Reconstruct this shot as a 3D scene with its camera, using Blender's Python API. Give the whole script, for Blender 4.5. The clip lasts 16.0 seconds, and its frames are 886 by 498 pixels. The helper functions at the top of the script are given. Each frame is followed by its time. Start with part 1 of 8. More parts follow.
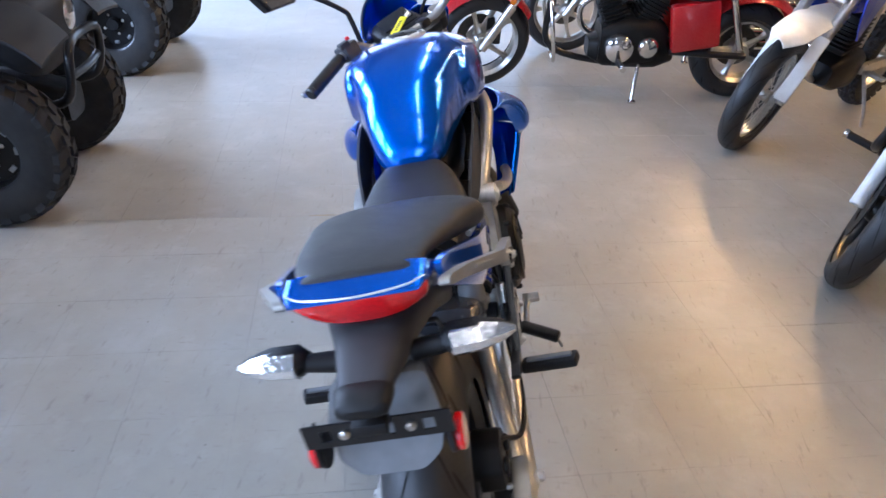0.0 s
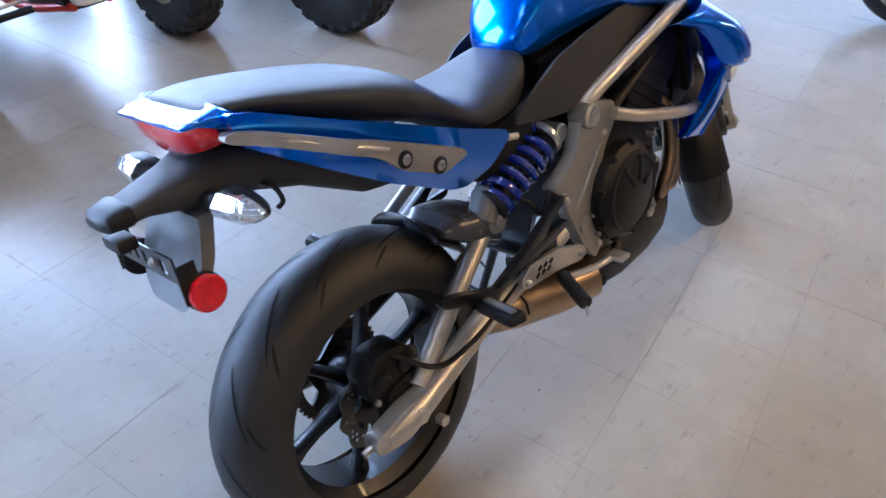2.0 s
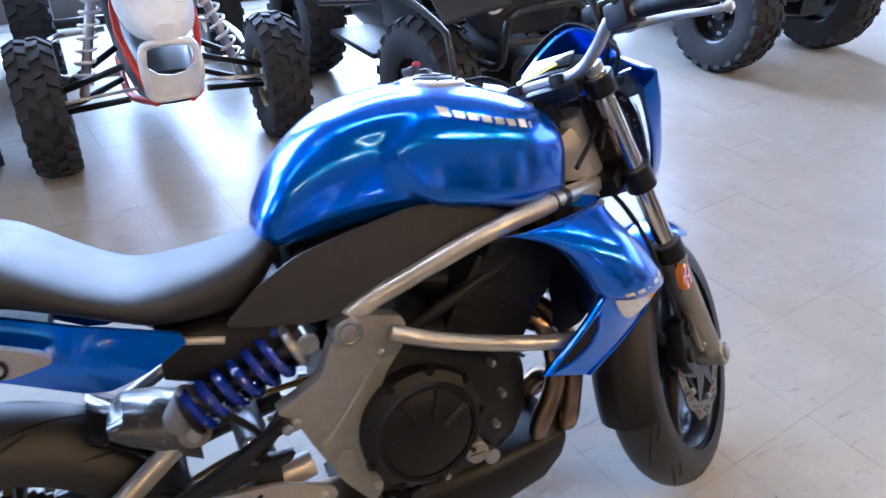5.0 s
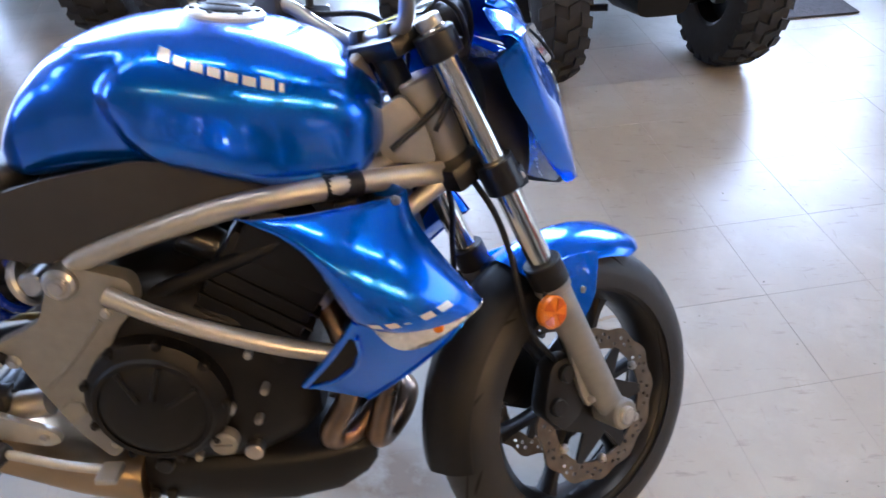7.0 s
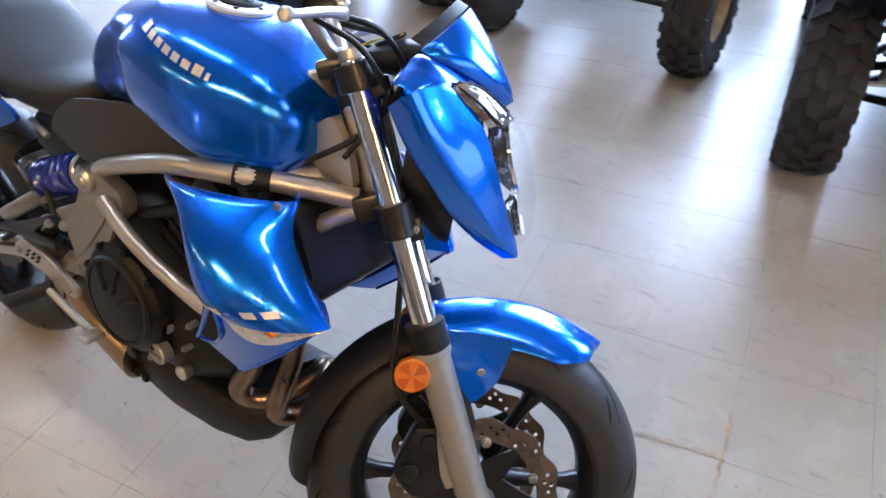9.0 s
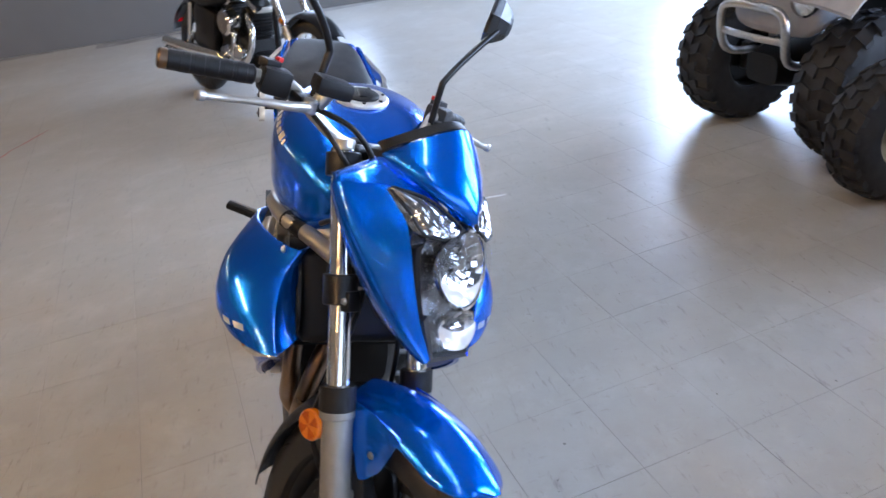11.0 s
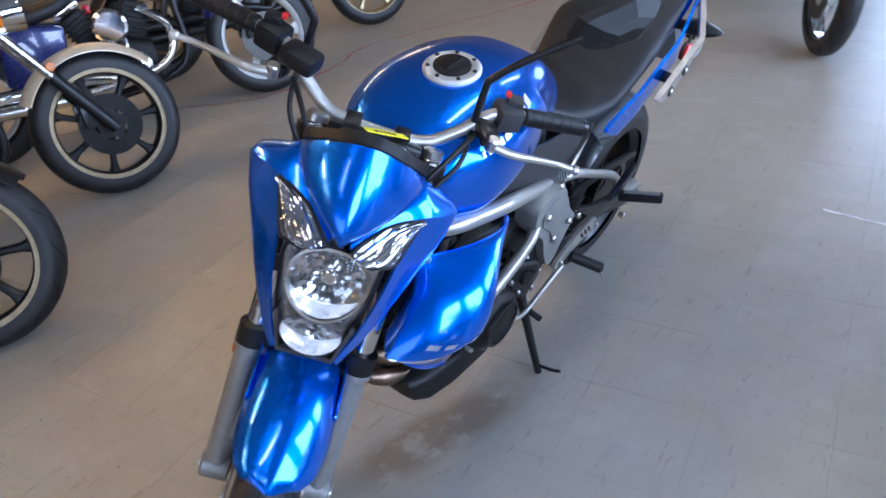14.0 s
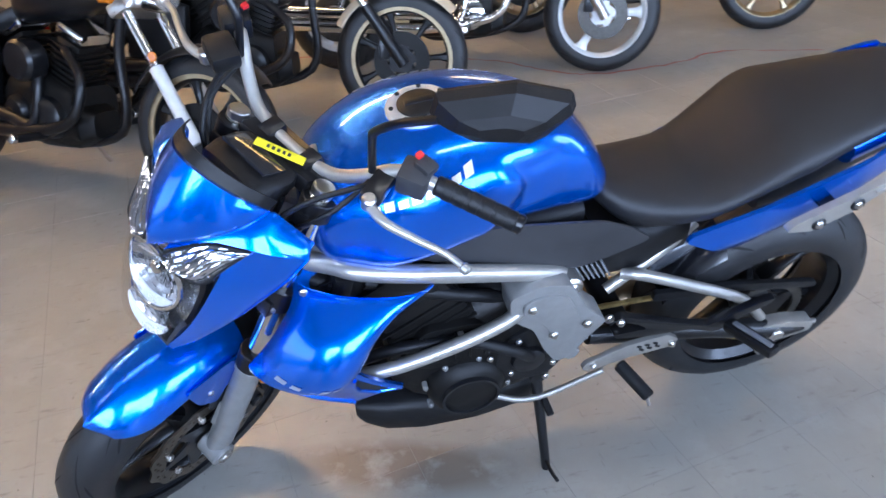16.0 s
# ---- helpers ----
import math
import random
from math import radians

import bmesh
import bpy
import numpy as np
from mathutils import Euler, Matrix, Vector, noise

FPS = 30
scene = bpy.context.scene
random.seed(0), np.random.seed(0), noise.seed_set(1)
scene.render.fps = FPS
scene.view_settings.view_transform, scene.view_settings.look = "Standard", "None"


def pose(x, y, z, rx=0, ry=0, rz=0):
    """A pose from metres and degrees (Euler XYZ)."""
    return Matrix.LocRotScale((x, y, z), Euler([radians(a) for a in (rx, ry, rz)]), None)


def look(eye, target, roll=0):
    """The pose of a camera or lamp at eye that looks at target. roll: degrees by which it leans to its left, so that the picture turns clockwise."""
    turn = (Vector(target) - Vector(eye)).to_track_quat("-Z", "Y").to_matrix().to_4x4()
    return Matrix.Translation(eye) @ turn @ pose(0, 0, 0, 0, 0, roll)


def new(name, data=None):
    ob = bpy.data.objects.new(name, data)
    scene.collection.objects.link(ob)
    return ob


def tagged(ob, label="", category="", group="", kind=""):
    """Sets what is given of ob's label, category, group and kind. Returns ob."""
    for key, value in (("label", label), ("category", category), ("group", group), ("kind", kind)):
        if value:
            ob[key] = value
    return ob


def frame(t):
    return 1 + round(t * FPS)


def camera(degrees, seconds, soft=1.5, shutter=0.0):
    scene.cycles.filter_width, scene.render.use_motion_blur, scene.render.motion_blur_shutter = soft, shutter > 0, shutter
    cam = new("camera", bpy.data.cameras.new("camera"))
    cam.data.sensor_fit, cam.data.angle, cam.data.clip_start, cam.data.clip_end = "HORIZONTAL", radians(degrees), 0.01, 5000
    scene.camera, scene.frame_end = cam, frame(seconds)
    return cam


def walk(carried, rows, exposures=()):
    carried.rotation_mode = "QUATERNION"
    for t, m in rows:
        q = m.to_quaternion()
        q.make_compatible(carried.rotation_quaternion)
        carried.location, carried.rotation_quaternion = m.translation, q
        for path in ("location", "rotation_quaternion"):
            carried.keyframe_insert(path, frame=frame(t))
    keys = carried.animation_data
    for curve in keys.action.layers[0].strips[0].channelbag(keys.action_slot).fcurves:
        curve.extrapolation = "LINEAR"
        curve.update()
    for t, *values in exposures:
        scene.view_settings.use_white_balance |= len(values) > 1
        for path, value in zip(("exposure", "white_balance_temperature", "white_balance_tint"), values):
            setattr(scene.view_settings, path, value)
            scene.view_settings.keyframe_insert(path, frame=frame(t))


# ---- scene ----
LEAN = radians(14.4)      # the parked bike leans onto its side stand
STEER = radians(36.8)     # handlebar turned to the left

cam = camera(62.3, 16.0, soft=1.5, shutter=0.4)
ROWS = [
    (0, (-1.044, 0.100, 1.450), (0.695, 0.127, 0.461), 2.6),
    (0.5, (-0.838, -0.084, 1.362), (0.885, 0.058, 0.356), 4.5),
    (1, (-0.785, -0.254, 1.399), (0.762, 0.234, 0.231), 2.1),
    (1.5, (-0.766, -0.535, 1.420), (0.582, 0.339, 0.230), 1.2),
    (2, (-0.619, -0.634, 1.415), (0.562, 0.360, 0.144), 3.3),
    (2.5, (-0.484, -0.719, 1.396), (0.573, 0.441, 0.156), 2.5),
    (3, (-0.314, -0.940, 1.424), (0.492, 0.479, 0.268), 1.3),
    (3.5, (-0.162, -1.005, 1.446), (0.509, 0.541, 0.369), -0.0),
    (4, (0.017, -0.957, 1.457), (0.768, 0.567, 0.402), 1.0),
    (4.2, (0.073, -0.933, 1.442), (0.829, 0.570, 0.361), 0.8),
    (6.3, (0.830, -0.801, 1.480), (1.134, 0.828, 0.360), 0.0),
    (6.5, (0.911, -0.768, 1.476), (1.054, 0.820, 0.268), -1.9),
    (7, (1.144, -0.787, 1.432), (1.164, 0.720, 0.117), -0.9),
    (7.5, (1.269, -0.735, 1.420), (1.190, 0.732, 0.062), 3.0),
    (8, (1.404, -0.614, 1.426), (1.281, 0.821, 0.039), 4.4),
    (8.5, (1.612, -0.566, 1.434), (1.085, 0.829, 0.101), -0.9),
    (9, (1.820, -0.532, 1.459), (0.914, 0.697, 0.168), -2.8),
    (9.5, (1.881, -0.400, 1.461), (0.822, 0.724, 0.191), 0.8),
    (10, (2.012, -0.316, 1.470), (0.680, 0.531, 0.241), -2.6),
    (10.2, (2.212, -0.238, 1.408), (0.668, 0.450, 0.340), -7.2),
    (12.3, (2.409, 0.643, 1.462), (0.788, 0.253, 0.356), -9.0),
    (12.5, (2.369, 0.68, 1.442), (0.765, 0.185, 0.355), -9.2),
    (13, (2.204, 0.761, 1.45), (0.645, 0.22, 0.32), -4.9),
    (13.5, (2.068, 0.92, 1.452), (0.677, 0.015, 0.336), -7.7),
    (14, (1.904, 1.127, 1.464), (0.655, -0.003, 0.384), -7.6),
    (14.5, (1.706, 1.158, 1.444), (0.582, -0.063, 0.329), -2.0),
    (15, (1.482, 1.208, 1.442), (0.561, -0.192, 0.35), -5.6),
    (15.5, (1.227, 1.42, 1.46), (0.648, -0.159, 0.377), -5.2),
    (16, (1.053, 1.408, 1.45), (0.719, -0.245, 0.375), -3.9),
]
walk(cam, [(t, look(eye, target, roll)) for t, eye, target, roll in ROWS],
     exposures=[(0.0, 0.84, 5800, 12), (2.5, 0.98, 5350, 12), (4.0, 1.22, 5300, 12), (7.0, 1.12, 5800, 12), (8.5, 1.12, 6000, 12), (10.0, 1.00, 6050, 12), (12.3, 0.44, 6100, 12), (14.3, 0.40, 5850, 12), (15.0, 0.56, 6050, 12), (16.0, 0.72, 5950, 12)])

# ---- world and lamps ----
world = bpy.data.worlds.new("outdoor_sky")
scene.world = world
world.use_nodes = True
wn = world.node_tree.nodes
sky = wn.new("ShaderNodeTexSky")
sky.sky_type, sky.sun_disc = "NISHITA", False
sky.sun_elevation, sky.sun_rotation = radians(38), radians(20)
world.node_tree.links.new(sky.outputs["Color"], wn["Background"].inputs["Color"])
wn["Background"].inputs["Strength"].default_value = 0.12

def area_lamp(name, place, target, sx, sy, watts, color):
    data = bpy.data.lights.new(name, "AREA")
    data.shape, data.size, data.size_y, data.energy, data.color = "RECTANGLE", sx, sy, watts, color
    ob = new(name, data)
    ob.matrix_world = look(place, target)
    return ob

DAY = (0.57, 0.72, 1.0)
for wx in (-5.0, -1.8, 1.4, 4.6):
    area_lamp("window_daylight", (wx, 4.66, 1.7), (wx, 0, 1.1), 2.4, 2.4, 210, DAY)
area_lamp("window_daylight", (9.86, 2.0, 1.9), (0, 2.0, 0.9), 6.4, 2.2, 55, DAY)
area_lamp("window_daylight", (-6.36, 0.4, 1.7), (0, 0.4, 0.8), 1.3, 2.2, 40, DAY)


# ---- materials ----
def mk(name, color, rough=0.5, metal=0.0, coat=0.0, vary=0.12, scale=18.0, bump=0.0, bscale=260.0, dirt=None, dirt_amt=0.0,
       trans=0.0, alpha=1.0, ior=1.5, rvary=0.12, spec=0.5, random=0.0, coat_rough=0.04):
    """A surface with grain at two scales, uneven gloss and, where asked, dust or stains."""
    m = bpy.data.materials.new(name)
    m.use_nodes = True
    nt = m.node_tree
    bs = nt.nodes["Principled BSDF"]
    L = nt.links.new
    tc = nt.nodes.new("ShaderNodeTexCoord")
    n1 = nt.nodes.new("ShaderNodeTexNoise")
    n1.inputs["Scale"].default_value, n1.inputs["Detail"].default_value = scale, 6
    L(tc.outputs["Object"], n1.inputs["Vector"])
    ramp = nt.nodes.new("ShaderNodeMapRange")
    ramp.inputs["From Min"].default_value, ramp.inputs["From Max"].default_value = 0.3, 0.7
    ramp.inputs["To Min"].default_value, ramp.inputs["To Max"].default_value = 1 - vary, 1 + vary
    L(n1.outputs["Fac"], ramp.inputs["Value"])
    mul = nt.nodes.new("ShaderNodeVectorMath")
    mul.operation = "SCALE"
    mul.inputs[0].default_value = color
    L(ramp.outputs["Result"], mul.inputs["Scale"])
    out = mul.outputs["Vector"]
    if random:
        oi = nt.nodes.new("ShaderNodeObjectInfo")
        rr = nt.nodes.new("ShaderNodeMapRange")
        rr.inputs["To Min"].default_value, rr.inputs["To Max"].default_value = 1 - random, 1 + random
        L(oi.outputs["Random"], rr.inputs["Value"])
        m2 = nt.nodes.new("ShaderNodeVectorMath")
        m2.operation = "SCALE"
        L(out, m2.inputs[0])
        L(rr.outputs["Result"], m2.inputs["Scale"])
        out = m2.outputs["Vector"]
    if dirt:
        n2 = nt.nodes.new("ShaderNodeTexNoise")
        n2.inputs["Scale"].default_value, n2.inputs["Detail"].default_value = scale * 0.23, 8
        L(tc.outputs["Object"], n2.inputs["Vector"])
        r2 = nt.nodes.new("ShaderNodeMapRange")
        r2.inputs["From Min"].default_value, r2.inputs["From Max"].default_value = 0.48, 0.72
        r2.inputs["To Max"].default_value = dirt_amt
        L(n2.outputs["Fac"], r2.inputs["Value"])
        mix = nt.nodes.new("ShaderNodeMix")
        mix.data_type = "RGBA"
        mix.inputs["B"].default_value = (*dirt, 1)
        L(r2.outputs["Result"], mix.inputs["Factor"])
        L(out, mix.inputs["A"])
        out = mix.outputs["Result"]
    L(out, bs.inputs["Base Color"])
    rm = nt.nodes.new("ShaderNodeMapRange")
    rm.inputs["To Min"].default_value, rm.inputs["To Max"].default_value = max(rough - rvary * 0.5, 0.02), min(rough + rvary, 1)
    L(n1.outputs["Fac"], rm.inputs["Value"])
    L(rm.outputs["Result"], bs.inputs["Roughness"])
    bs.inputs["Metallic"].default_value, bs.inputs["IOR"].default_value = metal, ior
    bs.inputs["Coat Weight"].default_value, bs.inputs["Coat Roughness"].default_value = coat, coat_rough
    bs.inputs["Transmission Weight"].default_value, bs.inputs["Alpha"].default_value = trans, alpha
    bs.inputs["Specular IOR Level"].default_value = spec
    if bump:
        n3 = nt.nodes.new("ShaderNodeTexNoise")
        n3.inputs["Scale"].default_value, n3.inputs["Detail"].default_value = bscale, 3
        L(tc.outputs["Object"], n3.inputs["Vector"])
        bp = nt.nodes.new("ShaderNodeBump")
        bp.inputs["Strength"].default_value, bp.inputs["Distance"].default_value = bump, 0.002
        L(n3.outputs["Fac"], bp.inputs["Height"])
        L(bp.outputs["Normal"], bs.inputs["Normal"])
    return m


def glow(name, color, strength):
    m = bpy.data.materials.new(name)
    m.use_nodes = True
    bs = m.node_tree.nodes["Principled BSDF"]
    bs.inputs["Base Color"].default_value = (0.8, 0.8, 0.8, 1)
    bs.inputs["Emission Color"].default_value = (*color, 1)
    bs.inputs["Emission Strength"].default_value = strength
    return m


BLUE = mk("candy_blue_paint", (0.0003, 0.150, 0.80), 0.24, 0.82, 1.0, 0.02, 30, rvary=0.01, coat_rough=0.012)
SEAT = mk("black_seat_vinyl", (0.010, 0.010, 0.0115), 0.46, 0, 0, 0.2, 30, 0.4, 600, spec=0.45)
GREY_PL = mk("dark_grey_plastic", (0.026, 0.026, 0.028), 0.52, 0, 0, 0.15, 40, 0.35, 900)
LIGHT_PL = mk("weathered_grey_plastic", (0.15, 0.155, 0.16), 0.4, 0, 0, 0.15, 25, 0.2, 700)
BLACK_PL = mk("black_plastic", (0.005, 0.005, 0.0056), 0.40, 0, 0, 0.2, 40, 0.3, 900, spec=0.32)
GLOSS_PL = mk("glossy_black_plastic", (0.010, 0.010, 0.012), 0.16, 0, 0.6, 0.2, 40)
# gloss black raised to bluish grey: sky reflection put into the colour
SHEEN_GREY = mk("sky_sheen_dark_plastic", (0.05, 0.053, 0.06), 0.22, 0, 0.5, 0.15, 30)
SILVER = mk("silver_painted_metal", (0.45, 0.43, 0.39), 0.34, 0.75, 0.25, 0.06, 60, 0.08, 600)
PLATE = mk("grey_painted_bracket", (0.27, 0.267, 0.256), 0.40, 0.5, 0, 0.08, 50, 0.2, 700)
ENGINE = mk("black_engine_paint", (0.0052, 0.0048, 0.0045), 0.40, 0.2, 0, 0.25, 40, 0.3, 500, (0.026, 0.021, 0.016), 0.18, spec=0.32)
BLACK_MET = mk("black_metal", (0.006, 0.006, 0.007), 0.31, 0.2, 0.1, 0.2, 50)
CHROME = mk("chrome", (0.78, 0.77, 0.75), 0.09, 1.0, 0, 0.03, 40, rvary=0.06)
STEEL = mk("bare_steel", (0.52, 0.5, 0.47), 0.28, 1.0, 0, 0.12, 60)
FORKTUBE = mk("hard_chrome_fork_tube", (0.72, 0.69, 0.62), 0.12, 1.0, 0, 0.04, 60)
HEADER = mk("heat_browned_exhaust_steel", (0.24, 0.17, 0.12), 0.28, 1.0, 0, 0.3, 14, dirt=(0.14, 0.09, 0.055), dirt_amt=0.7)
TITAN = mk("heat_tinted_silencer_steel", (0.44, 0.32, 0.2), 0.3, 1.0, 0, 0.2, 9, dirt=(0.2, 0.15, 0.1), dirt_amt=0.5)
RIBS = mk("ribbed_lamp_glass", (0.9, 0.9, 0.9), 0.08, 0, 0.5, 0.05, 40, alpha=0.30)
DISC_F = mk("browned_disc_steel", (0.20, 0.165, 0.13), 0.32, 1.0, 0, 0.25, 30)
DISC = mk("dull_dark_disc_steel", (0.085, 0.08, 0.072), 0.38, 0.9, 0, 0.2, 60)
RUBBER = mk("tyre_rubber", (0.0085, 0.009, 0.0105), 0.44, 0, 0, 0.25, 30, 0.4, 500, (0.022, 0.021, 0.020), 0.3, spec=0.55)
# base lifted to bluish grey to paint in haze; dust patches on top
KNOB = mk("hazed_dusty_knobby_rubber", (0.021, 0.0215, 0.023), 0.7, 0, 0, 0.3, 25, 0.6, 300, (0.045, 0.042, 0.038), 0.4, spec=0.35)
# near-black that paints the shade inside grooves, slots and openings
SHADE_BLACK = mk("groove_and_slot_shade", (0.004, 0.004, 0.004), 0.9)
RED_LENS = mk("red_lens", (0.66, 0.004, 0.008), 0.12, 0, 1.0, 0.15, 200, 0.4, 180)
AMBER = mk("amber_reflector", (0.62, 0.17, 0.008), 0.15, 0, 1.0, 0.12, 150, 0.3, 160)
AMBER_DARK = mk("dark_amber_prism", (0.42, 0.085, 0.004), 0.2, 0, 1.0, 0.12, 150, 0.3, 160)
CLEAR = mk("clear_lens", (0.0, 0.0, 0.0), 0.03, 0, 0, 0.0, 10, alpha=0.05, rvary=0.02, spec=1.0)
FLUTED = mk("bright_lamp_reflector", (0.56, 0.56, 0.57), 0.09, 0.95, 0, 0.03, 70, 0.25, 90)
LAMP_BACK = mk("plated_lamp_backing", (0.50, 0.50, 0.51), 0.22, 0.9, 0, 0.05, 60, 0.1, 60)
LENS_WHITE = mk("frosted_signal_lens", (0.74, 0.73, 0.71), 0.10, 0.75, 1.0, 0.2, 120, 0.8, 110)
SMOKE = mk("smoked_screen", (0.02, 0.02, 0.022), 0.12, 0, 0.6, 0.05, 20)
SPRING = mk("blue_spring_paint", (0.003, 0.02, 0.26), 0.22, 0.2, 0.9, 0.1, 80)
DECAL = mk("silver_decal", (0.72, 0.70, 0.64), 0.3, 0.4, 0.6, 0.06, 60)
DECAL_GREY = mk("grey_decal", (0.32, 0.36, 0.44), 0.3, 0.5, 0.6, 0.06, 60)
YELLOW = mk("yellow_tag_paper", (0.85, 0.72, 0.02), 0.55, 0, 0, 0.06, 60)
INK = mk("dark_ink", (0.03, 0.03, 0.03), 0.6)
GOLD = mk("gold_chain", (0.35, 0.25, 0.1), 0.4, 0.9, 0, 0.3, 80)
RED_BTN = mk("red_switch", (0.6, 0.02, 0.02), 0.4)

RED_PAINT = mk("red_tank_paint", (0.42, 0.008, 0.012), 0.25, 0.1, 1.0, 0.06, 200)
CREAM = mk("cream_paint", (0.62, 0.5, 0.34), 0.3, 0.1, 0.8, 0.06, 60)
NAVY = mk("navy_paint", (0.012, 0.02, 0.12), 0.25, 0.2, 1.0, 0.06, 100)
MX_BLUE = mk("dirt_bike_blue_plastic", (0.01, 0.05, 0.42), 0.4, 0, 0.2, 0.08, 30)
WHITE_PL = mk("white_plastic", (0.75, 0.75, 0.73), 0.4, 0, 0.1, 0.06, 20, dirt=(0.4, 0.37, 0.33), dirt_amt=0.4)
WHITE_RIM = mk("white_wheel_paint", (0.72, 0.72, 0.7), 0.35, 0.1, 0.3, 0.06, 40)
# black lifted a little, painting the haze over the quad bikes
ATV_BLACK = mk("hazed_atv_black_plastic", (0.018, 0.018, 0.020), 0.55, 0, 0, 0.2, 20, 0.2, 400, spec=0.3)
ATV_GREY = mk("atv_grey_plastic", (0.33, 0.33, 0.34), 0.45, 0, 0.1, 0.1, 15, 0.2, 400)
ATV_RED = mk("red_frame_paint", (0.55, 0.035, 0.015), 0.35, 0.1, 0.5, 0.1, 40)
RIM_GOLD = mk("tan_alloy_rim", (0.42, 0.33, 0.2), 0.35, 0.8, 0, 0.15, 40)

WALL = mk("painted_wall", (0.13, 0.125, 0.118), 0.85, 0, 0, 0.05, 3, 0.1, 200)
CEIL = mk("dark_ceiling", (0.11, 0.11, 0.11), 0.9, 0, 0, 0.05, 3)
FRAME_AL = mk("aluminium_frame", (0.35, 0.36, 0.37), 0.4, 0.8)
MAT = mk("dark_entrance_mat", (0.055, 0.05, 0.052), 0.95, 0, 0, 0.25, 60, 0.8, 300)
TAPE_RED = mk("worn_red_floor_line", (0.42, 0.05, 0.035), 0.6, 0, 0, 0.3, 25, dirt=(0.36, 0.33, 0.29), dirt_amt=0.9)
TAPE_WHITE = mk("worn_white_floor_line", (0.72, 0.72, 0.72), 0.5, 0, 0, 0.2, 25)
SEAM = mk("brown_adhesive", (0.33, 0.26, 0.175), 0.5, 0, 0, 0.3, 30, dirt=(0.38, 0.36, 0.32), dirt_amt=0.8)
WARM_TUBE = glow("warm_tube_light", (1.0, 0.60, 0.25), 56.0)
RING = mk("satin_silver_ring", (0.72, 0.71, 0.68), 0.38, 0.6, 0, 0.05, 60)
DIM_TUBE = glow("dim_warm_tube_light", (1.0, 0.58, 0.17), 26.0)
COOL_TUBE = glow("cool_tube_light", (1.0, 0.94, 0.86), 12.0)


# ---- mesh helpers ----
def part(name, bm, material, parent=None, label="", m=None, sharp=38, flat=False):
    me = bpy.data.meshes.new(name)
    bmesh.ops.recalc_face_normals(bm, faces=bm.faces)
    bm.to_mesh(me)
    bm.free()
    me.materials.append(material)
    if not flat:
        me.polygons.foreach_set("use_smooth", [True] * len(me.polygons))
        me.set_sharp_from_angle(angle=radians(sharp))
    ob = new(name, me)
    if parent:
        ob.parent = parent
    if m is not None:
        ob.matrix_basis = m
    return tagged(ob, label)


def thing(name, label, category, m=None, group=""):
    ob = new(name)
    ob.empty_display_size = 0.1
    if m is not None:
        ob.matrix_world = m
    return tagged(ob, label, category, group)


def V(*a):
    return Vector(a)


def smooth_path(pts, per=6):
    """A Catmull-Rom line through the points."""
    p = [Vector(q) for q in pts]
    p = [2 * p[0] - p[1]] + p + [2 * p[-1] - p[-2]]
    out = []
    for i in range(1, len(p) - 2):
        a, b, c, d = p[i - 1:i + 3]
        for k in range(per):
            t = k / per
            out.append(0.5 * (2 * b + (c - a) * t + (2 * a - 5 * b + 4 * c - d) * t * t + (3 * b - a - 3 * c + d) * t ** 3))
    return out + [p[-2]]


def skin(bm, rings, closed=True, caps=True):
    """Quads between rings of points; the ends are closed."""
    vs = [[bm.verts.new(q) for q in r] for r in rings]
    n = len(vs[0])
    for a, b in zip(vs, vs[1:]):
        for i in range(n if closed else n - 1):
            j = (i + 1) % n
            bm.faces.new((a[i], a[j], b[j], b[i]))
    if caps and closed:
        bm.faces.new(vs[0][::-1])
        bm.faces.new(vs[-1])
    return bm


def tube(pts, r, n=12, smooth=True, per=6, bm=None):
    bm = bm or bmesh.new()
    path = smooth_path(pts, per) if smooth and len(pts) > 2 else [Vector(q) for q in pts]
    rad = r if isinstance(r, (list, tuple)) else [r] * 2
    tang = [(path[min(i + 1, len(path) - 1)] - path[max(i - 1, 0)]).normalized() for i in range(len(path))]
    side = tang[0].orthogonal().normalized()
    rings = []
    for i, (q, t) in enumerate(zip(path, tang)):
        side = (side - t * side.dot(t)).normalized()
        up = t.cross(side)
        f = i / (len(path) - 1) * (len(rad) - 1)
        k = min(int(f), len(rad) - 2)
        rr = rad[k] + (rad[k + 1] - rad[k]) * (f - k)
        rings.append([q + rr * (side * math.cos(a) + up * math.sin(a)) for a in (2 * math.pi * j / n for j in range(n))])
    return skin(bm, rings)


def rod(a, b, r, n=14, bevel=0.0, bm=None, r2=None):
    a, b = Vector(a), Vector(b)
    t = (b - a)
    ln = t.length
    t.normalize()
    r2 = r if r2 is None else r2
    if bevel:
        prof = [(0, r - bevel), (bevel, r), (ln - bevel, r2), (ln, r2 - bevel)]
    else:
        prof = [(0, r), (ln, r2)]
    side = t.orthogonal().normalized()
    up = t.cross(side)
    return skin(bm or bmesh.new(), [[a + t * s + q * (side * math.cos(x) + up * math.sin(x)) for x in (2 * math.pi * j / n for j in range(n))] for s, q in prof])


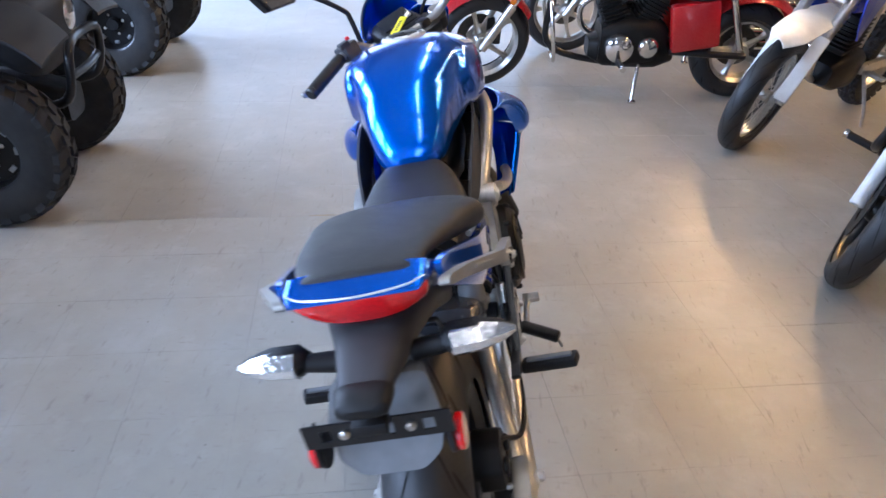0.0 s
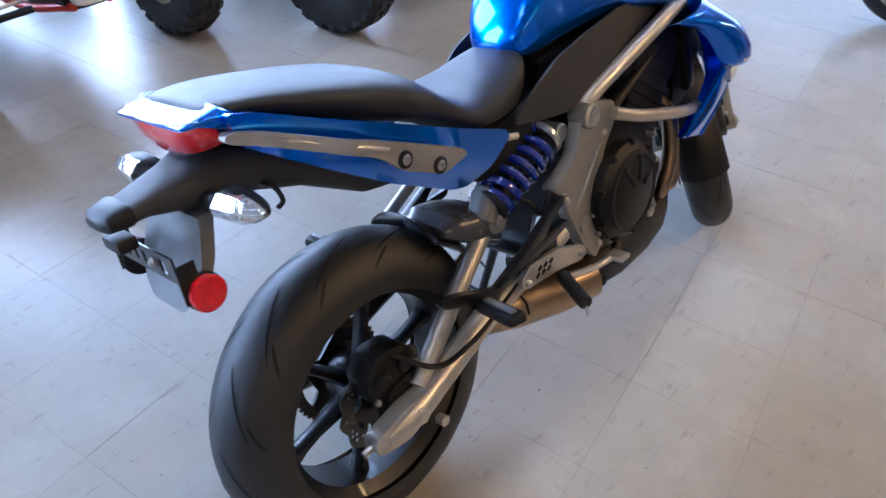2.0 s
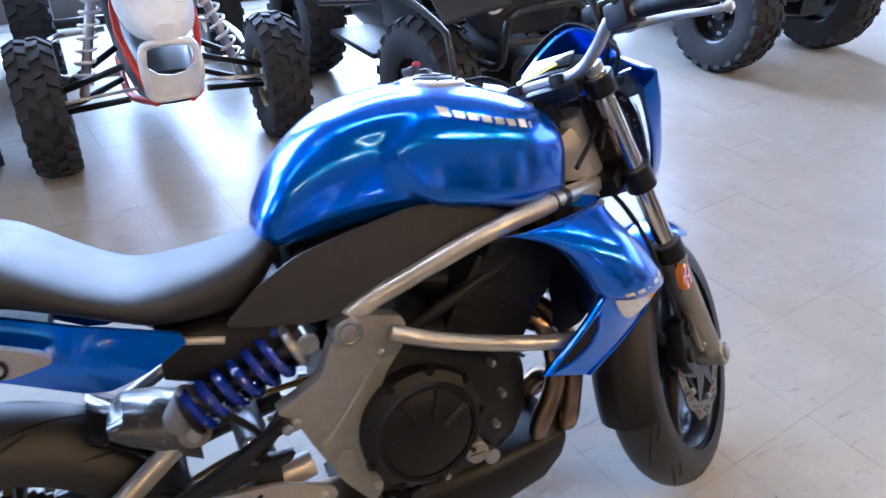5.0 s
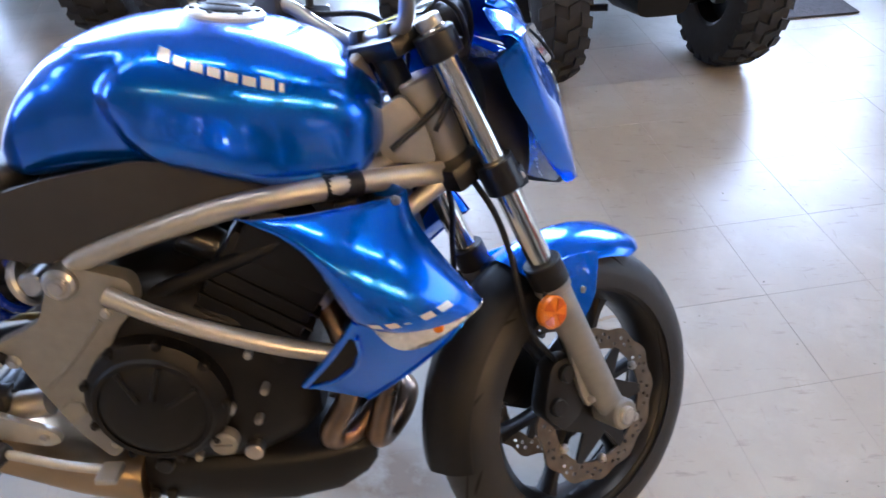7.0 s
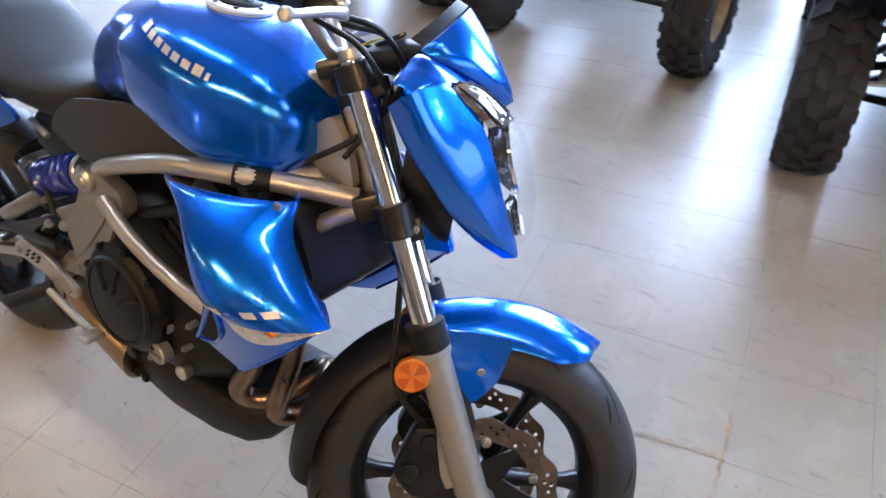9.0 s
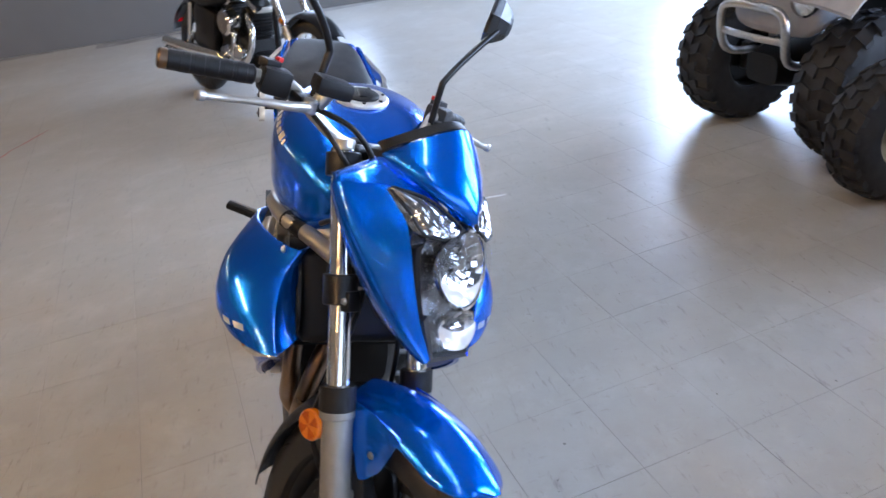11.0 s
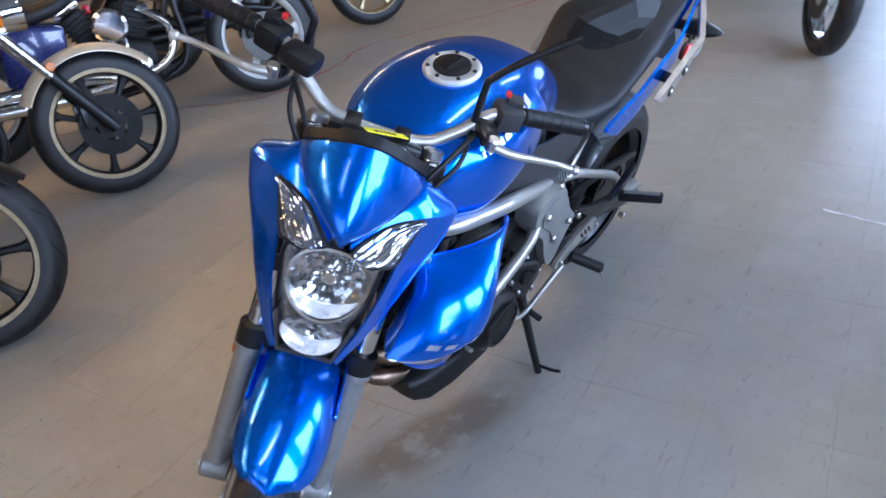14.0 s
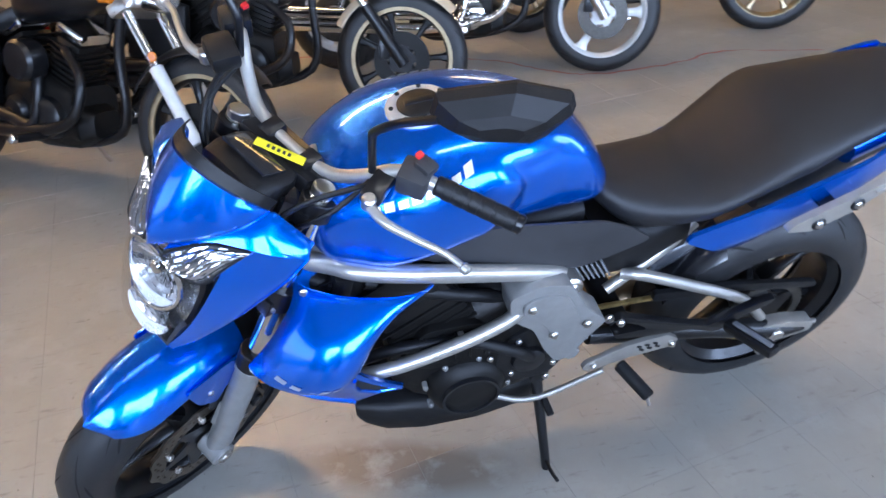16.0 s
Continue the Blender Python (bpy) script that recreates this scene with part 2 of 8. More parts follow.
def lathe(profile, n=48, c=(0, 0, 0), closed=True, bm=None):
    """Turns a closed (r, y) outline round the y axis through c."""
    bm = bm or bmesh.new()
    c = Vector(c)
    rings = [[c + V(r * math.cos(a), y, r * math.sin(a)) for r, y in profile] for a in (2 * math.pi * j / n for j in range(n))]
    rings.append(rings[0])
    vs = [[bm.verts.new(q) for q in r] for r in rings[:-1]]
    m = len(profile)
    for i in range(n):
        a, b = vs[i], vs[(i + 1) % n]
        for j in range(m if closed else m - 1):
            k = (j + 1) % m
            bm.faces.new((a[j], a[k], b[k], b[j]))
    return bm


def bev(bm, w, seg=2, angle=30):
    es = [e for e in bm.edges if len(e.link_faces) == 2 and e.calc_face_angle(0) > radians(angle)]
    if es and w:
        bmesh.ops.bevel(bm, geom=es, offset=w, segments=seg, affect="EDGES", profile=0.6, clamp_overlap=True)
    return bm


def box(c, s, bevel=0.004, m=None, bm=None, seg=2):
    b = bmesh.new()
    bmesh.ops.create_cube(b, size=1)
    for v in b.verts:
        v.co = V(v.co.x * s[0], v.co.y * s[1], v.co.z * s[2])
    bev(b, bevel, seg)
    mm = Matrix.Translation(c) @ (m or Matrix())
    for v in b.verts:
        v.co = mm @ v.co
    if bm is None:
        return b
    return merge(bm, b)


def merge(bm, *others):
    for b in others:
        me = bpy.data.meshes.new("tmp")
        b.to_mesh(me)
        b.free()
        bm.from_mesh(me)
        bpy.data.meshes.remove(me)
    return bm


def plate(poly, y0, y1, bevel=0.003, seg=2, bm=None):
    """A side outline of (x, z) corners, as thick as y0 to y1."""
    b = bmesh.new()
    lo = [b.verts.new((x, y0, z)) for x, z in poly]
    hi = [b.verts.new((x, y1, z)) for x, z in poly]
    b.faces.new(lo)
    b.faces.new(hi[::-1])
    n = len(poly)
    for i in range(n):
        j = (i + 1) % n
        b.faces.new((lo[j], lo[i], hi[i], hi[j]))
    bmesh.ops.recalc_face_normals(b, faces=b.faces)
    bev(b, bevel, seg, 20)
    return b if bm is None else merge(bm, b)


def round_poly(poly, r=0.02, k=4):
    """Rounds the corners of a flat outline."""
    out = []
    n = len(poly)
    for i in range(n):
        p, a, b = Vector(poly[i]), Vector(poly[i - 1]), Vector(poly[(i + 1) % n])
        ra = min(r, (a - p).length * 0.45)
        rb = min(r, (b - p).length * 0.45)
        q0, q1 = p + (a - p).normalized() * ra, p + (b - p).normalized() * rb
        for j in range(k + 1):
            t = j / k
            q = q0.lerp(p, t).lerp(p.lerp(q1, t), t)
            out.append((q.x, q.y))
    return out


def shell(poly, surf, thick=0.004, cuts=3, flip=1):
    """A curved panel: a side outline filled with small faces, each corner laid at y = surf(x, z), with a thickness."""
    b = bmesh.new()
    f = b.faces.new([b.verts.new((x, 0, z)) for x, z in poly])
    bmesh.ops.triangulate(b, faces=[f])
    for _ in range(cuts):
        es = [e for e in b.edges if e.calc_length() > 0.022]
        if es:
            bmesh.ops.subdivide_edges(b, edges=es, cuts=1, use_grid_fill=True)
            bmesh.ops.triangulate(b, faces=b.faces[:])
    for v in b.verts:
        v.co.y = surf(v.co.x, v.co.z)
    bmesh.ops.recalc_face_normals(b, faces=b.faces)
    ret = bmesh.ops.extrude_face_region(b, geom=b.faces[:])
    for v in [g for g in ret["geom"] if isinstance(g, bmesh.types.BMVert)]:
        v.co.y -= thick * flip
    bmesh.ops.recalc_face_normals(b, faces=b.faces)
    return b


def loft(secs, n=28, power=2.6, bm=None, flat_bottom=0.0):
    """A body along x from rows (x, z_top, z_bottom, half_width[, power]): rounded sections, ends closed."""
    rings = []
    for s in secs:
        x, zt, zb, hw = s[:4]
        pw = s[4] if len(s) > 4 else power
        zc, hh = (zt + zb) / 2, (zt - zb) / 2
        ring = []
        for j in range(n):
            a = 2 * math.pi * j / n
            ca, sa = math.cos(a), math.sin(a)
            ring.append((x, hw * math.copysign(abs(ca) ** (2 / pw), ca), zc + hh * math.copysign(abs(sa) ** (2 / pw), sa)))
        rings.append(ring)
    return skin(bm or bmesh.new(), rings)


def interp_rows(rows, k=3):
    """Smooths a few rows of numbers into more rows."""
    out = []
    for i in range(len(rows) - 1):
        a, b, c, d = rows[max(i - 1, 0)], rows[i], rows[i + 1], rows[min(i + 2, len(rows) - 1)]
        for j in range(k):
            t = j / k
            out.append(tuple(0.5 * (2 * q + (r - p) * t + (2 * p - 5 * q + 4 * r - s) * t * t + (3 * q - p - 3 * r + s) * t ** 3)
                             for p, q, r, s in zip(a, b, c, d)))
    return out + [rows[-1]]


def bolt(c, axis, r=0.008, h=0.006, bm=None):
    c, a = Vector(c), Vector(axis).normalized()
    b = rod(c - a * h, c + a * h, r, 10, r * 0.25)
    rod(c + a * (h - 0.0005), c + a * (h + 0.0022), r * 0.62, 6, 0, b)
    return b if bm is None else merge(bm, b)


# ---- the hall ----
TILE, TURN = 0.3045, radians(9.16)
U, W = V(math.cos(TURN), math.sin(TURN), 0), V(-math.sin(TURN), math.cos(TURN), 0)
U0, W0 = 0.909, 0.295      # a crossing of two joints, along U and W


def floor_material():
    """Worn vinyl tile: one pattern across the hall, with scuffs, brown stains and uneven gloss."""
    m = bpy.data.materials.new("worn_floor_tile")
    m.use_nodes = True
    nt, L = m.node_tree, m.node_tree.links.new
    bs = nt.nodes["Principled BSDF"]
    geo = nt.nodes.new("ShaderNodeNewGeometry")

    def noise_at(scale, detail, lo, hi, stretch=(1, 1, 1), rough=0.6):
        mp = nt.nodes.new("ShaderNodeMapping")
        mp.inputs["Scale"].default_value = stretch
        mp.inputs["Rotation"].default_value = (0, 0, 0.5)
        L(geo.outputs["Position"], mp.inputs["Vector"])
        n = nt.nodes.new("ShaderNodeTexNoise")
        n.inputs["Scale"].default_value, n.inputs["Detail"].default_value, n.inputs["Roughness"].default_value = scale, detail, rough
        L(mp.outputs["Vector"], n.inputs["Vector"])
        r = nt.nodes.new("ShaderNodeMapRange")
        r.inputs["From Min"].default_value, r.inputs["From Max"].default_value = lo, hi
        L(n.outputs["Fac"], r.inputs["Value"])
        return r.outputs["Result"]

    def mixed(fac, a, b):
        x = nt.nodes.new("ShaderNodeMix")
        x.data_type = "RGBA"
        L(fac, x.inputs["Factor"])
        for s, v in (("A", a), ("B", b)):
            if isinstance(v, tuple):
                x.inputs[s].default_value = (*v, 1)
            else:
                L(v, x.inputs[s])
        return x.outputs["Result"]

    def times(v, k):
        x = nt.nodes.new("ShaderNodeMath")
        x.operation = "MULTIPLY"
        L(v, x.inputs[0])
        if isinstance(k, float):
            x.inputs[1].default_value = k
        else:
            L(k, x.inputs[1])
        return x.outputs["Value"]

    base = mixed(noise_at(0.9, 3, 0.3, 0.7), (0.365, 0.353, 0.312), (0.42, 0.408, 0.366))
    base = mixed(times(noise_at(1.7, 4, 0.34, 0.80, rough=0.55), 0.42), base, (0.30, 0.235, 0.16))
    base = mixed(times(noise_at(38, 2, 0.735, 0.75), 0.8), base, (0.09, 0.075, 0.06))
    base = mixed(times(noise_at(5.5, 6, 0.28, 0.78, rough=0.7), 0.42), base, (0.27, 0.245, 0.205))
    # scuffs in two directions, trodden grime and pale wear
    base = mixed(times(noise_at(9, 4, 0.60, 0.74, (1, 4.5, 1), 0.65), 0.55), base, (0.15, 0.13, 0.105))
    base = mixed(times(noise_at(11, 4, 0.63, 0.75, (5.0, 1, 1), 0.65), 0.45), base, (0.16, 0.14, 0.115))
    base = mixed(times(noise_at(17, 5, 0.62, 0.80, rough=0.7), 0.6), base, (0.20, 0.165, 0.12))
    base = mixed(times(noise_at(4.2, 5, 0.52, 0.80, rough=0.65), 0.5), base, (0.50, 0.49, 0.455))
    # a brown oil stain beside the parked bike
    mp = nt.nodes.new("ShaderNodeMapping")
    mp.vector_type = "TEXTURE"
    mp.inputs["Location"].default_value = (0.93, 0.14, 0)
    mp.inputs["Rotation"].default_value = (0, 0, -0.35)
    mp.inputs["Scale"].default_value = (0.34, 0.10, 1)
    L(geo.outputs["Position"], mp.inputs["Vector"])
    ln = nt.nodes.new("ShaderNodeVectorMath")
    ln.operation = "LENGTH"
    L(mp.outputs["Vector"], ln.inputs[0])
    ed = nt.nodes.new("ShaderNodeMapRange")
    ed.inputs["From Min"].default_value, ed.inputs["From Max"].default_value = 1.0, 0.55
    L(ln.outputs["Value"], ed.inputs["Value"])
    base = mixed(times(times(ed.outputs["Result"], noise_at(9, 6, 0.36, 0.5)), 0.7), base, (0.17, 0.125, 0.085))
    oi = nt.nodes.new("ShaderNodeObjectInfo")
    base = mixed(times(oi.outputs["Random"], 0.05), base, (0.25, 0.23, 0.2))
    L(base, bs.inputs["Base Color"])
    ro = nt.nodes.new("ShaderNodeMapRange")
    ro.inputs["To Min"].default_value, ro.inputs["To Max"].default_value = 0.285, 0.36
    L(noise_at(2.2, 3, 0.15, 0.85), ro.inputs["Value"])
    L(ro.outputs["Result"], bs.inputs["Roughness"])
    bs.inputs["Specular IOR Level"].default_value = 0.5
    bp = nt.nodes.new("ShaderNodeBump")
    bp.inputs["Strength"].default_value, bp.inputs["Distance"].default_value = 0.12, 0.004
    L(noise_at(5, 1, 0.0, 1.0), bp.inputs["Height"])
    L(bp.outputs["Normal"], bs.inputs["Normal"])
    return m


TILE_MAT = floor_material()
JOINT = mk("dirty_tile_joint", (0.30, 0.285, 0.26), 0.5, 0, 0, 0.25, 9.0, dirt=(0.05, 0.043, 0.037), dirt_amt=1.0)


def slab(x0, y0, z0, x1, y1, z1):
    return box(((x0 + x1) / 2, (y0 + y1) / 2, (z0 + z1) / 2), (x1 - x0, y1 - y0, z1 - z0), 0)


XA, XB, YA, YB, HIGH = -6.5, 10.0, -7.0, 4.8, 4.6
floor = part("floor", slab(XA, YA, -0.2, XB, YB, -0.0008), JOINT, label="grey beige vinyl tile floor with dark joints", flat=True)
tagged(floor, category="floor", kind="structure")
part_ceiling = part("ceiling", slab(XA, YA, HIGH, XB, YB, HIGH + 0.2), CEIL, label="plain dark painted ceiling of the hall", flat=True)
tagged(part_ceiling, category="ceiling", kind="structure")


def wall_with_windows(name, along, at, lo, hi, holes, z0=0.4, z1=3.0, thick=0.25, sign=1):
    """A wall along x or y with real openings (centre, width)."""
    bm = bmesh.new()
    spans, edge = [], lo
    for c, w in sorted(holes):
        spans.append((edge, c - w / 2, 0, HIGH))
        spans.append((c - w / 2, c + w / 2, 0, z0))
        spans.append((c - w / 2, c + w / 2, z1, HIGH))
        edge = c + w / 2
    spans.append((edge, hi, 0, HIGH))
    for a, b, za, zb in spans:
        t0, t1 = (at, at + thick * sign) if sign > 0 else (at - thick, at)
        merge(bm, slab(a, t0, za, b, t1, zb) if along == "x" else slab(t0, a, za, t1, b, zb))
    ob = part(name, bm, WALL, label="grey painted hall wall with large openings" if holes else "grey painted plain hall wall", flat=True)
    return tagged(ob, category="wall", kind="structure")


NORTH = [(-5.0, 2.5), (-1.8, 2.5), (1.4, 2.5), (4.6, 2.5)]
wall_with_windows("wall_north", "x", YB, XA, XB, NORTH)
wall_with_windows("wall_south", "x", YA, XA, XB, [], sign=-1)
wall_with_windows("wall_west", "y", XA, YA - 0.25, YB + 0.25, [(0.4, 1.4)], sign=-1)
wall_with_windows("wall_east", "y", XB, YA - 0.25, YB + 0.25, [(2.0, 6.5)])


def window(name, c, w, along, at):
    bm = bmesh.new()
    for a in (-w / 2 + 0.03, 0, w / 2 - 0.03):
        merge(bm, box((c + a, at, 1.7), (0.06, 0.08, 2.6), 0.004) if along == "x" else box((at, c + a, 1.7), (0.08, 0.06, 2.6), 0.004))
    for z in (0.43, 1.2, 2.97):
        merge(bm, box((c, at, z), (w, 0.07, 0.06), 0.004) if along == "x" else box((at, c, z), (0.07, w, 0.06), 0.004))
    ob = part(name, bm, FRAME_AL, label="large aluminium framed window letting in daylight")
    return tagged(ob, category="window", kind="structure")


for i, (c, w) in enumerate(NORTH):
    window("window_%d" % (i + 1), c, w, "x", YB + 0.14)
window("window_5", 2.0, 6.5, "y", XB + 0.14)
window("window_6", 0.4, 1.4, "y", XA - 0.14)


def strip_light(x, y, material, label):
    """A hanging tube fitting under the ceiling."""
    ob = thing("ceiling_light", label, "light", pose(x, y, HIGH - 0.35), "ceiling strip lights")
    part("housing", box((0, 0, 0.05), (2.4, 0.24, 0.06), 0.01), WHITE_PL, ob)
    part("diffuser", box((0, 0, 0.006), (2.3, 0.17, 0.030), 0.012), material, ob, "lit wraparound diffuser")
    for s in (-0.9, 0.9):
        part("hanger", rod((s, 0, 0.08), (s, 0, 0.35), 0.006, 6), STEEL, ob)
    return ob


for x, y in ((-5.1, -6.0), (-2.1, -6.0), (2.2, -3.8), (5.7, -3.6), (8.7, -3.6)):
    strip_light(x, y, WARM_TUBE if x > 2 else DIM_TUBE, "warm white fluorescent strip light hanging from the ceiling")
for x, y in ((-3.6, 0.6), (-0.4, 0.6), (2.8, 0.6), (6.0, 0.6)):
    strip_light(x, y, COOL_TUBE, "white fluorescent strip light hanging from the ceiling")


# ---- the blue motorcycle: built upright, rear axle over the origin, x ahead, y to its left ----
RAKE = radians(24.5)
AXIS = V(-math.sin(RAKE), 0, math.cos(RAKE))
FOOT = V(1.507, 0, 0)
TURNED = Matrix.Translation(FOOT) @ Matrix.Rotation(STEER, 4, AXIS) @ Matrix.Translation(-FOOT)

bike = thing("motorcycle", "glossy blue naked street motorcycle leaning on its side stand", "motorcycle",
             Matrix.Rotation(-LEAN, 4, "X"))


def P(name, bm, mat, label="", parent=None, turned=False, **kw):
    return part(name, bm, mat, parent or bike, label, TURNED if turned and parent is None else None, **kw)


def tyre_profile(R, hw, rim):
    out = []
    for k in range(17):
        a = math.pi * k / 16
        out.append((R - hw + hw * math.sin(a) if 0 < k < 16 else R - hw, hw * math.cos(a)))
    out += [(R - hw - 0.02, -hw * 0.97), (rim + 0.012, -hw * 0.82), (rim - 0.004, -hw * 0.72), (rim - 0.004, hw * 0.72), (rim + 0.012, hw * 0.82), (R - hw - 0.02, hw * 0.97)]
    return out


def tread(c, R, hw, count, lean=1.0, spread=1.15):
    """Slanting tread cuts, their shade painted as thin dark strips hugging the round of the tyre."""
    bm = bmesh.new()
    Rc = R - hw
    for i in range(count):
        for sgn in (1, -1):
            a0 = 2 * math.pi * (i + (0.5 if sgn > 0 else 0)) / count
            for kind in (0, 1):
                rows = []
                seg = 7
                for k in range(seg + 1):
                    t = k / seg
                    if kind == 0:
                        phi, th = sgn * (0.12 + spread * 0.62 * t), a0 + lean * 0.42 * t
                    else:
                        phi, th = sgn * (0.75 + 0.42 * t), a0 + 0.3 + lean * 0.16 * t
                    w = 0.006 * math.sin(math.pi * (0.12 + 0.8 * t)) / R
                    row = []
                    for d in (-w, w):
                        rr = hw + 0.0007
                        rad = Rc + rr * math.cos(phi)
                        row.append(V(c[0] + rad * math.cos(th + d), c[1] + rr * math.sin(phi), c[2] + rad * math.sin(th + d)))
                    rows.append(row)
                skin(bm, rows, closed=False, caps=False)
    return bm


def spoke_wheel(c, rim, hw):
    """The barrel of a cast wheel, with its flanges."""
    return lathe([(rim + 0.012, hw), (rim + 0.012, hw - 0.008), (rim - 0.006, hw - 0.014), (rim - 0.012, 0.02), (rim - 0.012, -0.02), (rim - 0.006, -hw + 0.014),
                  (rim + 0.012, -hw + 0.008), (rim + 0.012, -hw), (rim - 0.004, -hw), (rim - 0.022, -hw + 0.02), (rim - 0.024, 0), (rim - 0.022, hw - 0.02), (rim - 0.004, hw)], 72, c)


def wheel_inside(c, rim, spokes, mat, w, twist=0.0, wide=1.0):
    """Hub and tapering spokes, each a part of the wheel."""
    part("hub", lathe([(0.018, 0.06), (0.045, 0.06), (0.052, 0.03), (0.052, -0.03), (0.045, -0.06), (0.018, -0.06)], 32, c), mat, w)
    for i in range(spokes):
        a = 2 * math.pi * i / spokes + twist
        ux, uz = math.cos(a), math.sin(a)
        rings = []
        for r, pw, d in ((0.045, 0.017, 0.022), (0.09, 0.012, 0.019), (rim * 0.6, 0.0095, 0.016), (rim - 0.05, 0.011, 0.017), (rim - 0.02, 0.019, 0.021)):
            pw *= wide
            rings.append([V(c[0] + ux * r - uz * p, c[1] + q, c[2] + uz * r + ux * p) for p, q in ((pw, d * .5), (pw * .5, d), (-pw * .5, d), (-pw, d * .5), (-pw, -d * .5), (-pw * .5, -d), (pw * .5, -d), (pw, -d * .5))])
        part("spoke", skin(bmesh.new(), rings), mat, w)


def petal_disc(c, R, r0, y, waves=12, thick=0.0045):
    """A wavy brake disc with rows of holes right through."""
    b = bmesh.new()
    n, m = waves * 10, 6
    grid = []
    for i in range(n):
        a = 2 * math.pi * i / n
        Ro = R - 0.004 + 0.004 * math.cos(a * waves)
        grid.append([b.verts.new((c[0] + (r0 + (Ro - r0) * j / m) * math.cos(a), y, c[2] + (r0 + (Ro - r0) * j / m) * math.sin(a))) for j in range(m + 1)])
    for i in range(n):
        for j in range(m):
            if (j == 1 and i % 10 in (1,)) or (j == 3 and i % 10 in (4, 9)) or (j == 4 and i % 10 in (6,)) or (j == 2 and i % 10 == 7):
                continue
            k = (i + 1) % n
            b.faces.new((grid[i][j], grid[i][j + 1], grid[k][j + 1], grid[k][j]))
    ret = bmesh.ops.extrude_face_region(b, geom=b.faces[:])
    for v in [g for g in ret["geom"] if isinstance(g, bmesh.types.BMVert)]:
        v.co.y += thick
    return b


def disc_carrier(c, r1, y, arms=6):
    """A star-shaped plate that holds the disc."""
    pts = []
    for i in range(arms):
        a = 2 * math.pi * i / arms
        for d, r in ((-0.5, 0.058), (-0.5, 0.058), (-8 / (r1 * 1000), r1), (8 / (r1 * 1000), r1)):
            pts.append((c[0] + r * math.cos(a + d * (math.pi / arms if r < r1 else 1)), c[2] + r * math.sin(a + d * (math.pi / arms if r < r1 else 1))))
        del pts[-3]
    return plate(pts, y, y + 0.006, 0)


# rear wheel
RA, FA = (0, 0, 0.312), (1.405, 0, 0.300)
rw = P("rear_wheel", spoke_wheel(RA, 0.2159, 0.066), BLACK_MET, "black cast six-spoke rear wheel")
wheel_inside(RA, 0.2159, 6, BLACK_MET, rw, 0.25)
P("tyre", lathe(tyre_profile(0.312, 0.080, 0.2159), 96, RA), RUBBER, "wide black road tyre", rw)
tagged(P("tread_groove_shade", tread(RA, 0.312, 0.080, 13), SHADE_BLACK, parent=rw), kind="stuff")
P("brake_disc", petal_disc(RA, 0.11, 0.075, -0.072), DISC, "wavy drilled steel disc", rw)
P("disc_carrier", disc_carrier(RA, 0.078, -0.07), BLACK_MET, parent=rw)
teeth = []
for i in range(92):
    a = 2 * math.pi * i / 92
    r = 0.112 if i % 2 else 0.105
    teeth.append([(r * math.cos(a), RA[2] + r * math.sin(a)), (0.086 * math.cos(a), RA[2] + 0.086 * math.sin(a))])
spr = bmesh.new()
loop = [[V(p[0][0], 0.072, p[0][1]), V(p[0][0], 0.078, p[0][1]), V(p[1][0], 0.078, p[1][1]), V(p[1][0], 0.072, p[1][1])] for p in teeth]
skin(spr, loop + [loop[0]], caps=False)
P("sprocket", spr, DISC, "dark toothed rear sprocket", rw)
P("sprocket_carrier", disc_carrier(RA, 0.090, 0.068, 5), BLACK_MET, parent=rw)
# front wheel
fw = P("front_wheel", spoke_wheel(FA, 0.2159, 0.045), BLACK_MET, "black cast six-spoke front wheel", turned=True)
wheel_inside(FA, 0.2159, 6, BLACK_MET, fw, 0.1)
P("tyre", lathe(tyre_profile(0.300, 0.060, 0.2159), 96, FA), RUBBER, "black road tyre", fw)
tagged(P("tread_groove_shade", tread(FA, 0.300, 0.060, 12, -1.0), SHADE_BLACK, parent=fw), kind="stuff")
for y in (-0.072, 0.0675):
    P("brake_disc", petal_disc(FA, 0.15, 0.108, y), DISC_F, "wavy drilled steel disc", fw)
    P("disc_carrier", disc_carrier(FA, 0.112, y - 0.001), BLACK_MET, parent=fw)
for s in (-1, 1):
    for i in range(6):
        a = 2 * math.pi * (i + .5) / 6
        P("disc_bolt", bolt((FA[0] + 0.106 * math.cos(a), s * 0.074, FA[2] + 0.106 * math.sin(a)), (0, s, 0), 0.009, 0.005), STEEL, parent=fw)


# ---- fork, turned with the handlebar ----
def fork_at(z, off=0.0):
    return FA[0] - math.tan(RAKE) * (z - FA[2]) + off


def leg(z0, z1, y, r, **kw):
    return rod((fork_at(z0), y, z0), (fork_at(z1), y, z1), r, 24, 0.002, **kw)


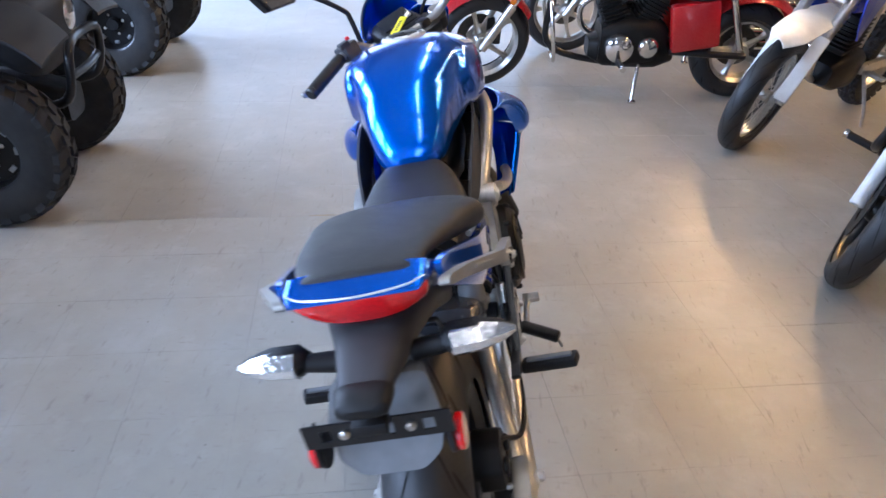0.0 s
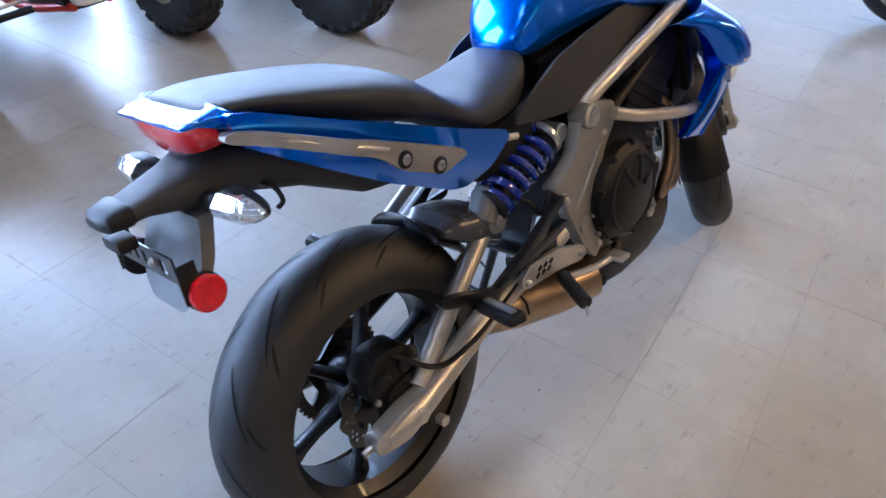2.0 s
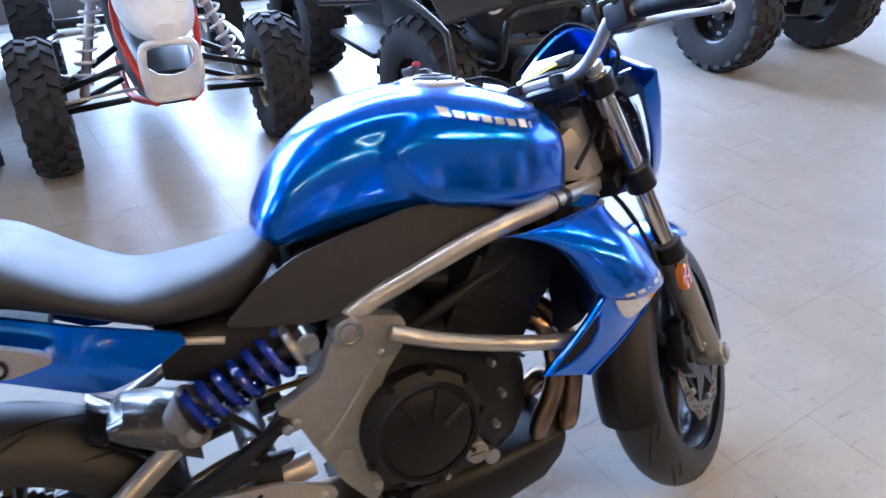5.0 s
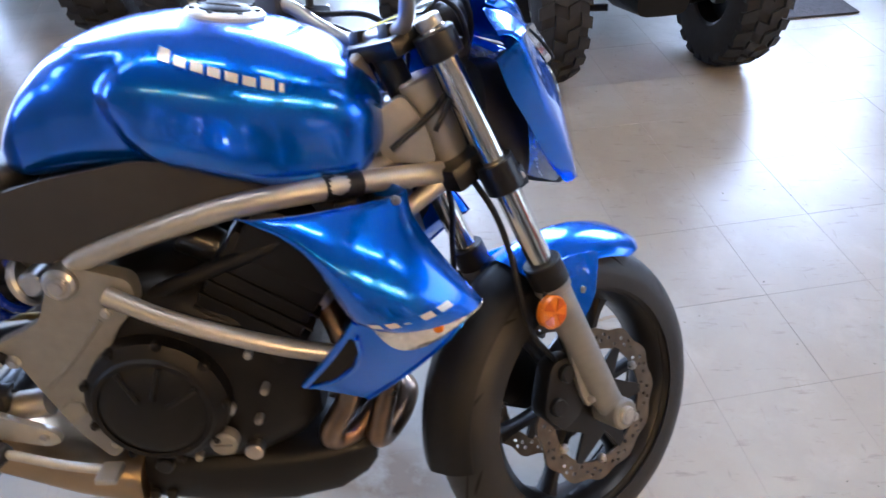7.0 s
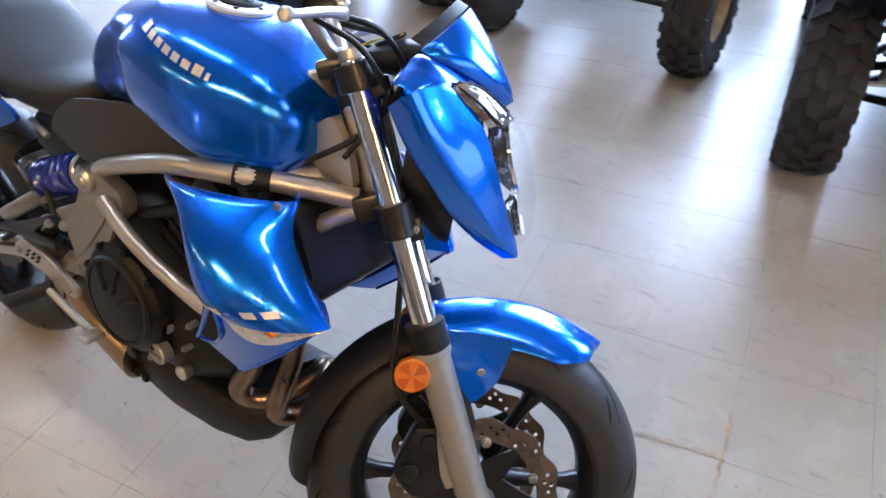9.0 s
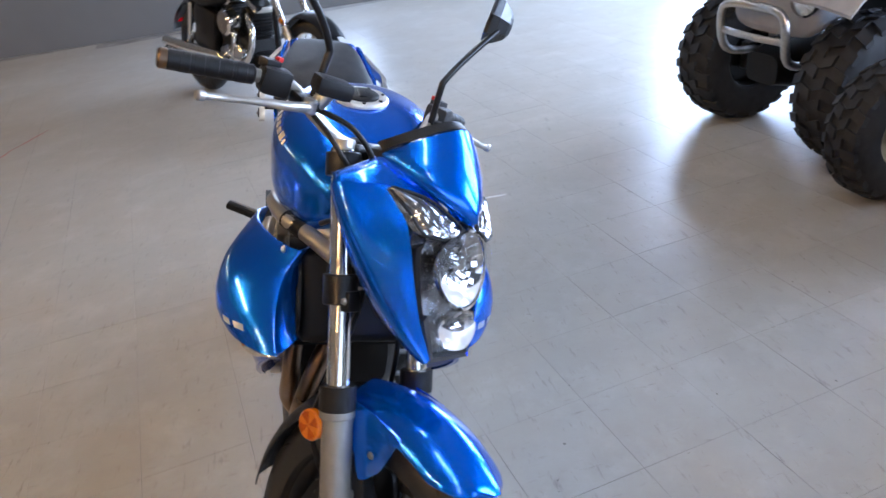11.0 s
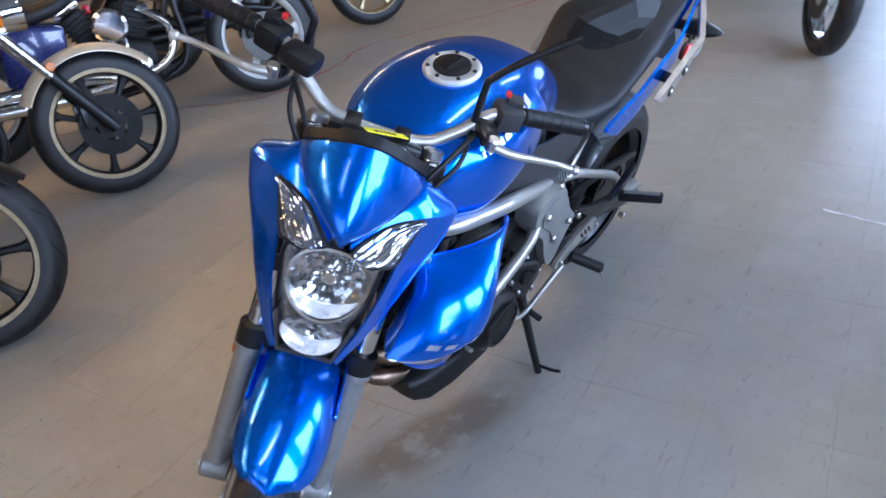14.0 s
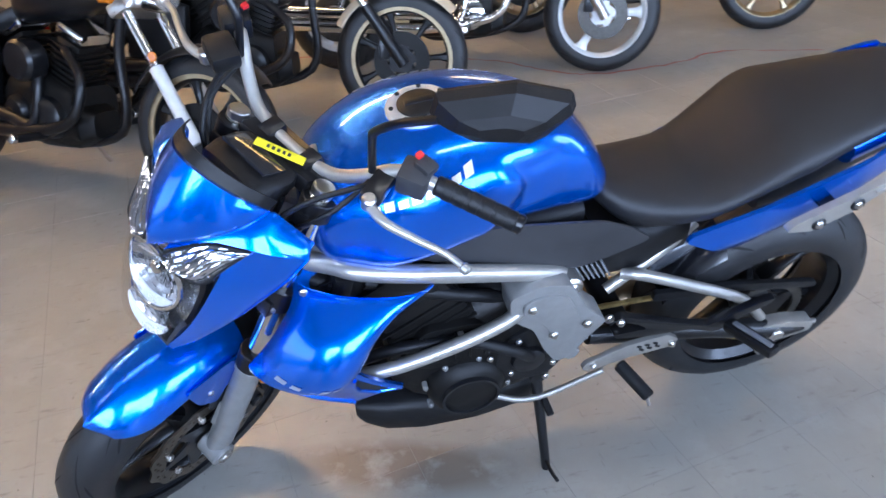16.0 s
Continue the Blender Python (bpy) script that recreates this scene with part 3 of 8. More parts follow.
FY = 0.105
for s in (-1, 1):
    fk = P("fork_leg", leg(0.33, 0.575, s * FY, 0.0275), PLATE, "grey painted lower fork leg", turned=True)
    P("fork_seal", leg(0.572, 0.612, s * FY, 0.0325), BLACK_PL, parent=fk)
    P("seal_ring", leg(0.560, 0.573, s * FY, 0.0315), PLATE, parent=fk)
    P("fork_tube", leg(0.60, 0.985, s * FY, 0.0205), FORKTUBE, "bright chromed fork tube", fk)
    P("fork_cap", leg(0.985, 1.0, s * FY, 0.019), STEEL, parent=fk)
    b = rod((FA[0] + 0.006, s * (FY - 0.03), FA[2]), (FA[0] + 0.006, s * (FY + 0.03), FA[2]), 0.029, 24, 0.004)
    merge(b, rod((fork_at(0.345), s * FY, 0.345), (FA[0] + 0.006, s * FY, FA[2]), 0.026, 20))
    P("axle_lug", b, PLATE, parent=fk)
    b = rod((FA[0] + 0.006, s * (FY + 0.026), FA[2]), (FA[0] + 0.006, s * (FY + 0.036), FA[2]), 0.017, 20, 0.002)
    rod((FA[0] + 0.006, s * (FY + 0.034), FA[2]), (FA[0] + 0.006, s * (FY + 0.0375), FA[2]), 0.009, 6, 0, b)
    P("axle_nut", b, STEEL, parent=fk)
    # caliper behind the leg
    b = plate(round_poly([(1.255, 0.335), (1.30, 0.29), (1.345, 0.315), (1.365, 0.38), (1.335, 0.43), (1.28, 0.425)], 0.02), s * 0.055, s * 0.095, 0.006)
    P("brake_caliper", b, BLACK_MET, "black brake caliper", fk)
    b = bmesh.new()
    for x, z in ((1.285, 0.345), (1.31, 0.40)):
        merge(b, rod((x, s * 0.092, z), (x, s * 0.105, z), 0.017, 16, 0.003))
    P("caliper_piston_cover", b, BLACK_PL, parent=fk)
    b = plate(round_poly([(1.335, 0.43), (1.375, 0.37), (1.395, 0.385), (1.36, 0.455)], 0.008), s * 0.083, s * 0.098, 0.003)
    P("caliper_bracket", b, PLATE, parent=fk)
    b = plate(round_poly([(1.312, 0.445), (1.338, 0.452), (1.352, 0.40), (1.368, 0.345), (1.350, 0.325), (1.335, 0.352), (1.322, 0.40)], 0.006), s * 0.096, s * 0.106, 0.002)
    P("caliper_arm", b, SILVER, "silver caliper arm", fk)
    for x, z in ((1.325, 0.437), (1.354, 0.342)):
        P("arm_bolt", bolt((x, s * 0.107, z), (0, s, 0), 0.008, 0.006), STEEL, parent=fk)
    for x, z in ((1.345, 0.435), (1.375, 0.375)):
        P("caliper_bolt", bolt((x, s * 0.1, z), (0, s, 0), 0.009), STEEL, parent=fk)
    P("reflector_bracket", plate([(1.25, 0.50), (1.30, 0.525), (1.295, 0.55), (1.25, 0.565)], s * 0.118, s * 0.122, 0.001), BLACK_MET, parent=fk)
    P("reflector", rod((1.258, s * 0.121, 0.531), (1.258, s * 0.137, 0.531), 0.0285, 28, 0.003), AMBER, "round amber reflector", fk)
    for k in range(4):
        a = math.pi / 2 * k + 0.4
        b = plate([(1.258 + rr * math.cos(q), 0.531 + rr * math.sin(q)) for rr, q in ((0.003, a + 0.4), (0.024, a), (0.0245, a + 0.4), (0.024, a + 0.8))], s * 0.136, s * 0.1385, 0)
        P("reflector_sector", b, AMBER_DARK, parent=fk)
    # brake hose
    P("brake_hose", tube([(1.30, s * 0.085, 0.42), (1.235, s * 0.10, 0.50), (1.22, s * 0.085, 0.62), (1.21, s * 0.06, 0.70), (1.17, s * 0.03, 0.80), (1.13, s * 0.05, 0.95)], 0.0055, 8), BLACK_PL, parent=fk)


def clamp(z, h, depth, mat, name):
    b = bmesh.new()
    t = Matrix.Rotation(-RAKE, 4, "Y")
    box((fork_at(z) - 0.028, 0, z + 0.012), (depth, 0.17, h), 0.008, t, b)
    for s in (-1, 1):
        merge(b, leg(z - h * 0.6, z + h * 0.6, s * FY, 0.031))
        merge(b, box((fork_at(z) + 0.03, s * FY, z - 0.008), (0.024, 0.028, h * 0.9), 0.004, t))
    return P(name, b, mat, turned=True)


lowc = clamp(0.765, 0.04, 0.085, BLACK_MET, "lower_fork_clamp")
topc = clamp(0.962, 0.03, 0.075, BLACK_MET, "upper_fork_clamp")
for s in (-1, 1):
    P("clamp_bolt", bolt((fork_at(0.765) + 0.03, s * (FY + 0.012), 0.758), (0, s, 0), 0.007), STEEL, parent=lowc)
P("steering_stem", rod((fork_at(0.75) - 0.03, 0, 0.75), (fork_at(0.98) - 0.03, 0, 0.98), 0.022, 20), BLACK_MET, turned=True)

# front mudguard: an arch with a ridge, blue in front, black behind
def arch(a0, a1, R, hw, drop, n=22, tip=True, m=14, thick=0.003):
    outer = []
    for i in range(n + 1):
        a = radians(a0 + (a1 - a0) * i / n)
        f = min(1, (i / n * 3.0) ** 0.5 * 0.86 + 0.10) if tip else 1
        f = math.sin(min(f, 1) * math.pi / 2)
        row = []
        for j in range(m + 1):
            t = -1 + 2 * j / m
            rr = R - drop * (abs(t) ** 2.6) * (min(1, 0.35 + i / n * 3) if tip else 1) + 0.006 * max(0, 1 - abs(t) * 3)
            row.append(V(FA[0] + rr * math.cos(a), hw * f * t * (1 - 0.06 * t * t), FA[2] + rr * math.sin(a)))
        outer.append(row)
    b = skin(bmesh.new(), outer, closed=False, caps=False)
    ret = bmesh.ops.extrude_face_region(b, geom=b.faces[:])
    for v in [g for g in ret["geom"] if isinstance(g, bmesh.types.BMVert)]:
        d = V(v.co.x - FA[0], 0, v.co.z - FA[2]).normalized()
        v.co -= d * thick
    bmesh.ops.recalc_face_normals(b, faces=b.faces)
    return b


mud = P("front_mudguard", arch(59, 117, 0.332, 0.090, 0.048), BLUE, "glossy blue front mudguard", turned=True)
P("mudguard_extension", arch(114, 186, 0.325, 0.070, 0.035, tip=False), BLACK_PL, "black plastic rear extension", mud)
for s in (-1, 1):
    poly = round_poly([(1.415, 0.598), (1.35, 0.60), (1.285, 0.595), (1.29, 0.55), (1.33, 0.52), (1.365, 0.475), (1.40, 0.52)], 0.015)
    P("mudguard_stay", shell(poly, lambda x, z: s * (0.087 - 0.06 * max(0, z - 0.56)), 0.004, 2, s), BLUE, parent=mud)
    poly = round_poly([(1.33, 0.52), (1.365, 0.475), (1.385, 0.43), (1.36, 0.40), (1.315, 0.45)], 0.012)
    P("stay_cover", shell(poly, lambda x, z: s * 0.075, 0.004, 2, s), GREY_PL, parent=mud)
    P("stay_bolt", bolt((1.37, s * 0.082, 0.535), (0, s, 0), 0.008), STEEL, parent=mud)

# handlebar
bar_pts = [(0.936, 0.363, 1.043), (0.985, 0.245, 1.058), (1.01, 0.188, 1.057), (1.038, 0.140, 1.020), (1.060, 0.085, 0.990), (1.068, 0, 0.985)]
full = bar_pts + [(x, -y, z) for x, y, z in bar_pts[-2::-1]]
hb = P("handlebar", tube(full, 0.0115, 14), SILVER, "silver tubular handlebar", turned=True)
for s in (-1, 1):
    e, g = V(0.932, s * 0.372, 1.0425), V(0.985, s * 0.245, 1.058)
    d = (g - e).normalized()
    b = rod(e, g, 0.0165, 20, 0.003)
    for k in range(5):
        rod(e + d * (0.02 + k * 0.022), e + d * (0.036 + k * 0.022), 0.0171, 20, 0.0006, b)
    P("grip", b, BLACK_PL, "black rubber grip", hb)
    P("bar_end", rod(e - d * 0.012, e + d * 0.004, 0.0165, 20, 0.003), BLACK_MET if s > 0 else HEADER, parent=hb)
    b = box((1.0, s * 0.215, 1.058), (0.05, 0.05, 0.045), 0.009, Matrix.Rotation(s * 0.4, 4, "Z"))
    merge(b, box((0.985, s * 0.222, 1.082), (0.026, 0.03, 0.016), 0.004))
    P("switch_housing", b, BLACK_PL if s < 0 else GREY_PL, parent=hb)
    P("switch_button", box((0.984, s * 0.205, 1.092), (0.012, 0.010, 0.008), 0.002), RED_BTN, parent=hb)
    P("lever_perch", box((1.05, s * 0.185, 1.045), (0.06, 0.035, 0.022), 0.007, Matrix.Rotation(s * 0.3, 4, "Z")), BLACK_MET, parent=hb)
    P("perch_bolt", rod((1.078, s * 0.195, 1.032), (1.078, s * 0.195, 1.058), 0.012, 14, 0.003), STEEL, parent=hb)
    lp = [(1.08, s * 0.195, 1.043), (1.083, s * 0.235, 1.040), (1.066, s * 0.285, 1.034), (1.046, s * 0.33, 1.025), (1.041, s * 0.362, 1.022)]
    b = tube(lp, [0.009, 0.008, 0.0065, 0.006, 0.006], 10)
    merge(b, rod((1.041, s * 0.360, 1.022), (1.040, s * 0.375, 1.021), 0.009, 14, 0.003))
    P("hand_lever", b, SILVER, "silver hand lever", hb)
    mp = [(1.036, s * 0.158, 1.05), (1.035, s * 0.152, 1.12), (1.035, s * 0.156, 1.142), (1.036, s * 0.20, 1.19 + 0.012 * (s > 0)), (1.032, s * 0.262, 1.236 + 0.028 * (s > 0))]
    mir = P("mirror", tube(mp, 0.0068, 10, per=4), BLACK_MET, turned=True)
    e1 = V(-0.60, s * 0.76, 0.24).normalized()
    nn = V(-0.78, s * -0.62, 0.02).normalized()
    e2 = V(0, 0, 1) - e1 * e1.z
    e2 = (e2 - nn * e2.dot(nn)).normalized()
    cc = V(0.972, s * 0.312, 1.252 + 0.030 * (s > 0))
    out = [(-0.095, -0.006), (-0.082, 0.030), (0.020, 0.046), (0.088, 0.026), (0.092, 0.004), (0.058, -0.040), (-0.055, -0.036)]
    rings = []
    for dx, f in ((0.010, 0.96), (0.004, 1.0), (-0.012, 0.95), (-0.034, 0.62), (-0.042, 0.32)):
        rings.append([cc + nn * dx + e1 * (u * f) + e2 * (w * f) for u, w in out])
    P("mirror_shell", bev(skin(bmesh.new(), rings), 0.002, 2, 12), BLACK_PL, "black angular mirror shell", mir, sharp=14)
    P("mirror_glass", skin(bmesh.new(), [[cc + nn * 0.0098 + e1 * (u * .9) + e2 * (w * .9) for u, w in out], [cc + nn * 0.0118 + e1 * (u * .88) + e2 * (w * .88) for u, w in out]]), CHROME, parent=mir)
# brake fluid reservoir, right
b = box((1.072, -0.155, 1.082), (0.05, 0.065, 0.032), 0.011, Matrix.Rotation(-0.35, 4, "Z"))
P("brake_reservoir", b, BLACK_PL, "black brake fluid reservoir", hb)
P("reservoir_stem", rod((1.06, -0.165, 1.045), (1.068, -0.155, 1.075), 0.014, 12), STEEL, parent=hb)
for s in (-1, 1):
    P("bar_clamp", box((1.068, s * 0.045, 0.977), (0.042, 0.032, 0.045), 0.008), BLACK_MET, parent=hb)
    P("cable", tube([(1.05, s * 0.17, 1.04), (1.13, s * 0.13, 1.03), (1.17, s * 0.09, 0.97), (1.12, s * 0.07, 0.88), (1.04, s * 0.05, 0.82)], 0.005, 8), BLACK_PL, parent=hb)
    P("cable", tube([(1.04, s * 0.16, 1.03), (1.11, s * 0.15, 1.0), (1.15, s * 0.1, 0.93), (1.1, s * 0.08, 0.84)], 0.0045, 8), BLACK_PL, parent=hb)
# yellow tag on the clamp, with a dark unreadable mark
tagm = Matrix.Translation((1.100, 0.014, 1.012)) @ Matrix.Rotation(radians(28), 4, "Z") @ Matrix.Rotation(-0.22, 4, "X") @ Matrix.Rotation(-0.35, 4, "Y")
b = box((0, 0, 0), (0.022, 0.085, 0.0012), 0.0004)
for v in b.verts:
    v.co = tagm @ v.co
tag = P("price_tag", b, YELLOW, "yellow paper tag with dark marks", turned=True)
b = bmesh.new()
for k in range(5):
    merge(b, box((0.001, -0.02 + k * 0.009, 0.001), (0.009, 0.005, 0.0006), 0))
for v in b.verts:
    v.co = tagm @ v.co
P("marks", b, INK, parent=tag)
# instrument pod
b = loft([(1.105, 1.005, 0.985, 0.06), (1.12, 1.012, 0.975, 0.070), (1.16, 1.030, 0.97, 0.072), (1.19, 1.034, 0.96, 0.068), (1.205, 1.024, 0.97, 0.05)], 20, 3)
pod = P("instrument_pod", b, BLACK_PL, "black instrument pod", turned=True)
P("display", box((1.140, 0, 1.024), (0.05, 0.10, 0.006), 0.002, Matrix.Rotation(-0.55, 4, "Y")), SMOKE, parent=pod)


# ---- headlamp cowl ----
def cowl_side(s):
    """Blue wing at the side of the lamp: a strip of sections from the rear corner down to the front point."""
    outer_pts = [(1.172, 0.181, 0.960), (1.205, 0.168, 0.915), (1.245, 0.145, 0.865), (1.295, 0.118, 0.81), (1.345, 0.085, 0.76), (1.38, 0.058, 0.735)]
    mid_pts = [(1.202, 0.150, 0.982), (1.230, 0.136, 0.945), (1.268, 0.124, 0.900), (1.303, 0.110, 0.848), (1.340, 0.088, 0.790), (1.382, 0.056, 0.740)]
    in_pts = [(1.230, 0.118, 0.988), (1.262, 0.103, 0.960), (1.296, 0.099, 0.915), (1.323, 0.091, 0.862), (1.352, 0.076, 0.802), (1.382, 0.052, 0.746)]
    low_pts = [(1.150, 0.160, 0.938), (1.182, 0.146, 0.888), (1.222, 0.133, 0.842), (1.268, 0.108, 0.792), (1.316, 0.082, 0.755), (1.362, 0.055, 0.730)]
    rows = [smooth_path([(x, s * y, z) for x, y, z in q], 4) for q in (low_pts, outer_pts, mid_pts, in_pts)]
    rows = list(zip(*rows))
    fine = [smooth_path(r, 5) for r in rows]
    b = skin(bmesh.new(), fine, closed=False, caps=False)
    ret = bmesh.ops.extrude_face_region(b, geom=b.faces[:])
    for v in [g for g in ret["geom"] if isinstance(g, bmesh.types.BMVert)]:
        v.co += V(-0.004, -s * 0.003, 0)
    bmesh.ops.recalc_face_normals(b, faces=b.faces)
    return b


cowl = P("headlamp_cowl", cowl_side(-1), BLUE, "glossy blue headlamp cowl", turned=True, sharp=50)
cowl.matrix_basis = cowl.matrix_basis @ Matrix.Translation((0.010, -0.010, -0.006))
P("cowl_panel", cowl_side(1), BLUE, parent=cowl, sharp=50)
# visor: a shield from the point over the lamp to the screen edge
rows = []
for k in range(9):
    t = k / 8
    x, z = 1.327 - 0.093 * t ** 1.15, 0.962 + 0.128 * t ** 0.85
    w = 0.006 + 0.097 * math.sin(t * math.pi / 2) ** 0.85
    rows.append([(x + 0.008 - 0.050 * (abs(q) ** 2.2) * t ** 0.8 - 0.006 * abs(q), w * q, z + 0.010 - 0.070 * abs(q) ** 1.8 * t) for q in [-1 + 2 * j / 14 for j in range(15)]])
b = skin(bmesh.new(), rows, closed=False, caps=False)
ret = bmesh.ops.extrude_face_region(b, geom=b.faces[:])
for v in [g for g in ret["geom"] if isinstance(g, bmesh.types.BMVert)]:
    v.co += V(-0.010, 0, -0.010)
P("visor", b, BLUE, "blue visor over the headlamp", cowl, sharp=75)
edge = [(x - 0.004, y * 1.01, z + 0.001) for x, y, z in rows[-1]]
back = [(x - 0.022, y * 1.02, z + 0.008) for x, y, z in rows[-1]]
b = skin(bmesh.new(), [edge, back], closed=False, caps=False)
ret = bmesh.ops.extrude_face_region(b, geom=b.faces[:])
for v in [g for g in ret["geom"] if isinstance(g, bmesh.types.BMVert)]:
    v.co += V(-0.003, 0, -0.004)
P("screen_edge", b, BLACK_PL, "black screen edge", cowl)
# lamp: black housing, fluted mirrors and a clear cover
house = P("lamp_housing", loft([(1.18, 0.95, 0.80, 0.08), (1.22, 0.95, 0.76, 0.088), (1.25, 0.94, 0.735, 0.08), (1.27, 0.92, 0.73, 0.068)], 20, 3), BLACK_PL, parent=cowl)


def lamp_plane(u, v, out=0.0):
    """Places on the lamp's face: u across, v up, both in metres, leaning back."""
    lean = radians(20)
    return V(1.352 - math.sin(lean) * v + math.cos(lean) * out - 2.4 * u * u, u, 0.872 + math.cos(lean) * v + math.sin(lean) * out)


def facet_dish(cu, cv, ru, rv, depth, n=32, rings=6):
    """A mirror bowl of separate flat facets, each tilted its own way, over a closed back."""
    rnd = random.Random(5)
    b = bmesh.new()
    at = lambda t, a, o: lamp_plane(cu + ru * t * math.cos(a), cv + rv * t * math.sin(a), -depth * (1 - t * t) + o)
    for k in range(rings):
        t0, t1 = 0.14 + 0.86 * k / rings, 0.14 + 0.86 * (k + 1) / rings
        m = n if k else n // 2
        for j in range(m):
            a0, a1 = 2 * math.pi * j / m, 2 * math.pi * (j + 1) / m
            du, dv = rnd.uniform(-0.0010, 0.0010), rnd.uniform(-0.0010, 0.0010)
            b.faces.new([b.verts.new(at(t, a, o)) for t, a, o in ((t0, a0, -du - dv), (t1, a0, du - dv), (t1, a1, du + dv), (t0, a1, -du + dv))])
    rows = [[at(t, 2 * math.pi * j / 24, -0.007) for j in range(24)] for t in (0.02, 0.4, 0.7, 1.0)]
    return skin(b, rows, caps=False)


def ribs(cu, cv, ru, rv, v_top, n=44):
    """Fine upright flutes moulded in the glass below v_top."""
    rows = []
    for k in range(n * 2 + 1):
        u = -ru + 2 * ru * k / (n * 2)
        h = rv * math.sqrt(max(0.0, 1 - (u / ru) ** 2))
        lo, hi = cv - h, min(cv + h, v_top + 0.012 * (u / ru) ** 2)
        hi = max(hi, lo + 0.001)
        o = 0.0035 + (0.0012 if k % 2 else 0)
        rows.append([lamp_plane(cu + u, lo, o), lamp_plane(cu + u, (lo + hi) / 2, o), lamp_plane(cu + u, hi, o)])
    b = skin(bmesh.new(), rows, closed=False, caps=False)
    ret = bmesh.ops.extrude_face_region(b, geom=b.faces[:])
    for v in [g for g in ret["geom"] if isinstance(g, bmesh.types.BMVert)]:
        v.co.x -= 0.002
    return b


for args in ((0, 0.020, 0.060, 0.061, -0.012), (0, -0.082, 0.050, 0.034, -0.085)):
    fl = P("lens_flutes", ribs(*args), RIBS, parent=cowl, flat=True)
    fl.visible_shadow = False
P("main_reflector", facet_dish(0, 0.020, 0.063, 0.064, 0.030), FLUTED, "bright faceted main reflector", cowl, flat=True)
P("bulb_cap", rod(lamp_plane(0, 0.030, -0.030), lamp_plane(0, 0.030, -0.004), 0.013, 18, 0.003), CHROME, parent=cowl)
P("low_reflector", facet_dish(0, -0.082, 0.052, 0.036, 0.022, 22, 5), FLUTED, parent=cowl, flat=True)


def outline_solid(uv, o0, o1):
    a = [lamp_plane(u, v, o0) for u, v in uv]
    c = [lamp_plane(u, v, o1) for u, v in uv]
    return skin(bmesh.new(), [a, c])


ring = [(0.068 * math.cos(2 * math.pi * j / 36), 0.020 + 0.069 * math.sin(2 * math.pi * j / 36)) for j in range(36)]
ring2 = [(0.063 * math.cos(2 * math.pi * j / 36), 0.020 + 0.064 * math.sin(2 * math.pi * j / 36)) for j in range(36)]
b = bmesh.new()
rr = [[lamp_plane(u, v, 0.001) for u, v in ring], [lamp_plane(u, v, 0.006) for u, v in ring], [lamp_plane(u, v, 0.006) for u, v in ring2], [lamp_plane(u, v, 0.001) for u, v in ring2]]
skin(b, rr + [rr[0]], caps=False)
P("lamp_bezel", b, CHROME, parent=cowl)
uv = [(-0.045, -0.13), (0.045, -0.13), (0.058, -0.09), (0.072, -0.02), (0.078, 0.04), (0.066, 0.088), (0, 0.104), (-0.066, 0.088), (-0.078, 0.04), (-0.072, -0.02), (-0.058, -0.09)]
uv = round_poly(uv, 0.02, 3)
dome = [[lamp_plane(u * k, -0.012 + (v + 0.012) * k, 0.034 * (1 - k ** 3) - 0.012 * (k == 1.0)) for u, v in uv] for k in (1.0, 0.97, 0.88, 0.72, 0.5, 0.25)]
cover = P("lamp_cover", skin(bmesh.new(), dome), CLEAR, "clear bulging lamp cover", cowl, sharp=60)
cover.visible_shadow = False
uvb = [(u * 1.12, v * 1.06 - 0.002) for u, v in uv]
P("lamp_back", outline_solid(uvb, -0.040, -0.036), LAMP_BACK, parent=cowl)
loops = [[lamp_plane(u * (k if v < 0.05 else 1.0), v * (kv if v < 0.05 else 0.98) - 0.002, o if v < 0.05 else -0.02 + 0.2 * (o + 0.03)) for u, v in uv] for k, kv, o in ((1.02, 1.0, -0.042), (1.02, 1.0, -0.018), (1.10, 1.04, -0.022), (1.12, 1.05, -0.042))]
P("lamp_gasket", skin(bmesh.new(), loops + [loops[0]], caps=False), BLACK_PL, parent=cowl)
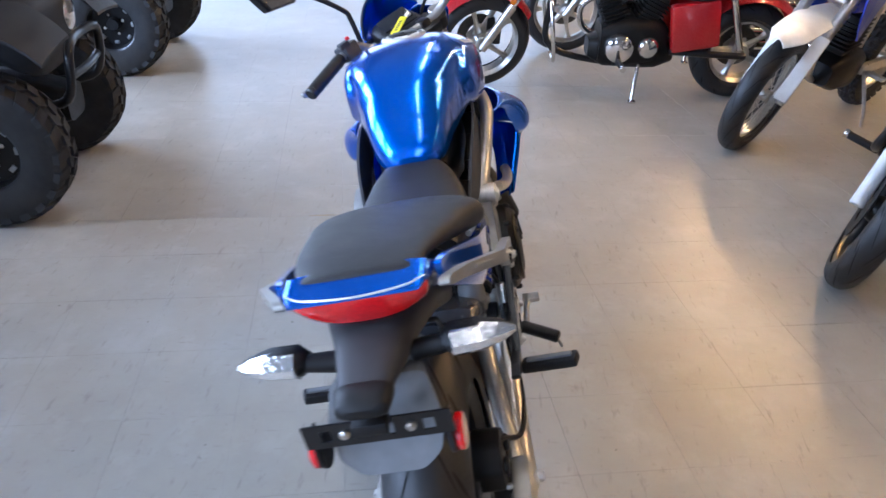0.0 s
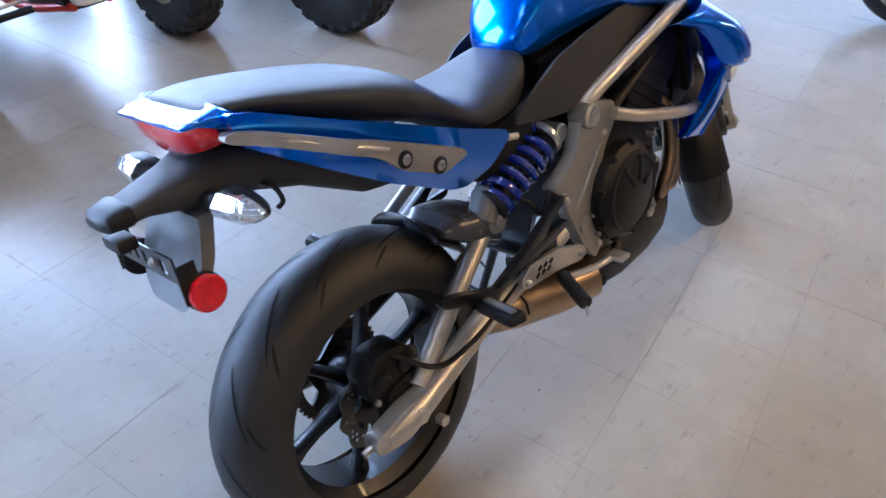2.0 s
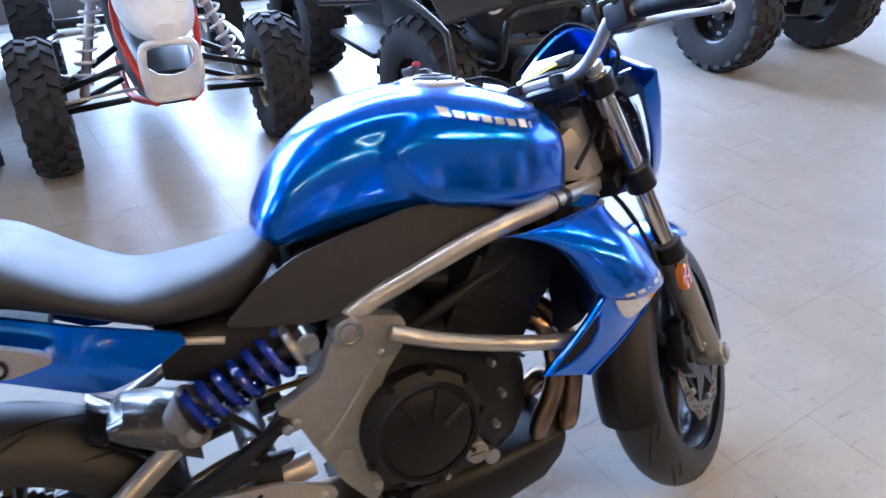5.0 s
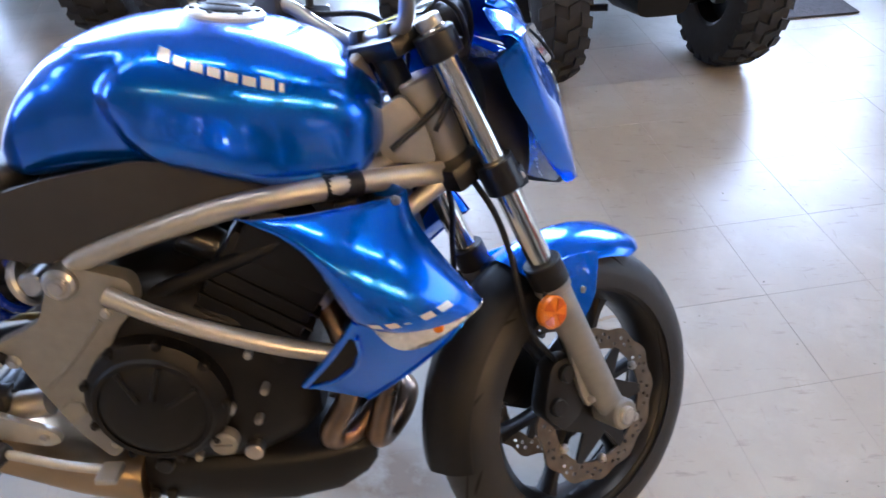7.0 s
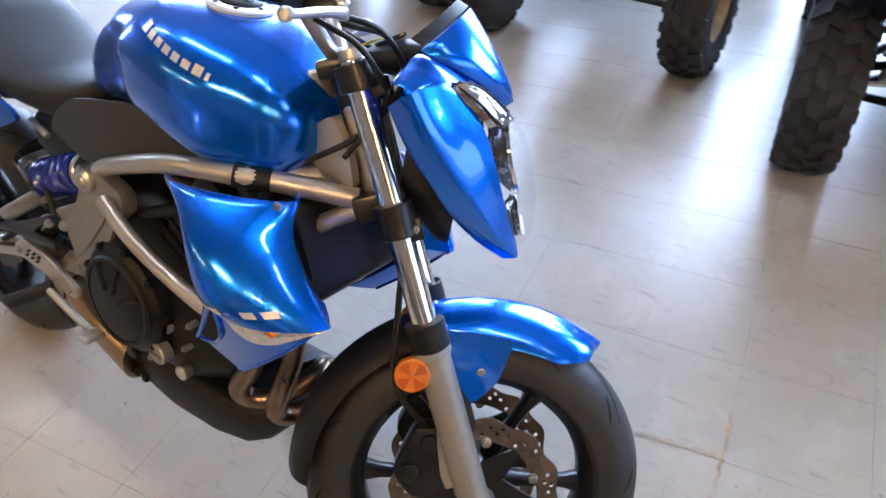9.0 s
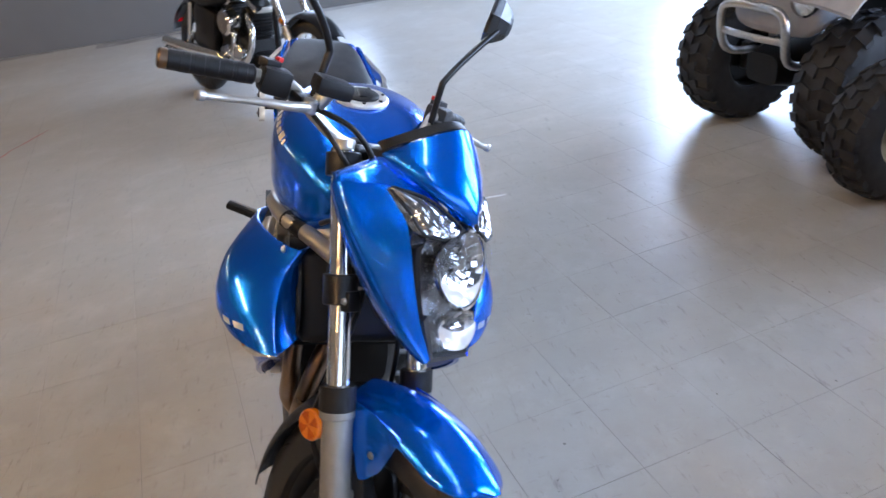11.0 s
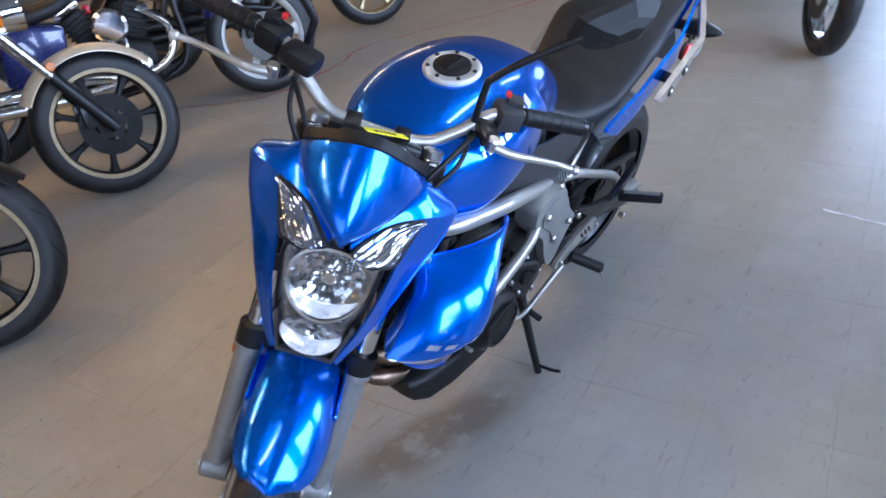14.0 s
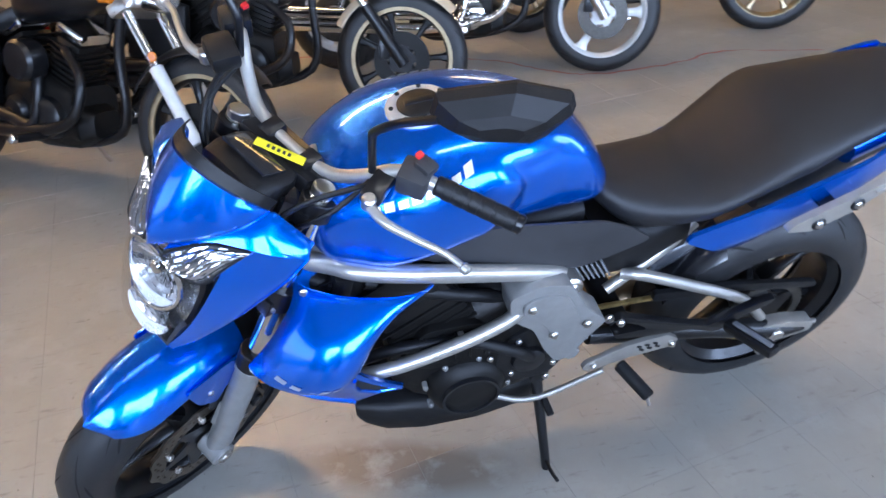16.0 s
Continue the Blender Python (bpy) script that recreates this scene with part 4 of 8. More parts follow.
for s in (-1, 1):
    up = smooth_path([(1.233, s * 0.119, 0.985), (1.268, s * 0.068, 0.982), (1.308, s * 0.030, 0.962), (1.322, s * 0.022, 0.952)], 5)
    dn = smooth_path([(1.231, s * 0.121, 0.981), (1.272, s * 0.107, 0.960), (1.306, s * 0.092, 0.936), (1.322, s * 0.056, 0.934)], 5)
    front = [[p.lerp(d, f) + V(0.012, s * 0.005, 0.004) * math.sin(math.pi * f) for f in [j / 16 for j in range(17)]] for p, d in zip(up, dn)]
    rnd = random.Random(11)
    front = [[q + V(0.0012, 0, 0.0008) * (j % 2) + V(rnd.uniform(-0.0006, 0.0006), 0, rnd.uniform(-0.0006, 0.0006)) for j, q in enumerate(r)] for r in front]
    b = skin(bmesh.new(), front, closed=False, caps=False)
    ret = bmesh.ops.extrude_face_region(b, geom=b.faces[:])
    for v in [g for g in ret["geom"] if isinstance(g, bmesh.types.BMVert)]:
        v.co += V(-0.010, 0, -0.006)
    P("position_lamp", b, FLUTED, "clear faceted position lamp", cowl, flat=True)
    rim = [q + V(0.006, 0, 0.003) for q in up] + [q + V(0.004, 0, 0.002) for q in dn[::-1]]
    P("lamp_seal", tube(rim + [rim[0]], 0.0022, 8), BLACK_PL, parent=cowl)
    # blue cheek between the position lamp and the visor
    lo = smooth_path([(1.172, s * 0.181, 0.962), (1.212, s * 0.147, 0.981), (1.234, s * 0.118, 0.987), (1.268, s * 0.066, 0.983), (1.318, s * 0.018, 0.958)], 5)
    hi = smooth_path([(1.150, s * 0.168, 0.972), (1.166, s * 0.125, 1.000), (1.180, s * 0.098, 1.016), (1.225, s * 0.06, 1.000), (1.288, s * 0.012, 0.956)], 5)
    b = skin(bmesh.new(), [[p.lerp(d, f) + V(0.004, 0, 0.004) * math.sin(math.pi * f) for f in (0, .25, .5, .75, 1)] for p, d in zip(lo, hi)], closed=False, caps=False)
    ret = bmesh.ops.extrude_face_region(b, geom=b.faces[:])
    for v in [g for g in ret["geom"] if isinstance(g, bmesh.types.BMVert)]:
        v.co += V(-0.005, 0, -0.003)
    P("cowl_cheek", b, BLUE, parent=cowl)
# lower frame of the lamp
P("lamp_frame", bev(outline_solid([(-0.049, -0.138), (0.049, -0.138), (0.069, -0.07), (0.063, -0.06), (0.045, -0.130), (-0.045, -0.130), (-0.063, -0.06), (-0.069, -0.07)], -0.034, -0.010), 0.003), GREY_PL, parent=cowl)

# ---- tank ----
TANK = [(0.488, 0.836, 0.815, 0.030, 2.2), (0.500, 0.868, 0.803, 0.062, 2.4), (0.532, 0.922, 0.798, 0.090, 2.6), (0.58, 0.970, 0.806, 0.113, 2.7), (0.64, 1.004, 0.822, 0.134, 2.7),
        (0.71, 1.022, 0.836, 0.154, 2.6), (0.78, 1.028, 0.838, 0.172, 2.5), (0.86, 1.022, 0.822, 0.182, 2.5), (0.93, 1.005, 0.808, 0.176, 2.6), (0.99, 0.980, 0.804, 0.150, 2.8),
        (1.035, 0.948, 0.812, 0.122, 2.9), (1.062, 0.915, 0.828, 0.084, 2.7), (1.072, 0.890, 0.845, 0.042, 2.2)]


def tank_body(secs, n):
    """Rounded above, with a fuller, sharper lower edge that drops a little below the given bottom."""
    rings = []
    for x, zt, zb, hw, pw in secs:
        zb -= 0.014 * min(1, max(0, (x - 0.55) / 0.15)) * min(1, max(0, (1.07 - x) / 0.03))
        zc, hh = (zt + zb) / 2, (zt - zb) / 2
        ring = []
        for j in range(n):
            a = 2 * math.pi * j / n
            ca, sa = math.cos(a), math.sin(a)
            q = pw if sa >= 0 else pw + 2.0
            ring.append((x, hw * math.copysign(abs(ca) ** (2 / q), ca), zc + hh * math.copysign(abs(sa) ** (2 / q), sa)))
        rings.append(ring)
    return skin(bmesh.new(), rings)


def knee_recess(bm):
    """Hollows the flanks behind a curved crease, where the knees go."""
    crease = smooth_path([(0.80, 0, 0.83), (0.755, 0, 0.87), (0.725, 0, 0.905), (0.715, 0, 0.94), (0.735, 0, 0.968), (0.80, 0, 1.02)], 6)
    for v in bm.verts:
        cx = crease[0].x if v.co.z < crease[0].z else crease[-1].x
        for p0, p1 in zip(crease, crease[1:]):
            if p0.z <= v.co.z <= p1.z:
                cx = p0.x + (p1.x - p0.x) * (v.co.z - p0.z) / max(p1.z - p0.z, 1e-5)
                break
        t = min(1, max(0, (cx - v.co.x) / 0.032))
        fade = min(1, max(0, (1.0 - v.co.z) / 0.04)) * min(1, max(0, (v.co.x - 0.48) / 0.12))
        v.co.y -= math.copysign(0.017 * t * t * (3 - 2 * t) * fade * min(1, abs(v.co.y) / 0.10), v.co.y)
    return bm


tank = P("fuel_tank", knee_recess(tank_body(interp_rows(TANK, 8), 72)), BLUE, "glossy metallic blue fuel tank", sharp=60)
CAPM = Matrix.Translation((0.845, 0, 1.0245)) @ Matrix.Rotation(radians(6), 4, "Y") @ Matrix.Rotation(radians(90), 4, "X")


def cap_part(profile, name, mat, n=40):
    b = lathe(profile, n)
    for v in b.verts:
        v.co = CAPM @ v.co
    return P(name, b, mat, parent=tank)


cap_part([(0.036, -0.004), (0.058, -0.004), (0.058, 0.001), (0.054, 0.005), (0.040, 0.006), (0.036, 0.004)], "cap_ring", RING)
cap_part([(0.001, 0.002), (0.037, 0.002), (0.037, 0.008), (0.032, 0.011), (0.001, 0.011)], "fuel_cap", BLACK_PL)
b = box((0.845, 0, 1.0355), (0.05, 0.016, 0.005), 0.002, Matrix.Rotation(radians(6), 4, "Y"))
P("cap_flap", b, BLACK_MET, parent=tank)
for i in range(7):
    a = 2 * math.pi * i / 7
    q = CAPM @ V(0.047 * math.cos(a), 0.006, 0.047 * math.sin(a))
    P("cap_bolt", rod(q - V(0, 0, 0.003), q + V(0, 0, 0.002), 0.0042, 8), BLACK_MET, parent=tank)


def tank_y(x, z, grow=0.0):
    rows = interp_rows(TANK, 4)
    for a, c in zip(rows, rows[1:]):
        if a[0] <= x <= c[0]:
            t = (x - a[0]) / (c[0] - a[0])
            zt, zb, hw, pw = (a[k] + (c[k] - a[k]) * t for k in (1, 2, 3, 4))
            f = min(abs((z - (zt + zb) / 2) / ((zt - zb) / 2)), 0.999)
            return hw * (1 - f ** pw) ** (1 / pw) + grow
    return 0


# the maker's mark on the tank, as plain bars
for s in (-1, 1):
    for k in range(8):
        b = bmesh.new()
        x0 = 0.789 + k * 0.0222
        z0 = 0.991 - (x0 - 0.789) * 0.28
        h = 0.0135 if k in (0, 6) else 0.0105
        w = 0.0160 if k != 7 else 0.006
        rows = []
        for q in range(4):
            z = z0 + h * q / 3
            rows.append([(x, s * tank_y(x, z - (x - x0) * 0.28, 0.0022), z - (x - x0) * 0.28) for x in (x0, x0 + w * 0.5, x0 + w)])
        skin(b, rows, closed=False, caps=False)
        P("tank_mark", b, DECAL, parent=tank)

# side covers under the tank
for s in (-1, 1):
    poly = round_poly([(0.40, 0.708), (0.46, 0.765), (0.525, 0.805), (0.60, 0.826), (0.72, 0.850), (0.86, 0.842), (1.0, 0.838), (1.02, 0.82), (0.90, 0.80), (0.76, 0.752), (0.63, 0.70), (0.55, 0.685), (0.47, 0.695)], 0.02)
    P("side_cover", shell(poly, lambda x, z: s * (0.118 + 0.03 * math.sin(min(max((x - 0.4) / 0.6, 0), 1) * math.pi) - 0.10 * max(0, 0.76 - z)), 0.006, 3, s), GREY_PL, "matt dark grey side cover")

# ---- seat and tail ----
SEATROWS = [(-0.190, 0.942, 0.934, 0.074, 2.6), (-0.178, 0.948, 0.926, 0.088, 2.6), (-0.12, 0.947, 0.912, 0.104, 2.6), (-0.05, 0.938, 0.885, 0.121, 2.6), (0.04, 0.922, 0.846, 0.141, 2.6), (0.10, 0.908, 0.822, 0.156, 2.6),
            (0.14, 0.894, 0.806, 0.155, 2.6), (0.175, 0.870, 0.790, 0.151, 2.6), (0.215, 0.840, 0.772, 0.145, 2.6), (0.26, 0.812, 0.748, 0.138, 2.6), (0.31, 0.797, 0.725, 0.130, 2.6), (0.41, 0.804, 0.715, 0.114, 2.7), (0.465, 0.816, 0.735, 0.096, 2.8), (0.50, 0.826, 0.765, 0.072, 2.5), (0.515, 0.815, 0.78, 0.05, 2.2)]
b = loft(interp_rows(SEATROWS, 4), 44)
for v in b.verts:
    v.co.y -= 0.014 * max(0, 1 - abs(v.co.x - 0.10) / 0.18)
seat = P("seat", b, SEAT, "black vinyl two-level seat", sharp=60)
for s in (-1, 1):
    top = [(-0.176, 0.938), (-0.14, 0.930), (0.056, 0.848), (0.2, 0.786), (0.335, 0.732)]
    bot = [(0.345, 0.715), (0.29, 0.688), (0.225, 0.664), (0.19, 0.672), (0.06, 0.742), (-0.05, 0.812), (-0.13, 0.866), (-0.168, 0.892)]
    fall = lambda x, z: s * (0.106 + 0.056 * min(1, max(0, (x + 0.24) / 0.25)) - 0.012 * max(0, (x - 0.2) / 0.14) - 0.55 * max(0, 0.80 - 0.42 * x - z) ** 1.05)
    P("tail_panel", shell(round_poly(top + bot, 0.008), fall, 0.01, 3, s), BLUE, "blue tail panel")
    # grab rail
    gp = [(-0.186, 0.919), (-0.144, 0.908), (0.015, 0.841), (0.165, 0.772), (0.176, 0.757), (0.116, 0.748), (0.035, 0.786), (0.008, 0.814), (-0.02, 0.831), (-0.15, 0.890), (-0.192, 0.904)]
    gy = lambda x, z: s * (0.128 + 0.075 * min(1, max(0, (x + 0.19) / 0.14)))
    rail = P("grab_rail", shell(round_poly(gp, 0.012), gy, 0.016, 3, s), SILVER, "silver cast grab rail", sharp=30)
    P("rail_groove", tube([(-0.13, gy(-0.13, 0) + s * 0.0005, 0.893), (-0.03, gy(-0.03, 0) + s * 0.0005, 0.849), (0.012, gy(0.012, 0) + s * 0.0005, 0.829)], 0.0035, 8), SILVER, parent=rail)
    P("rail_strut", box((0.075, s * 0.165, 0.783), (0.03, 0.06, 0.016), 0.005, Matrix.Rotation(0.5, 4, "Y")), BLACK_PL, parent=rail)
    for x, z in ((0.04, 0.803), (0.108, 0.766)):
        # raised black disc, its colour painting the shade of a bolt recess
        b = rod((x, s * 0.2, z), (x, s * 0.207, z), 0.0145, 18, 0.002)
        P("recess_shade_disc", b, BLACK_MET, parent=rail)
        P("rail_bolt", bolt((x, s * 0.206, z), (0, s, 0), 0.009, 0.003), STEEL, parent=rail)
    # rear turn signal
    sg = P("rear_signal_stalk", tube([(-0.20, s * 0.055, 0.812), (-0.205, s * 0.115, 0.822)], [0.017, 0.013], 14), BLACK_PL)
    rings = []
    for y, w, h in ((0.098, 0.014, 0.012), (0.112, 0.026, 0.021), (0.155, 0.024, 0.02), (0.186, 0.014, 0.012), (0.203, 0.004, 0.004)):
        rings.append([(-0.20 + w * p, s * y, 0.823 + h * q + (y - 0.11) * 0.06) for p, q in ((1, .2), (.5, 1), (-.4, 1), (-1, .3), (-1, -.3), (-.4, -1), (.5, -1), (1, -.2))])
    P("signal_body", bev(skin(bmesh.new(), rings), 0.002, 2), BLACK_PL, parent=sg)
    rings2 = [[(x - 0.006 if x < -0.195 else -0.203, y + s * 0.003, z) for x, y, z in r] for r in rings[1:]]
    P("signal_lens", skin(bmesh.new(), rings2), LENS_WHITE, "clear turn signal lens", sg)
# tail hump between panels, and tail lamp
b = loft([(-0.226, 0.932, 0.927, 0.092, 5), (-0.206, 0.938, 0.926, 0.101, 5), (-0.17, 0.946, 0.908, 0.108, 5), (-0.12, 0.925, 0.855, 0.11, 3), (0.0, 0.87, 0.80, 0.11, 3)], 28)
P("tail_hump", b, BLUE, "blue tail cap over the lamp")
rows = []
for k in range(11):
    t = k / 10
    w = 0.099 * (0.86 + 0.14 * math.sqrt(max(0.0, 1 - t ** 4.0)))
    rows.append([(-0.225 + 0.016 * t + 0.022 * abs(u) ** 2.6 - 0.005 * math.sin(math.pi * t), w * (1.06 * u - 0.06 * u ** 3), 0.932 - 0.053 * t + 0.002 * abs(u) ** 2 * (1 - t) + 0.012 * t * abs(u) ** 3) for u in [-1 + j / 12 for j in range(25)]])
b = skin(bmesh.new(), rows, closed=False, caps=False)
ret = bmesh.ops.extrude_face_region(b, geom=b.faces[:])
for v in [g for g in ret["geom"] if isinstance(g, bmesh.types.BMVert)]:
    v.co.x += 0.02
lamp = P("tail_lamp", b, RED_LENS, "wide red tail lamp", sharp=60)
# pale thin strip that paints the highlight where cap meets lamp
P("lamp_edge_highlight", tube([(-0.204, 0.099, 0.935), (-0.220, 0.07, 0.934), (-0.228, 0, 0.933), (-0.220, -0.07, 0.934), (-0.204, -0.099, 0.935)], 0.0018, 8), DECAL, parent=lamp)
# under-tail and number plate carrier
b = loft([(-0.335, 0.832, 0.82, 0.028, 3), (-0.325, 0.838, 0.815, 0.034, 3), (-0.28, 0.848, 0.815, 0.04, 3), (-0.22, 0.862, 0.80, 0.052, 3), (-0.16, 0.88, 0.80, 0.07, 3), (-0.05, 0.85, 0.765, 0.085, 3), (0.06, 0.79, 0.705, 0.09, 3), (0.15, 0.74, 0.69, 0.08, 3)], 24)
arm = P("plate_carrier", b, GREY_PL, "dark grey plastic number plate carrier")
P("carrier_tip", loft([(-0.342, 0.834, 0.82, 0.024, 3), (-0.335, 0.842, 0.814, 0.036, 3), (-0.305, 0.849, 0.812, 0.041, 3), (-0.30, 0.847, 0.815, 0.041, 3)], 20), BLACK_PL, parent=arm)
flap = round_poly([(-0.07, 0.80), (0.07, 0.80), (0.085, 0.74), (0.075, 0.69), (0.045, 0.667), (-0.045, 0.667), (-0.075, 0.69), (-0.085, 0.74)], 0.012)
b = bmesh.new()
skin(b, [[(-0.232 - (0.80 - z) * 0.42, y, z) for y, z in flap], [(-0.205 - (0.80 - z) * 0.42, y * 0.9, z) for y, z in flap]])
P("splash_flap", bev(b, 0.005), LIGHT_PL, "grey plastic splash flap", arm)
# slotted steel bar
def bar_with_holes():
    b = bmesh.new()
    m = 26
    top, low = [], []
    ys = [-0.105 + 0.21 * j / m for j in range(m + 1)]
    grid = [[b.verts.new((-0.302, y, 0.783 - 0.010 * r)) for y in ys] for r in range(5)]
    for r in range(4):
        for j in range(m):
            if r in (1, 2) and j in (3, 4, 10, 13, 16, 21, 22):
                continue
            b.faces.new((grid[r][j], grid[r][j + 1], grid[r + 1][j + 1], grid[r + 1][j]))
    ret = bmesh.ops.extrude_face_region(b, geom=b.faces[:])
    for v in [g for g in ret["geom"] if isinstance(g, bmesh.types.BMVert)]:
        v.co.x += 0.003
    return b


pb = P("plate_bar", bar_with_holes(), BLACK_MET, "black slotted plate bar", arm)
for y in (-0.048, 0.046):
    P("bar_bolt", bolt((-0.303, y, 0.764), (-1, 0, 0), 0.0075, 0.004), STEEL, parent=arm)
for s in (-1, 1):
    P("reflector_bracket", box((-0.285, s * 0.097, 0.735), (0.03, 0.004, 0.06), 0.001), BLACK_MET, parent=arm)
    P("rear_reflector", rod((-0.269, s * 0.099, 0.713), (-0.269, s * 0.112, 0.713), 0.0275, 28, 0.003), RED_LENS, "round red reflector", arm)
    P("reflector_back", rod((-0.269, s * 0.090, 0.713), (-0.269, s * 0.0995, 0.713), 0.029, 24, 0.002), BLACK_PL, parent=arm)
b = tube([(-0.125, -0.070, 0.81), (-0.113, -0.082, 0.80), (-0.106, -0.084, 0.776), (-0.118, -0.084, 0.768)], 0.004, 8)
P("luggage_hook", b, BLACK_MET, parent=arm)
P("plate_lamp", box((-0.318, 0, 0.79), (0.03, 0.05, 0.02), 0.005), BLACK_PL, parent=arm)

# ---- frame ----
for s in (-1, 1):
    P("frame_tube", tube([(0.586, s * 0.130, 0.664), (0.62, s * 0.142, 0.697), (0.755, s * 0.162, 0.753), (0.865, s * 0.170, 0.789), (0.982, s * 0.150, 0.803), (1.04, s * 0.112, 0.798), (1.155, s * 0.045, 0.786)], 0.0175, 16), SILVER, "silver tubular main frame rail")
    if s < 0:
        P("frame_collar", tube([(0.985, s * 0.1485, 0.803), (1.035, s * 0.1155, 0.7985)], 0.0195, 16), BLACK_PL)
    P("lower_frame_tube", tube([(0.655 if s < 0 else 0.69, s * 0.172, 0.652 if s < 0 else 0.635), (0.73, s * 0.185, 0.622), (0.82, s * 0.192, 0.593), (0.93, s * 0.192, 0.562), (1.01, s * 0.185, 0.545)], 0.0145, 14), SILVER, "silver lower frame tube")
    right = [(0.56, 0.66), (0.60, 0.695), (0.688, 0.668), (0.69, 0.625), (0.645, 0.575), (0.622, 0.52), (0.60, 0.44), (0.615, 0.345), (0.59, 0.325), (0.545, 0.385), (0.505, 0.47), (0.478, 0.535), (0.448, 0.557), (0.50, 0.578), (0.535, 0.60)]
    left = [(0.545, 0.61), (0.595, 0.70), (0.655, 0.715), (0.718, 0.69), (0.712, 0.625), (0.66, 0.578), (0.632, 0.505), (0.60, 0.45), (0.57, 0.46), (0.535, 0.52), (0.50, 0.565)]
    b = plate(round_poly(right if s < 0 else left, 0.016), s * 0.125, s * (0.157 if s < 0 else 0.186), 0.007)
    pl = P("pivot_plate", b, PLATE, "grey cast pivot plate")
    if s > 0:
        P("plate_boss", plate(round_poly([(0.565, 0.60), (0.60, 0.675), (0.65, 0.69), (0.692, 0.672), (0.688, 0.635), (0.64, 0.595), (0.605, 0.53), (0.575, 0.53)], 0.02), 0.184, 0.192, 0.003), PLATE, parent=pl)
        for x, z in ((0.672, 0.655), (0.618, 0.56), (0.548, 0.575)):
            P("plate_bolt", bolt((x, 0.193, z), (0, 1, 0), 0.010, 0.004), STEEL, parent=pl)
    b = rod((0.587, s * 0.12, 0.668), (0.587, s * 0.172, 0.668), 0.026, 24, 0.005)
    P("frame_joint", b, STEEL, parent=pl)
    P("joint_bolt", bolt((0.587, s * 0.173, 0.668), (0, s, 0), 0.016, 0.003), STEEL, parent=pl)
    for x, z, r in ((0.478, 0.528, 0.012), (0.641, 0.613, 0.008), (0.603, 0.36, 0.009)):
        P("plate_bolt", bolt((x, s * 0.158, z), (0, s, 0), r, 0.005), STEEL, parent=pl)
    P("pivot_nut", rod((0.552, s * 0.15, 0.432), (0.552, s * 0.163, 0.432), 0.02, 6, 0.002), PLATE, parent=pl)
    P("plate_rib", tube([(0.63, s * 0.157, 0.60), (0.565, s * 0.158, 0.52), (0.52, s * 0.157, 0.475)], 0.004, 8), PLATE, parent=pl)
    # seat frame rail
    if s > 0:
        P("seat_rail", tube([(0.468, 0.10, 0.555), (0.35, 0.085, 0.63), (0.28, 0.072, 0.69)], 0.0125, 12), SILVER, "silver seat frame rail")
    else:
        P("seat_strut", rod((0.33, -0.11, 0.705), (0.40, -0.12, 0.69), 0.007, 8), SILVER)
P("steering_head", rod((1.075, 0, 0.79), (1.005, 0, 0.95), 0.038, 24, 0.006), SILVER, "silver steering head")
P("head_casting", loft([(0.98, 0.88, 0.82, 0.075, 3), (1.04, 0.90, 0.80, 0.06, 3), (1.09, 0.89, 0.80, 0.04, 3)], 20), SILVER)
for s in (-1, 1):
    P("head_brace", tube([(0.99, s * 0.125, 0.79), (1.05, s * 0.07, 0.80), (1.085, s * 0.02, 0.80)], 0.015, 12), SILVER)

# ---- swinging arm, shock, rear end ----
arm_r = P("swinging_arm", tube([(0.50, -0.13, 0.43), (0.36, -0.135, 0.408), (0.22, -0.142, 0.38), (0.08, -0.146, 0.335), (0.0, -0.146, 0.312), (-0.075, -0.144, 0.305)], [0.024, 0.026, 0.026, 0.026, 0.03, 0.022], 16), SILVER, "silver tubular swinging arm")
P("arm_brace", tube([(0.335, -0.088, 0.548), (0.26, -0.098, 0.495), (0.14, -0.116, 0.415), (0.03, -0.136, 0.343)], 0.019, 14), SILVER, parent=arm_r)
P("arm_tube", tube([(0.50, 0.12, 0.43), (0.36, 0.125, 0.405), (0.18, 0.128, 0.365), (0.0, 0.128, 0.312), (-0.085, 0.126, 0.30)], [0.022, 0.024, 0.024, 0.027, 0.02], 16), BLACK_MET, parent=arm_r)
P("arm_brace", tube([(0.44, 0.10, 0.60), (0.40, 0.12, 0.605), (0.28, 0.125, 0.545), (0.13, 0.128, 0.46), (0.05, 0.128, 0.37)], 0.013, 12), SILVER, parent=arm_r)
P("cross_tube", rod((0.42, -0.13, 0.43), (0.42, 0.12, 0.43), 0.03, 18, 0.004), BLACK_MET, parent=arm_r)
for s, y in ((-1, -0.146), (1, 0.128)):
    P("axle_plate", plate(round_poly([(-0.105, 0.29), (-0.03, 0.275), (0.05, 0.30), (0.055, 0.345), (-0.02, 0.345), (-0.105, 0.325)], 0.012), y - 0.017, y + 0.017, 0.004), SILVER, parent=arm_r)
    P("axle_nut", rod((0.0, y, 0.312), (0.0, y + s * 0.03, 0.312), 0.019, 6, 0.003), STEEL, parent=arm_r)
    P("chain_adjuster", rod((-0.10, y, 0.306), (-0.125, y, 0.303), 0.007, 8, 0.001), STEEL, parent=arm_r)
    P("arm_bobbin", rod((0.04, y + s * 0.02, 0.275), (0.04, y + s * 0.04, 0.275), 0.011, 14, 0.002), STEEL, parent=arm_r)
sh = P("shock_absorber", rod((0.305, -0.092, 0.56), (0.52, -0.102, 0.648), 0.016, 16, 0.003), BLACK_MET, "single rear shock with blue spring")
